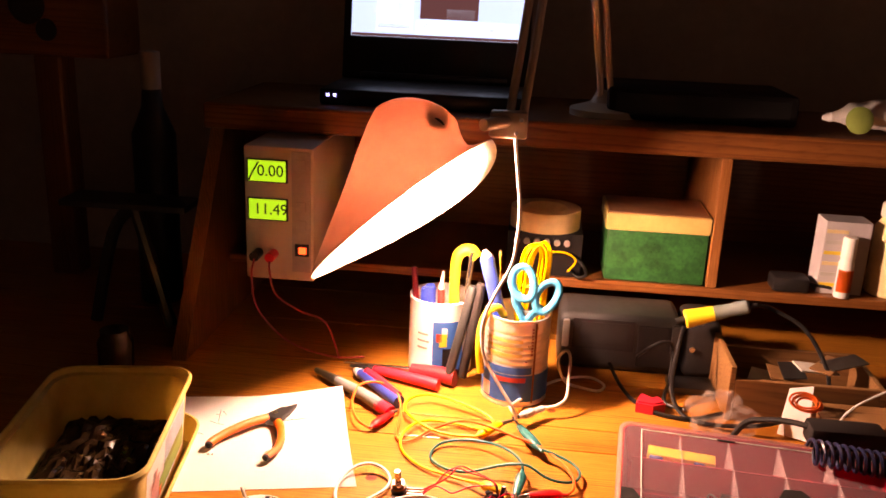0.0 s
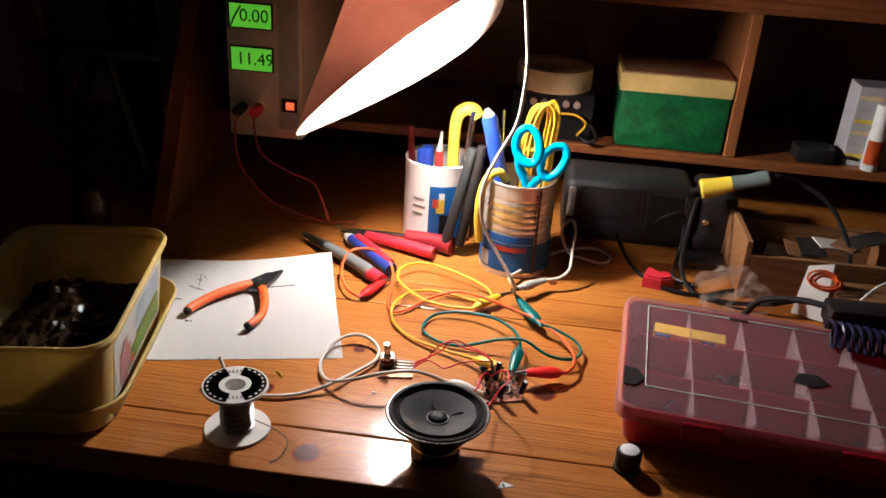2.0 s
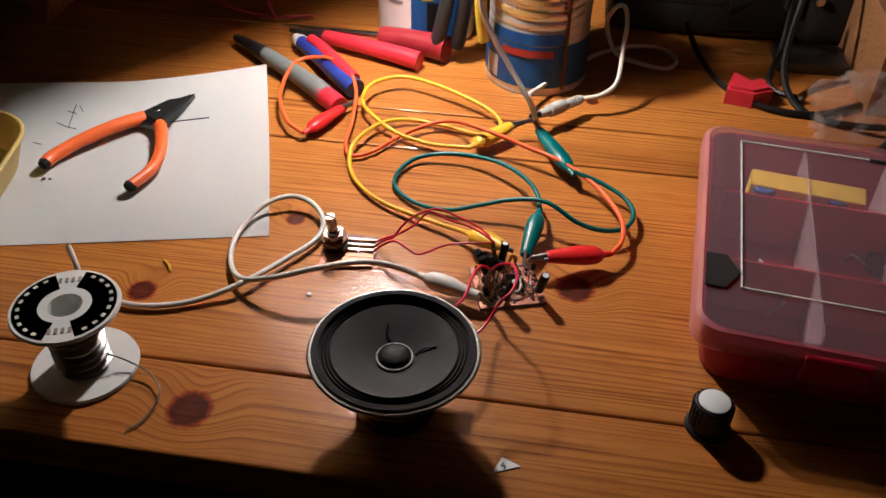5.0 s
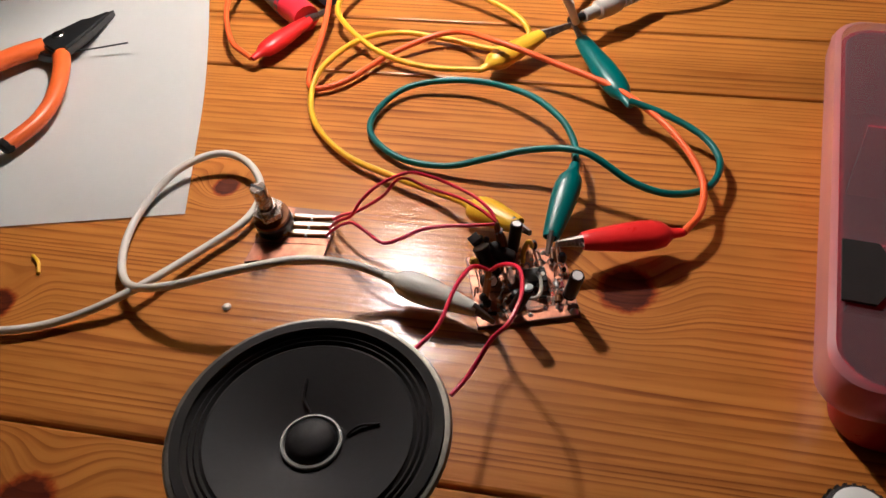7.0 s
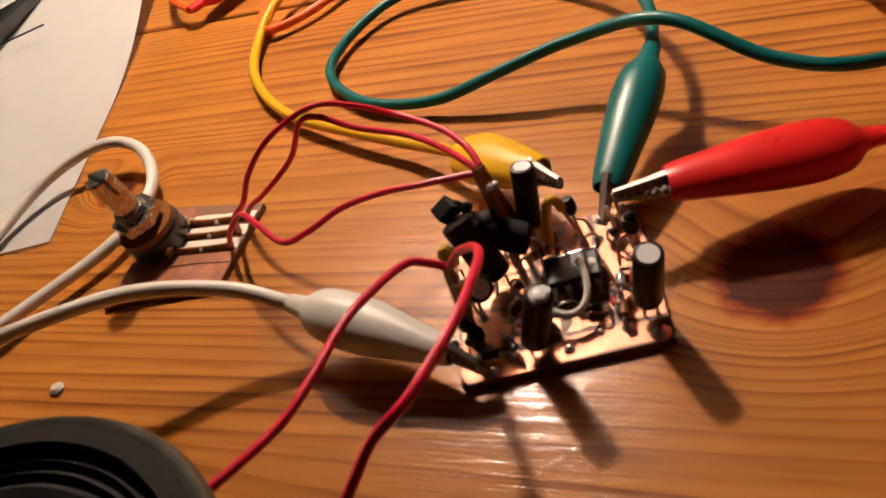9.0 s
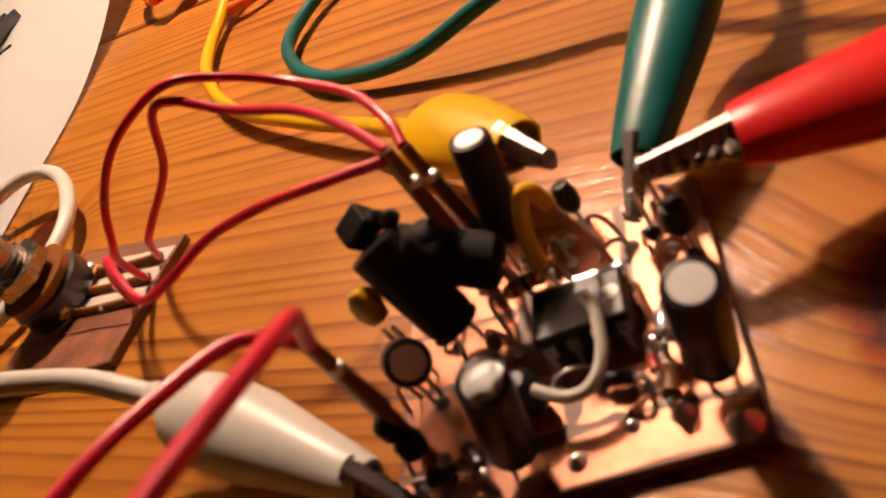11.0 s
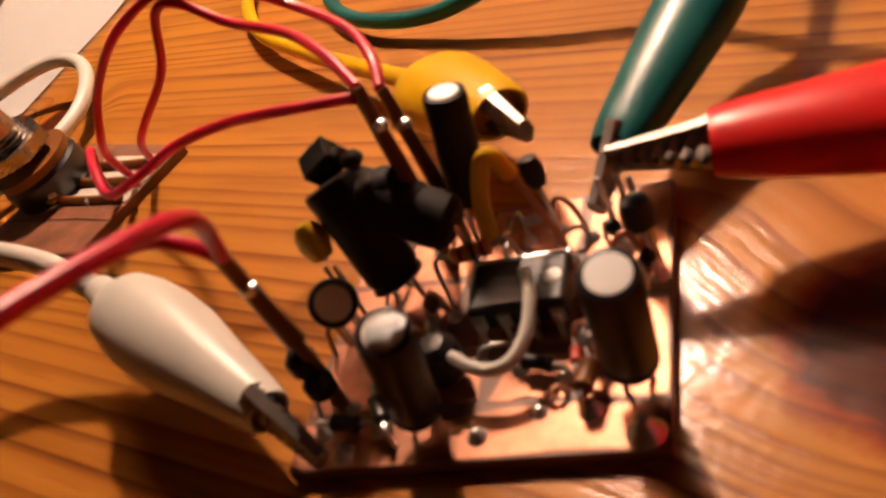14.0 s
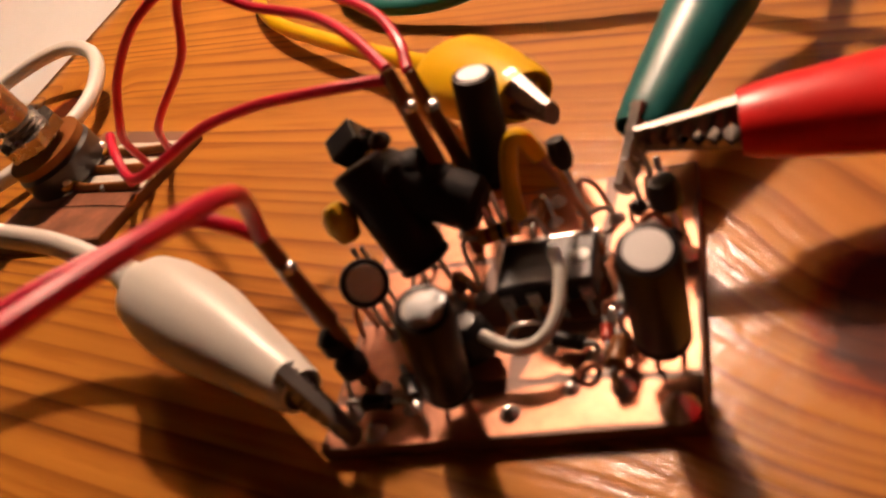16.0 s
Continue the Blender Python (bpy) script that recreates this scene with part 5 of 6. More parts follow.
for x in (-0.060, 0.05):
    part("latch", box((x - 0.014, -OD / 2 - 0.0035, 0.020), (x + 0.014, -OD / 2 + 0.0005, 0.0345), 0.001), BOX_RED, organiser, "red snap latch", smooth=False)
part("dark_tab", outline([(-OW / 2 + 0.003, -0.060), (-OW / 2 + 0.012, -0.060), (-OW / 2 + 0.019, -0.048), (-OW / 2 + 0.013, -0.036), (-OW / 2 + 0.003, -0.036)], 0.0391, 0.0400), BLACK_MATT, organiser, "black patch of tape", smooth=False)
part("dark_tab", outline([(0.010, -0.016), (0.024, -0.020), (0.038, -0.012), (0.030, 0.0), (0.016, -0.002)], 0.0391, 0.0398), BLACK_MATT, organiser, smooth=False)
part("dark_tab", box((-0.033, 0.069, 0.0391), (-0.017, 0.0715, 0.0398)), BLACK_MATT, organiser, smooth=False)
part("packet", box((-0.098, 0.036, 0.012), (-0.038, 0.050, 0.030), 0.001, m=pose(0, 0, 0, 6, 0, -3)), LABEL_YELLOW, organiser, "yellow packet seen through the lid", smooth=False)
for x in (-0.088, -0.05):
    part("packet_spot", rod((x, 0.0400, 0.0285), (x + 0.0002, 0.0400, 0.0325), 0.0065), LABEL_BLUE, organiser)
rng = random.Random(9)
for k in range(22):
    x, y = rng.uniform(-0.10, 0.10), rng.uniform(-0.07, 0.06)
    a = rng.uniform(0, 180)
    if k % 3:
        part("small_part", tube([(x, y, 0.008), (x + 0.006 * math.cos(a), y + 0.006 * math.sin(a), 0.014 + 0.006 * rng.random()), (x + 0.012 * math.cos(a + 1), y + 0.012 * math.sin(a + 1), 0.009)], 0.0008, 5, 6), (TIN, SOLDER, CLIP_GREY)[k % 3], organiser)
    else:
        part("small_part", box((-0.005, -0.003, 0), (0.005, 0.003, 0.006), 0.0005, m=pose(x, y, 0.004, 0, 0, a)), (BLACK_PLASTIC, TOOL_MAROON, STEEL_DARK)[k % 3], organiser, smooth=False)

# ---- yellow food tub standing in its spare lid ----
TURN = 9.0
lidtray = thing("tub_lid", (-0.3400, -0.0080, 0), "yellow plastic tub lid lying upside down on the desk", "tub lid", turn=(0, 0, TURN))
part("lid", shell([(rounded(0.122, 0.196, 0.03), 0.0008), (rounded(0.124, 0.198, 0.03), 0.003), (rounded(0.136, 0.208, 0.032), 0.0215), (rounded(0.140, 0.212, 0.033), 0.0235)], 0.002), TUB_YELLOW, lidtray)
part("rim_bead", tube([(x, y, 0.0235) for x, y in rounded(0.138, 0.210, 0.033)] + [(0.0690, 0.0720, 0.0235)], 0.0014, raw=True, segments=8), TUB_YELLOW, lidtray, "rolled rim")
tub = thing("food_tub", (-0.3330, -0.0190, 0.003), "yellow plastic food tub holding crumpled dark film", "tub", turn=(0, 0, TURN + 1.5))
part("tub_body", shell([(rounded(0.104, 0.176, 0.020), 0.0), (rounded(0.107, 0.179, 0.020), 0.002), (rounded(0.119, 0.190, 0.021), 0.070), (rounded(0.127, 0.198, 0.023), 0.0715), (rounded(0.129, 0.200, 0.024), 0.0755), (rounded(0.126, 0.197, 0.023), 0.0780)], 0.0018), TUB_YELLOW, tub, "ribbed-rim yellow body")


def on_side(lo, hi, z0, z1, lift=0.0006):
    """A patch on the tub's long side, which leans outwards."""
    bm = bmesh.new()
    out = []
    for y, z in ((lo, z0), (hi, z0), (hi, z1), (lo, z1)):
        out.append(bm.verts.new((0.0535 + (z - 0.002) / 0.068 * 0.0060 + lift, y, z)))
    bm.faces.new(out)
    bmesh.ops.solidify(bm, geom=bm.faces[:], thickness=-0.0003)
    return bm


label = part("label", on_side(-0.070, 0.066, 0.014, 0.064), LABEL_WHITE, tub, "printed paper label", smooth=False)
part("label_sky", on_side(-0.010, 0.062, 0.040, 0.061, 0.0010), LABEL_SKY, label, "pale blue sky of the label picture", smooth=False)
part("label_field", on_side(-0.040, 0.062, 0.018, 0.034, 0.0010), LABEL_GREEN, label, smooth=False)
part("label_field", on_side(-0.012, 0.058, 0.034, 0.040, 0.0012), LABEL_OLIVE, label, smooth=False)
for y0, y1, z0, z1 in ((-0.056, -0.046, 0.018, 0.046), (-0.047, -0.038, 0.016, 0.052), (-0.039, -0.030, 0.022, 0.044)):
    part("label_picture", on_side(y0, y1, z0, z1, 0.0014), LABEL_PINK, label, smooth=False)
part("label_picture", on_side(-0.030, -0.022, 0.020, 0.028, 0.0016), ORANGE_PVC, label, smooth=False)
bm = bmesh.new()
G = 30
vs = [[bm.verts.new((-0.049 + 0.098 * i / G, -0.082 + 0.164 * j / G, 0.014 + 0.030 * (0.5 + 0.5 * noise.turbulence(Vector((i * 0.23, j * 0.23, 2)), 3, True)) * (1 - 0.6 * max(abs(i / G - 0.5), abs(j / G - 0.5)) * 2 * 0.5))) for j in range(G + 1)] for i in range(G + 1)]
for i in range(G):
    for j in range(G):
        bm.faces.new((vs[i][j], vs[i + 1][j], vs[i + 1][j + 1], vs[i][j + 1]))
bmesh.ops.solidify(bm, geom=bm.faces[:], thickness=0.0005)
film = thing("plastic_film", (-0.3330, -0.0190, 0.006), "crumpled dark plastic film lying in the tub", "plastic film", turn=(0, 0, TURN + 1.5))
part("film", bm, BAG_DARK, film, smooth=False)

# ---- tin can of tools ----
CAN = Vector((0.0095, 0.258, 0))
can = thing("tin_can", CAN, "ribbed tin can with a blue printed label, holding scissors and tools", "tin can", turn=(0, 0, 0))
R = 0.0355
prof = [(0.0, 0.001), (R - 0.002, 0.001), (R, 0.0), (R + 0.0008, 0.001), (R, 0.003)]
for k in range(40):
    z = 0.004 + k * 0.0023
    prof.append((R - (0.0009 if (k % 3 == 1 and 13 < k < 36) else 0.0), z))
prof += [(R, 0.0965), (R + 0.0010, 0.0975), (R + 0.0010, 0.0990), (R - 0.0002, 0.0995), (R - 0.001, 0.0985), (R - 0.001, 0.002), (0, 0.002)]
part("can_body", lathe(prof, None, 64), CAN_STEEL, can, "bare ribbed steel")


def wrap(r, a0, a1, z0, z1, n=24):
    """A patch wrapped round a cylinder, from angle a0 to a1 in degrees."""
    bm = bmesh.new()
    rows = [[bm.verts.new((r * math.cos(radians(a0 + (a1 - a0) * k / n)), r * math.sin(radians(a0 + (a1 - a0) * k / n)), z)) for k in range(n + 1)] for z in (z0, z1)]
    for k in range(n):
        bm.faces.new((rows[0][k], rows[0][k + 1], rows[1][k + 1], rows[1][k]))
    bmesh.ops.solidify(bm, geom=bm.faces[:], thickness=0.0003)
    return bm


lab = part("label", wrap(R + 0.0009, 170, 370, 0.006, 0.037), LABEL_BLUE, can, "blue printed band")
part("label_stripe", wrap(R + 0.0013, 232, 290, 0.029, 0.0345), LABEL_RED, lab, "red stripe")
part("label_field", wrap(R + 0.0013, 205, 226, 0.008, 0.024), LABEL_WHITE, lab)
part("label_field", wrap(R + 0.0009, 215, 300, 0.038, 0.046), LABEL_BLUE, can)
for k in range(9):
    part("print_bar", wrap(R + 0.0014, 296 + 0.5 * (k % 2), 300, 0.060 + k * 0.0036, 0.0620 + k * 0.0036, 4), TOOL_MAROON, can)
# warm lamplight on the bare ribs, painted as three gold patches
for z in (0.058, 0.066, 0.074):
    part("gold_lit_band", wrap(R + 0.0007, 214, 282, z, z + 0.0035), TIN_GOLD, can)
part("seam", wrap(R + 0.0012, 302, 306, 0.004, 0.096, 4), SLEEVE_BROWN, can)


def scissors(at):
    th = thing("scissors", at, "scissors with bright blue handles, points down in the can", "scissors")
    for cx, cz, tilt, w, h in ((0.000, 0.030, -12, 0.0115, 0.0175), (0.0260, 0.017, 26, 0.0105, 0.0170)):
        pts = []
        for k in range(21):
            a = 2 * math.pi * k / 20
            x, z = w * math.cos(a), h * math.sin(a) * (1.0 + 0.12 * math.cos(a))
            c, s = math.cos(radians(tilt)), math.sin(radians(tilt))
            pts.append((cx + x * c + z * s, 0.002 * math.sin(a), cz - x * s + z * c))
        part("handle", tube(pts, 0.0038, 2, 12, squash=1.25), SCISSOR_BLUE, th, "blue plastic loop")
    part("handle_stem", tube([(-0.008, 0, 0.020), (-0.006, 0, 0.008), (-0.001, 0, -0.002), (0.004, 0, -0.012)], 0.0052, 5, 12, squash=0.7), SCISSOR_BLUE, th)
    part("handle_stem", tube([(0.020, 0, 0.006), (0.014, 0, -0.003), (0.007, 0, -0.012)], 0.0052, 5, 12, squash=0.7), SCISSOR_BLUE, th)
    for s in (-1, 1):
        part("blade", box((-0.005, -0.0008 + s * 0.001, -0.095), (0.005, 0.0008 + s * 0.001, 0.0), 0.0004, m=pose(0.006 + s * 0.003, 0, 0, 0, s * 4, 0)), STEEL, th, smooth=False)
    return th


scissors((0.0120, 0.2460, 0.1040))
bundle = thing("wire_bundle", (0.022, 0.300, 0.01), "bundle of folded yellow wire standing in the can", "wire bundle")
rng = random.Random(3)
for k in range(7):
    dx, dy = rng.uniform(-0.006, 0.006), rng.uniform(-0.008, 0.008) - 0.032
    part("yellow_loop", tube([(0.012 + dx, 0.300 + dy, 0.05), (0.012 + dx, 0.300 + dy, 0.12), (0.016 + dx, 0.300 + dy, 0.158), (0.026 + dx, 0.300 + dy, 0.172 + dx * 0.5), (0.034 + dx, 0.302 + dy, 0.160), (0.032 + dx, 0.303 + dy, 0.12), (0.030 + dx, 0.300 + dy, 0.05)], 0.0013, 6, 8), WIRE_YELLOW, bundle, world=True)
part("wire_tie", rod((0.010, 0.268, 0.122), (0.036, 0.268, 0.126), 0.003), GRIP_YELLOW, bundle, world=True)
cutknife = thing("pliers", (-0.010, 0.285, 0.1), "yellow-gripped pliers hooked over the can rim", "pliers")
part("grip", tube([(-0.0270, 0.2360, 0.032), (-0.0300, 0.2330, 0.060), (-0.0290, 0.2330, 0.085), (-0.0230, 0.2350, 0.1020), (-0.0130, 0.2410, 0.1060), (-0.006, 0.247, 0.096)], 0.0042, 6, 12), GRIP_YELLOW, cutknife, "yellow grip", world=True)
part("blade", rod((-0.006, 0.247, 0.096), (0.004, 0.262, 0.004), 0.004), STEEL_DARK, cutknife, world=True)


def stick(name, label, category, a, b, r, material, tip=None, tip_material=None, squash=1.0):
    a = (a[0], a[1] - 0.033, a[2])
    b = (b[0], b[1] - 0.033, b[2] + 0.010)
    tip = tip and (tip[0], tip[1] - 0.033, tip[2] + 0.010)
    th = thing(name, (a[0], a[1], a[2]), label, category)
    part("barrel", lathe([(0, 0), (r * 0.9, 0), (r, r * 0.3), (r, (Vector(b) - Vector(a)).length - r * 0.4), (r * 0.8, (Vector(b) - Vector(a)).length), (0, (Vector(b) - Vector(a)).length)], axis(a, b), 14, squash=squash), material, th, world=True)
    if tip is not None:
        part("end", rod(b, tip, r * 0.75, r2=r * 0.3), tip_material or STEEL, th, world=True)
    return th


# ---- white mug of pens ----
MUG = Vector((-0.0800, 0.312, 0))
mug = thing("pen_mug", MUG, "white mug with a blue picture panel, full of pens", "mug")
MR = 0.0370
part("mug_body", lathe([(0, 0.001), (MR - 0.002, 0.0), (MR, 0.002), (MR, 0.088), (MR + 0.0008, 0.0905), (MR - 0.0004, 0.092), (MR - 0.0016, 0.0905), (MR - 0.0016, 0.003), (0, 0.003)], None, 56), MUG_WHITE, mug)
panel = part("picture_panel", wrap(MR + 0.0006, 262, 318, 0.010, 0.070), LABEL_BLUE, mug, "blue picture panel")
part("picture_shape", wrap(MR + 0.0011, 274, 287, 0.040, 0.056, 8), LABEL_YELLOW, panel)
part("picture_shape", wrap(MR + 0.0012, 278, 287, 0.056, 0.063, 8), LABEL_WHITE, panel)
part("picture_shape", wrap(MR + 0.0011, 268, 278, 0.046, 0.056, 8), LABEL_RED, panel)
part("picture_shape", wrap(MR + 0.0011, 280, 297, 0.014, 0.038, 8), BLACK_PLASTIC, panel)
for k, (a0, a1) in enumerate(((232, 254), (232, 256), (232, 252))):
    part("print_bar", wrap(MR + 0.0006, a0, a1, 0.052 - k * 0.0085, 0.0545 - k * 0.0085, 8), CASE_GREY, mug)

G = "tools in the mug and can"
for th in (
    stick("pen", "blue plastic pen standing in the mug", "pen", (-0.100, 0.346, 0.004), (-0.0990, 0.330, 0.092), 0.0045, PEN_BLUE),
    stick("marker_pen", "thick blue marker standing in the mug", "pen", (-0.093, 0.352, 0.004), (-0.0930, 0.335, 0.094), 0.0065, PEN_BLUE),
    stick("pencil", "pale pencil with a red end standing in the mug", "pencil", (-0.080, 0.350, 0.004), (-0.0800, 0.330, 0.092), 0.0042, PEN_RED, (-0.0780, 0.329, 0.114), CARD),
    stick("screwdriver", "red-handled screwdriver standing in the mug", "screwdriver", (-0.104, 0.352, 0.004), (-0.114, 0.345, 0.112), 0.0035, TOOL_MAROON),
    stick("screwdriver", "blue-handled screwdriver leaning in the can", "screwdriver", (-0.004, 0.300, 0.06), (-0.0290, 0.290, 0.148), 0.0078, PEN_BLUE, (-0.031, 0.289, 0.154), LABEL_WHITE),
    stick("tweezers", "bright steel tweezers standing in the mug", "tweezers", (-0.058, 0.345, 0.02), (-0.0460, 0.325, 0.140), 0.0035, STEEL, squash=0.4),
    stick("file", "steel file standing in the can", "file", (-0.010, 0.305, 0.02), (-0.0150, 0.305, 0.150), 0.004, STEEL, squash=0.4),
    stick("file", "dark steel file standing in the can", "file", (-0.014, 0.308, 0.02), (-0.0220, 0.308, 0.140), 0.004, STEEL_DARK, squash=0.5),
    stick("long_nose_pliers", "dark pliers leaning between the mug and the can", "pliers", (-0.0490, 0.296, 0.012), (-0.0330, 0.300, 0.112), 0.0075, BLACK_MATT, squash=0.7),
    stick("long_nose_pliers", "dark pliers leaning between the mug and the can", "pliers", (-0.0640, 0.294, 0.012), (-0.0420, 0.302, 0.108), 0.0075, GREY_DARK, squash=0.7),
):
    th["group"] = G
yl = thing("craft_knife", (-0.060, 0.345, 0.05), "yellow plastic hook-handled tool standing in the mug", "tool", G)
part("handle", tube([(-0.0640, 0.303, 0.02), (-0.0650, 0.300, 0.100), (-0.0640, 0.298, 0.138), (-0.0570, 0.298, 0.149), (-0.0480, 0.298, 0.150), (-0.0415, 0.298, 0.143)], 0.0056, 6, 12, squash=1.3), GRIP_YELLOW, yl, world=True)

# ---- tools lying behind the wires ----
def handle_tool(label, pts, r, material, end=None, end_r=0.004, end_material=STEEL_DARK, taper=0.75):
    th = thing("pliers", (*pts[0][:2], 0), label, "pliers", "tools lying on the desk")
    part("handle", tube(pts, r, 8, 14, taper=taper), material, th, world=True)
    if end:
        part("head", tube([pts[-1], end], end_r, raw=True, taper=0.5), end_material, th, world=True)
    return th


handle_tool("bright red tool handle lying on the desk", [(-0.0735, 0.2440, 0.0075), (-0.0980, 0.2520, 0.0085), (-0.1250, 0.2610, 0.0085), (-0.1500, 0.2690, 0.0080)], 0.0070, TOOL_RED, (-0.180, 0.279, 0.006))
handle_tool("maroon screwdriver handle lying on the desk", [(-0.0560, 0.2600, 0.0105), (-0.0700, 0.2650, 0.0105), (-0.0900, 0.2700, 0.0105), (-0.1080, 0.2735, 0.0100)], 0.0100, TOOL_MAROON, (-0.19, 0.290, 0.004), 0.003, STEEL)
blue_red = handle_tool("red and blue pliers handle lying on the desk", [(-0.1100, 0.1970, 0.0070), (-0.1250, 0.2120, 0.0085), (-0.1450, 0.2350, 0.0085), (-0.1640, 0.2560, 0.0080)], 0.0072, TOOL_BLUE, (-0.172, 0.266, 0.007), 0.006, LABEL_WHITE)
part("grip_stripe", tube([(-0.1120, 0.2030, 0.0110), (-0.1260, 0.2180, 0.0130), (-0.1440, 0.2400, 0.0130), (-0.1560, 0.2530, 0.0120)], 0.0048, 8, 12), TOOL_RED, blue_red, "red stripe on the grip", world=True)
grey = handle_tool("grey pliers handle with a red end", [(-0.1270, 0.1830, 0.0075), (-0.1400, 0.1950, 0.0085), (-0.1600, 0.2120, 0.0085), (-0.1850, 0.2330, 0.0080)], 0.0075, TOOL_GREY, (-0.215, 0.256, 0.008), 0.006)
part("grip_end", tube([(-0.1150, 0.1720, 0.0070), (-0.1220, 0.1785, 0.0075), (-0.1300, 0.1850, 0.0078)], 0.0070, 6, 12), TOOL_RED, grey, "red grip end", world=True)
for k, pts in enumerate(([(-0.303, 0.312, 0.118), (-0.303, 0.300, 0.100), (-0.297, 0.300, 0.060), (-0.262, 0.300, 0.022), (-0.21, 0.300, 0.006), (-0.17, 0.310, 0.004)], [(-0.285, 0.312, 0.116), (-0.282, 0.302, 0.105), (-0.274, 0.300, 0.078), (-0.245, 0.300, 0.060), (-0.215, 0.300, 0.048), (-0.198, 0.300, 0.004)])):
    th = thing("supply_lead", (*pts[-1][:2], 0), "dark red lead from the bench supply to the desk", "cable", "supply leads")
    part("cable", tube(pts, 0.0013, 8, 8), TOOL_MAROON, th, world=True)

# ---- bench power supply on the shelf ----
psu = thing("bench_power_supply", (-0.278, 0.43, 0.086), "beige bench power supply with two green displays, switched on", "power supply")
FY = 0.330
part("case", box((-0.3195, FY, 0.0862), (-0.2365, 0.56, 0.2475), 0.003), CASE_BEIGE, psu, world=True)
part("side_strip", box((-0.2625, FY - 0.0012, 0.098), (-0.2400, FY + 0.001, 0.243), 0.0006), CASE_GREY, psu, "grey control strip", world=True, smooth=False)
for z0, z1, digits in ((0.2065, 0.2310, "0.00"), (0.1610, 0.1850, "11.49")):
    fr = part("display_frame", box((-0.3155, FY - 0.0016, z0 - 0.0015), (-0.2670, FY + 0.001, z1 + 0.0015), 0.0005), BLACK_PLASTIC, psu, world=True, smooth=False)
    part("display", box((-0.3135, FY - 0.0024, z0), (-0.2690, FY - 0.0012, z1)), LCD_GREEN, fr, "lit green display", world=True, smooth=False)
    m = top_of(psu).matrix_basis.inverted() @ Matrix.Translation((-0.2870, FY - 0.0028, (z0 + z1) / 2)) @ Matrix.Rotation(radians(90), 4, "X")
    letters(digits, 0.0185, m, fr, LCD_DIGIT, "digits")
    if digits == "0.00":
        part("sign_stroke", tube([(-0.3125, FY - 0.0029, z0 + 0.001), (-0.3085, FY - 0.0029, z0 + 0.010), (-0.3010, FY - 0.0029, z1 - 0.002)], 0.0011, 4, 6), LCD_DIGIT, fr, world=True)
part("power_switch", box((-0.2590, FY - 0.0030, 0.1180), (-0.2420, FY, 0.1330), 0.0008), BLACK_PLASTIC, psu, world=True, smooth=False)
part("switch_light", box((-0.2540, FY - 0.0042, 0.1215), (-0.2450, FY - 0.0028, 0.1295), 0.0008), LED_RED, psu, "glowing red rocker", world=True, smooth=False)
for x, mat in ((-0.3035, BLACK_PLASTIC), (-0.2850, TOOL_RED)):
    part("terminal_post", rod((x, FY, 0.1190), (x, FY - 0.020, 0.1190), 0.0060), mat, psu, "banana plug in its socket", world=True)
for z in (0.150, 0.172, 0.196, 0.222):
    part("adjust_slot", box((-0.2570, FY - 0.0022, z), (-0.2455, FY - 0.001, z + 0.012), 0.0006), CASE_GREY, psu, world=True, smooth=False)

# ---- things on the shelf ----
tin = thing("green_tin", (0.172, 0.462, 0.086), "green printed tin box with a gold lid rim", "tin box")
part("tin_body", box((0.1105, 0.421, 0.0865), (0.2345, 0.510, 0.1535), 0.004), TIN_GREEN, tin, "mottled green sides", world=True)
part("lid_rim", box((0.1080, 0.4185, 0.1525), (0.2350, 0.5125, 0.1740), 0.002), TIN_GOLD, tin, "gold lid rim", world=True)
part("lid_top", box((0.1110, 0.4215, 0.1735), (0.2320, 0.5095, 0.1755), 0.0008), TIN_LID, tin, "brown lid top", world=True)
tape = thing("masking_tape", (0.034, 0.455, 0.1425), "roll of cream masking tape on a black unit", "tape roll")
part("tape_ring", lathe([(0.027, 0.0), (0.0440, 0.0), (0.0443, 0.001), (0.0443, 0.024), (0.0440, 0.025), (0.027, 0.025), (0.027, 0.0)], None, 48), TAPE, tape)
unit = thing("black_unit", (0.034, 0.46, 0.086), "black electronic unit with bright sockets along its front", "electronic unit")
part("unit_case", box((-0.012, 0.421, 0.0862), (0.082, 0.52, 0.1420), 0.002), BLACK_PLASTIC, unit, world=True)
for k in range(6):
    part("socket", rod((0.0 + k * 0.0125, 0.4205, 0.131), (0.0 + k * 0.0125, 0.4155, 0.131), 0.0042), TIN, unit, world=True)
part("cable", tube([(0.07, 0.4195, 0.118), (0.082, 0.405, 0.11), (0.088, 0.404, 0.097), (0.078, 0.41, 0.091), (0.066, 0.419, 0.1)], 0.0022, 6, 8), WIRE_BLACK, unit, world=True)
part("cable", tube([(0.04, 0.4195, 0.118), (0.06, 0.398, 0.125), (0.074, 0.400, 0.115), (0.066, 0.408, 0.098)], 0.0014, 6, 8), WIRE_YELLOW, unit, world=True)
carton = thing("medicine_carton", (0.40, 0.46, 0.086), "white carton with yellow and mauve stripes", "carton")
part("carton_box", box((0.3720, 0.432, 0.0862), (0.4260, 0.47, 0.1780), 0.0008), CARTON_GREY, carton, world=True, smooth=False)
for k in range(6):
    part("stripe", box((0.3735, 0.4312, 0.096 + 0.0135 * k), (0.3990, 0.4322, 0.1005 + 0.0135 * k)), (LABEL_YELLOW, PLUG_GREY, TAPE)[k % 3], carton, world=True, smooth=False)
bottle = thing("small_bottle", (0.4000, 0.424, 0.086), "small white bottle with an orange label", "bottle")
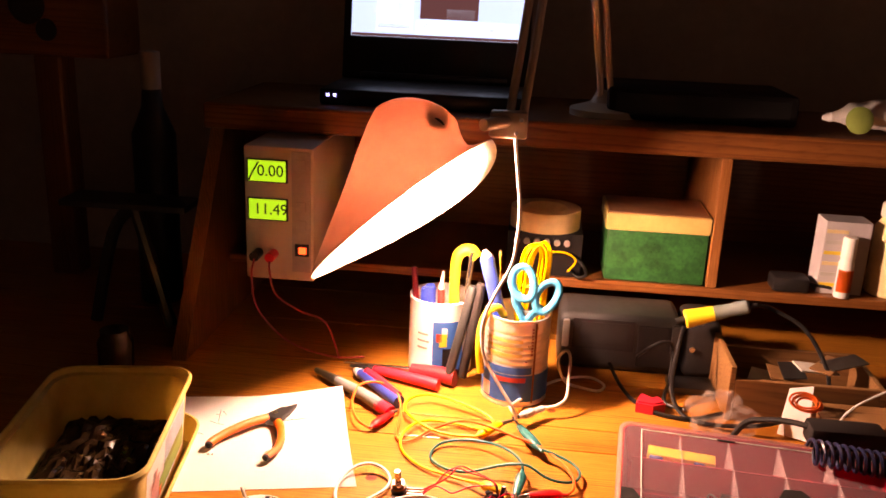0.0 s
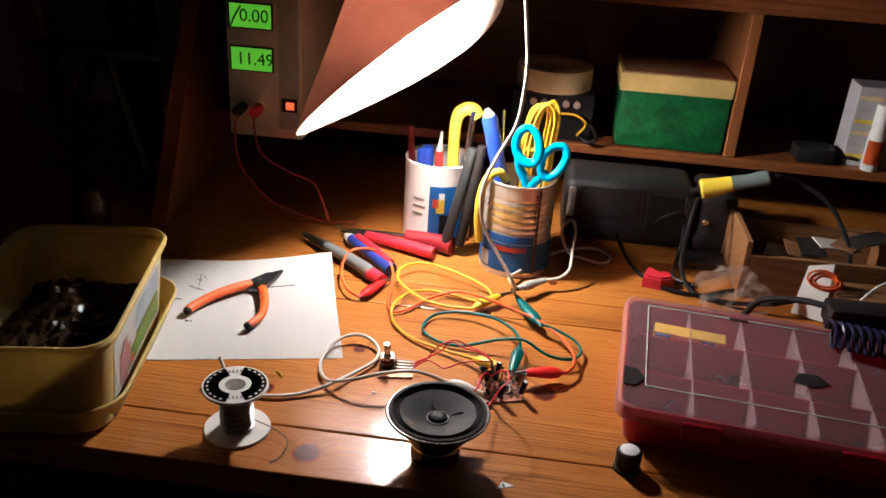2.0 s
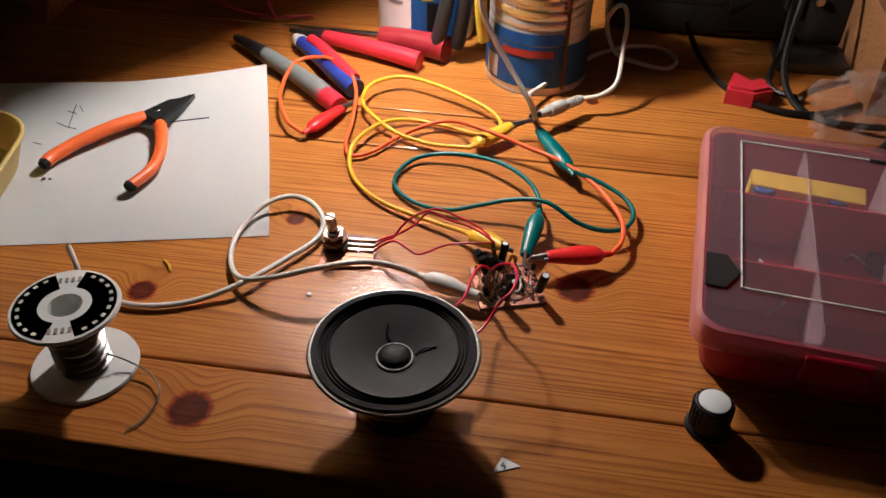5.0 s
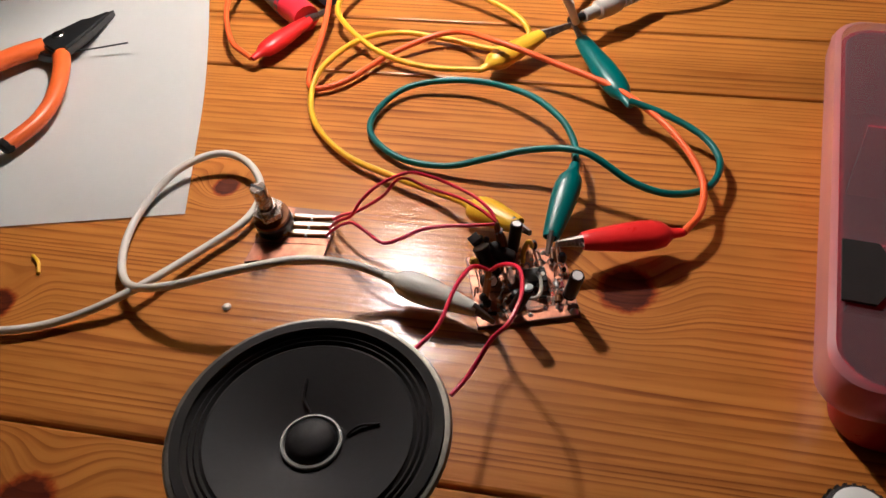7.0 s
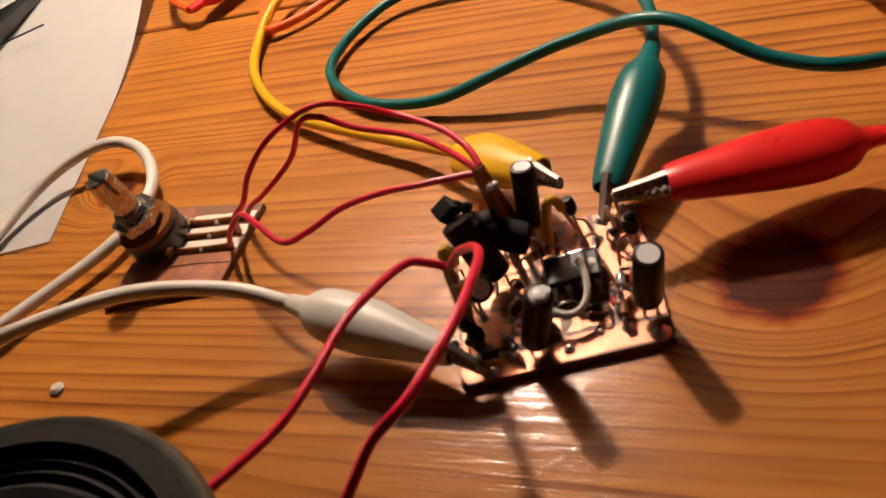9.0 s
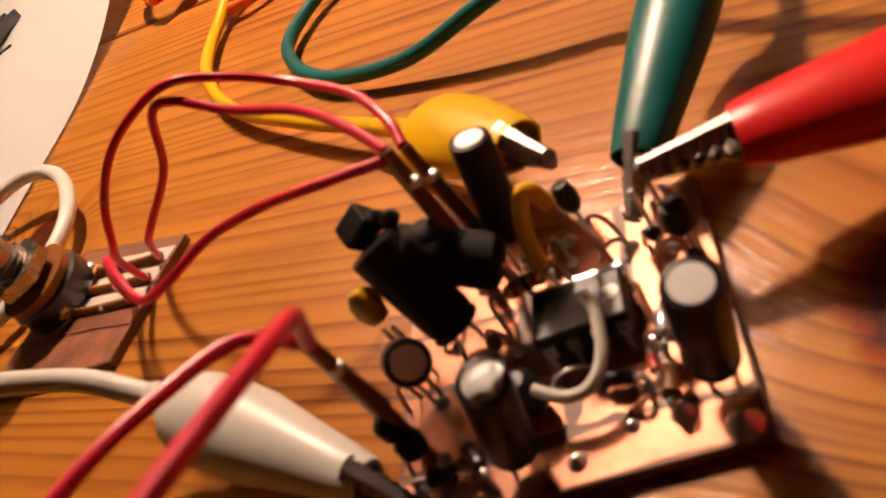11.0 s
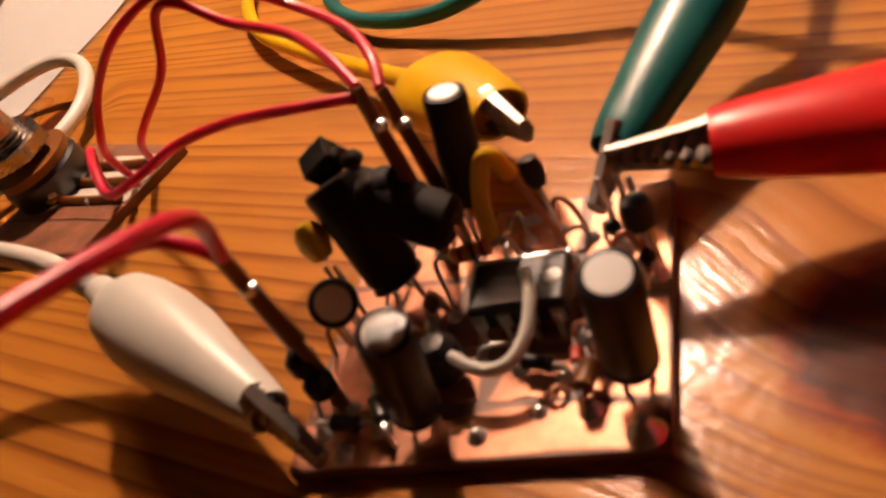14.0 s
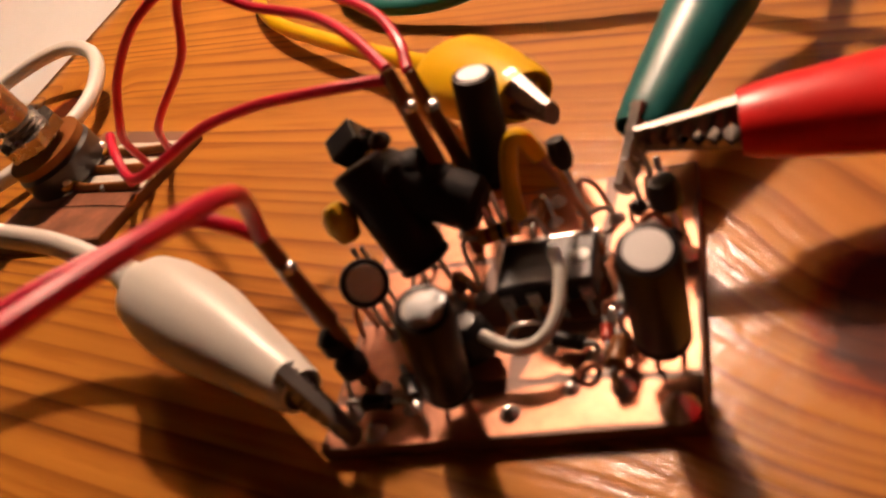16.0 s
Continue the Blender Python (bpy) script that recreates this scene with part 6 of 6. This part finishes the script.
part("bottle_body", lathe([(0, 0), (0.0088, 0), (0.0092, 0.001), (0.0092, 0.043), (0.0075, 0.048), (0.0072, 0.050), (0, 0.050)], None, 28), LABEL_WHITE, bottle)
part("bottle_cap", lathe([(0, 0.050), (0.0085, 0.050), (0.0085, 0.074), (0.0075, 0.076), (0, 0.076)], None, 28), SPOOL_WHITE, bottle)
part("bottle_label", wrap(0.0095, 200, 340, 0.008, 0.036), ORANGE_PVC, bottle)
jar = thing("brown_jar", (0.4650, 0.452, 0.086), "tan jar standing on the shelf", "jar")
part("jar_body", lathe([(0, 0), (0.026, 0), (0.028, 0.002), (0.028, 0.085), (0.022, 0.094), (0.022, 0.098), (0, 0.098)], None, 36), TAPE, jar)
part("jar_lid", lathe([(0, 0.098), (0.024, 0.098), (0.024, 0.112), (0.022, 0.114), (0, 0.114)], None, 36), CARD, jar)
lump = thing("black_adapter", (0.345, 0.435, 0.086), "small black adapter with a cable on the shelf", "adapter")
part("adapter_case", box((0.318, 0.423, 0.0862), (0.362, 0.455, 0.105), 0.004), BLACK_PLASTIC, lump, world=True)
part("cable", tube([(0.36, 0.44, 0.095), (0.385, 0.430, 0.095), (0.395, 0.45, 0.089), (0.41, 0.52, 0.089)], 0.0022, 6, 8), WIRE_BLACK, lump, world=True)

# ---- on top of the hutch ----
book = thing("laptop", (-0.13, 0.54, 0.281), "small dark laptop with its screen lit", "laptop")
part("base", box((-0.262, 0.455, 0.2812), (-0.002, 0.60, 0.302), 0.004), BLACK_PLASTIC, book, world=True)
LT = Matrix.Translation((0, 0.585, 0.300)) @ Matrix.Rotation(radians(-8), 4, "X") @ Matrix.Translation((0, -0.585, -0.300))
scr = part("screen_frame", box((-0.262, 0.583, 0.300), (-0.002, 0.594, 0.520), 0.004, m=LT), BLACK_PLASTIC, book, world=True)
part("screen", box((-0.250, 0.5815, 0.3600), (-0.0135, 0.5835, 0.505), m=LT), SCREEN_GLOW, scr, "lit screen", world=True, smooth=False)
for lo, hi, mt in (((-0.215, 0.368), (-0.165, 0.500), SCREEN_PALE), ((-0.160, 0.366), (-0.020, 0.384), SCREEN_PALE), ((-0.155, 0.386), (-0.075, 0.495), SCREEN_DARK), ((-0.213, 0.372), (-0.168, 0.380), SCREEN_GREY), ((-0.186, 0.392), (-0.172, 0.408), SCREEN_GREY), ((-0.118, 0.3865), (-0.080, 0.400), SCREEN_GREY), ((-0.249, 0.3602), (-0.0145, 0.3640), SCREEN_DARK), ((-0.150, 0.374), (-0.144, 0.380), SCREEN_GREY), ((-0.060, 0.373), (-0.050, 0.380), SCREEN_GREY)):
    part("window", box((lo[0], 0.5806, lo[1]), (hi[0], 0.5814, hi[1]), m=LT), mt, scr, world=True, smooth=False)
part("hinge_bar", box((-0.235, 0.578, 0.302), (-0.03, 0.586, 0.312), 0.003), STEEL_DARK, book, "hinge bar", world=True)
for x in (-0.252, -0.243):
    part("status_light", box((x, 0.4535, 0.292), (x + 0.0035, 0.4555, 0.2955)), LED_BLUE, book, "small lit status light", world=True, smooth=False)
pk = thing("snack_packet", (0.42, 0.47, 0.281), "white foil packet with green patches on the shelf top", "packet")
bm = bmesh.new()
rows = []
for i in range(25):
    f = i / 24
    c = Vector((0.352 + 0.19 * f, 0.45 + 0.03 * f, 0.2995 + 0.006 * math.sin(f * 5)))
    w = 0.003 + 0.022 * math.sin(min(1, f * 2.2) * math.pi / 2) + 0.002 * math.sin(i * 1.9)
    rows.append([bm.verts.new(c + Vector((0, 0.9 * w * math.cos(a) * 1.5, (w * 0.75) * math.sin(a) + 0.0015 * math.sin(3 * a + i)))) for a in [2 * math.pi * k / 16 for k in range(16)]])
for a, b in zip(rows, rows[1:]):
    for k in range(16):
        bm.faces.new((a[k], a[(k + 1) % 16], b[(k + 1) % 16], b[k]))
bm.faces.new(rows[0])
bm.faces.new(list(reversed(rows[-1])))
bmesh.ops.recalc_face_normals(bm, faces=bm.faces)
part("packet_foil", bm, LABEL_WHITE, pk, "crinkled white foil", world=True)
for x, r in ((0.385, 0.016), (0.440, 0.014)):
    part("green_patch", lathe([(r, 0), (r * 0.8, 0.0015), (0, 0.0022)], Matrix.Translation((x, 0.4225 if x < 0.4 else 0.4195, 0.302)) @ Matrix.Rotation(radians(78), 4, "X"), 20), LABEL_GREEN, pk, world=True)
dk = thing("dark_equipment", (0.2, 0.53, 0.281), "row of dark equipment on the shelf top", "equipment")
part("equipment_case", box((0.10, 0.47, 0.2812), (0.33, 0.60, 0.320), 0.006), BLACK_MATT, dk, world=True)
part("equipment_front", box((0.11, 0.4685, 0.288), (0.32, 0.4705, 0.314), 0.0008), BLACK_PLASTIC, dk, world=True, smooth=False)
cab = thing("wooden_cabinet", (-0.63, 0.56, 0), "dim wooden panel with round dark openings, on a post", "cabinet")
part("cabinet_front", box((-0.735, 0.50, 0.318), (-0.560, 0.60, 0.60), 0.004), HUTCH_WOOD, cab, world=True, smooth=False)
for x, z, r in ((-0.670, 0.385, 0.026), (-0.645, 0.353, 0.015), (-0.685, 0.425, 0.026)):
    part("opening", lathe([(0, 0), (r * 0.9, 0), (r, 0.002), (r, 0.006), (0, 0.006)], Matrix.Translation((x, 0.4975, z)) @ Matrix.Rotation(radians(-90), 4, "X"), 24), BLACK_MATT, cab, "dark round opening", world=True)
part("post", box((-0.680, 0.52, 0.0), (-0.640, 0.56, 0.318), 0.004), UPRIGHT_WOOD, cab, world=True, smooth=False)
vial = thing("spray_bottle", (-0.485, 0.46, 0), "pale bottle beside the hutch", "bottle")
part("bottle_body", lathe([(0, 0), (0.026, 0), (0.028, 0.003), (0.028, 0.23), (0.014, 0.265), (0.012, 0.29), (0, 0.29)], None, 32), BLACK_PLASTIC, vial)
part("bottle_cap", lathe([(0, 0.288), (0.013, 0.288), (0.013, 0.335), (0, 0.338)], None, 24), CASE_GREY, vial)
frame_l = thing("folded_stand", (-0.48, 0.33, 0), "dark folded stand beside the tub", "stand")
part("stand_bar", tube([(-0.53, 0.36, 0.003), (-0.50, 0.36, 0.12), (-0.47, 0.36, 0.16)], 0.008, 4, 8), STEEL_DARK, frame_l, world=True)
part("stand_bar", tube([(-0.43, 0.36, 0.003), (-0.46, 0.36, 0.12), (-0.47, 0.36, 0.16)], 0.008, 4, 8), STEEL_DARK, frame_l, world=True)
part("stand_shelf", box((-0.56, 0.345, 0.155), (-0.40, 0.40, 0.163), 0.001), STEEL_DARK, frame_l, world=True, smooth=False)
glassy = thing("glass_jar", (-0.445, 0.24, 0), "small dark glass jar catching the light", "jar")
part("jar_body", lathe([(0, 0), (0.018, 0), (0.02, 0.002), (0.02, 0.03), (0.016, 0.038), (0.016, 0.044), (0, 0.044)], None, 28), BAG_DARK, glassy)

# ---- right of the can: radio, soldering iron, crate, cables ----
radio = thing("radio", (0.15, 0.38, 0), "black portable radio pushed under the shelf", "radio")
part("radio_case", box((0.058, 0.335, 0.0), (0.200, 0.412, 0.0715), 0.010, segments=3), RADIO_GREY, radio, world=True)
part("radio_window", box((0.083, 0.3338, 0.034), (0.140, 0.3355, 0.062), 0.0005), BLACK_MATT, radio, "dark window", world=True, smooth=False)
part("radio_grille", box((0.150, 0.3335, 0.010), (0.192, 0.3355, 0.062), 0.001), BLACK_MATT, radio, world=True, smooth=False)
part("window_frame", box((0.074, 0.3342, 0.028), (0.146, 0.3352, 0.066), 0.0006), BLACK_PLASTIC, radio, world=True, smooth=False)
part("side_clip", box((0.062, 0.329, 0.030), (0.070, 0.336, 0.064), 0.002), PLUG_GREY, radio, "grey clip on the radio corner", world=True)
part("side_clip", box((0.188, 0.329, 0.030), (0.197, 0.336, 0.066), 0.002), RADIO_GREY, radio, world=True)
cambag = thing("black_case", (0.225, 0.36, 0), "black soft case with a metal buckle", "case")
part("case_body", box((0.203, 0.330, 0.0), (0.246, 0.408, 0.0715), 0.012, segments=3), BLACK_MATT, cambag, world=True)
part("buckle", rod((0.212, 0.331, 0.040), (0.212, 0.326, 0.040), 0.0035), STEEL, cambag, world=True)
stand = thing("iron_stand", (0.22, 0.31, 0), "small wire stand holding the soldering iron", "stand")
part("stand_foot", box((0.185, 0.290, 0.0), (0.235, 0.325, 0.008), 0.001), STEEL_DARK, stand, world=True, smooth=False)
iron = thing("soldering_iron", (0.20, 0.31, 0.085), "soldering iron with a yellow and grey-green handle, in its stand", "soldering iron")
way = Vector((0.068, 0.0, 0.021)).normalized()
a = Vector((0.196, 0.31, 0.0835))
part("yellow_grip", lathe([(0, 0), (0.0095, 0), (0.0108, 0.002), (0.0098, 0.012), (0.0088, 0.026), (0.0085, 0.032), (0, 0.032)], axis(a, a + way), 28), GRIP_YELLOW, iron, "yellow foam grip", world=True)
part("handle", lathe([(0, 0.031), (0.0080, 0.031), (0.0083, 0.036), (0.0072, 0.054), (0.0082, 0.056), (0.0082, 0.068), (0.006, 0.071), (0, 0.071)], axis(a, a + way), 28), GREY_GREEN, iron, "grey-green handle", world=True)
part("strain_relief", rod(a + way * 0.070, a + way * 0.080, 0.0035, r2=0.0025), BLACK_PLASTIC, iron, world=True)
part("barrel", rod(a, a - way * 0.010, 0.0035), STEEL_DARK, iron, world=True)
part("cord", tube([tuple(a + way * 0.079), (0.292, 0.318, 0.100), (0.325, 0.300, 0.085), (0.345, 0.270, 0.050), (0.335, 0.240, 0.030), (0.300, 0.215, 0.020), (0.262, 0.205, 0.012), (0.215, 0.215, 0.004), (0.190, 0.235, 0.004), (0.182, 0.262, 0.020), (0.188, 0.285, 0.060), (0.194, 0.300, 0.078)], 0.0024, 8, 8), WIRE_BLACK, iron, "black cord", world=True)
for k, pts in enumerate((
    [(0.118, 0.315, 0.020), (0.128, 0.290, 0.008), (0.142, 0.258, 0.003), (0.165, 0.232, 0.003), (0.200, 0.226, 0.003), (0.235, 0.245, 0.003)],
    [(0.150, 0.320, 0.030), (0.160, 0.300, 0.050), (0.175, 0.300, 0.058), (0.186, 0.305, 0.05), (0.184, 0.29, 0.02), (0.176, 0.262, 0.003), (0.196, 0.245, 0.003)],
)):
    th = thing("black_cable", (*pts[-1][:2], 0), "black cable curling on the desk", "cable", "black cables")
    part("cable", tube(pts, 0.0022, 8, 8), WIRE_BLACK, th, world=True)
redt = thing("red_clamp", (0.158, 0.246, 0), "small red plastic clamp on the desk", "clamp")
part("clamp_body", outline([(0.142, 0.236), (0.160, 0.232), (0.174, 0.240), (0.168, 0.256), (0.160, 0.250), (0.150, 0.262), (0.146, 0.250)], 0.0, 0.013, bevel=0.002), TOOL_RED, redt, world=True)
crate = thing("wooden_tray", (0.30, 0.28, 0), "open wooden tray holding papers and oddments", "tray")
for lo, hi in (((0.2420, 0.2360, 0.0), (0.3900, 0.2420, 0.048)), ((0.2420, 0.3290, 0.0), (0.3900, 0.3350, 0.048)), ((0.2360, 0.2360, 0.0), (0.2420, 0.3350, 0.062)), ((0.3900, 0.2360, 0.0), (0.3960, 0.3350, 0.048))):
    part("tray_side", box(lo, hi, 0.0008), CRATE_WOOD, crate, world=True, smooth=False)
part("tray_floor", box((0.2422, 0.2422, 0.001), (0.3898, 0.3288, 0.005)), CRATE_WOOD, crate, world=True, smooth=False)
rng = random.Random(5)
for k in range(6):
    th = thing("card_offcut", (0.28 + 0.018 * k, 0.285, 0.02), "pale card offcut lying in the wooden tray", "card offcut", "offcuts in the tray", turn=(rng.uniform(-8, 8), rng.uniform(-8, 8), rng.uniform(0, 90)))
    part("card", box((-0.022, -0.012, 0), (0.022, 0.012, 0.0015), m=Matrix.Translation((0, 0, 0.012 + 0.005 * k))), (CARD, CRATE_WOOD, STEEL_DARK)[k % 3], th, smooth=False)
wbox = thing("white_carton", (0.36, 0.19, 0), "torn white card box behind the organiser", "carton")
part("carton_flap", outline([(0, 0), (0.030, 0.0), (0.026, 0.058), (0.004, 0.050)], 0, 0.0012, m=pose(0.285, 0.212, 0.002, 80, 0, -25)), LABEL_WHITE, wbox, smooth=False, world=True)
part("carton_body", box((0.318, 0.178, 0.0), (0.40, 0.228, 0.034), 0.001), CRATE_WOOD, wbox, world=True, smooth=False)
orange_coil = thing("orange_wire_coil", (0.345, 0.21, 0.05), "small coil of orange wire on the white box", "wire coil")
rng = random.Random(12)
loops = []
for k in range(44):
    r = 0.0105 + 0.0022 * math.sin(k * 0.33) + rng.uniform(-0.0006, 0.0006)
    loops.append((0.302 + r * 1.25 * math.cos(k * 0.8) + 0.0001 * k, 0.1985 + 0.5 * r * math.sin(k * 0.8), 0.0475 - 0.0001 * k + 0.62 * r * math.sin(k * 0.8 + 0.5) - 0.35 * r * math.cos(k * 0.8)))
part("coil", tube(loops, 0.0011, 4, 7), WIRE_ORANGE, orange_coil, world=True)
navy = thing("navy_wire_coil", (0.335, 0.085, 0.039), "tight coil of dark blue wire lying on the organiser", "wire coil")
part("coil", tube([(0.276 + 0.0008 * k, 0.086 - 0.0002 * k + 0.0105 * math.cos(k * 0.8), 0.0520 + 0.0105 * math.sin(k * 0.8)) for k in range(100)], 0.0017, 2, 6), NAVY_WIRE, navy, world=True)
blk = thing("black_box", (0.36, 0.13, 0.0392), "black plastic box lying on the organiser", "box")
part("box_body", box((0.284, 0.112, 0.0398), (0.352, 0.140, 0.060), 0.004), BLACK_MATT, blk, world=True)
part("lead", tube([(0.286, 0.128, 0.055), (0.272, 0.140, 0.052), (0.255, 0.152, 0.046), (0.238, 0.162, 0.036), (0.228, 0.172, 0.010)], 0.003, 6, 8), BLACK_MATT, blk, world=True)
ww = thing("white_wire", (0.37, 0.2, 0.04), "thin white wire arching over the oddments", "wire")
part("wire", tube([(0.318, 0.170, 0.012), (0.335, 0.178, 0.045), (0.360, 0.186, 0.062), (0.40, 0.20, 0.072), (0.42, 0.24, 0.02)], 0.0012, 8, 8), WIRE_WHITE, ww, world=True)
bagt = thing("clear_bag", (0.225, 0.215, 0), "crumpled clear plastic bag on the desk", "plastic bag")
bm = bmesh.new()
bmesh.ops.create_icosphere(bm, subdivisions=4, radius=1.0)
for v in bm.verts:
    d = v.co.normalized()
    k = 1 + 0.42 * noise.noise(d * 2.3 + Vector((4, 1, 0))) + 0.15 * noise.noise(d * 6)
    v.co = Vector((0.228 + 0.034 * d.x * k, 0.212 + 0.020 * d.y * k, max(0.0006, 0.014 + 0.026 * d.z * k * (1.1 - 0.3 * d.x))))
part("bag_film", bm, FILM_CLEAR, bagt, world=True, smooth=False)
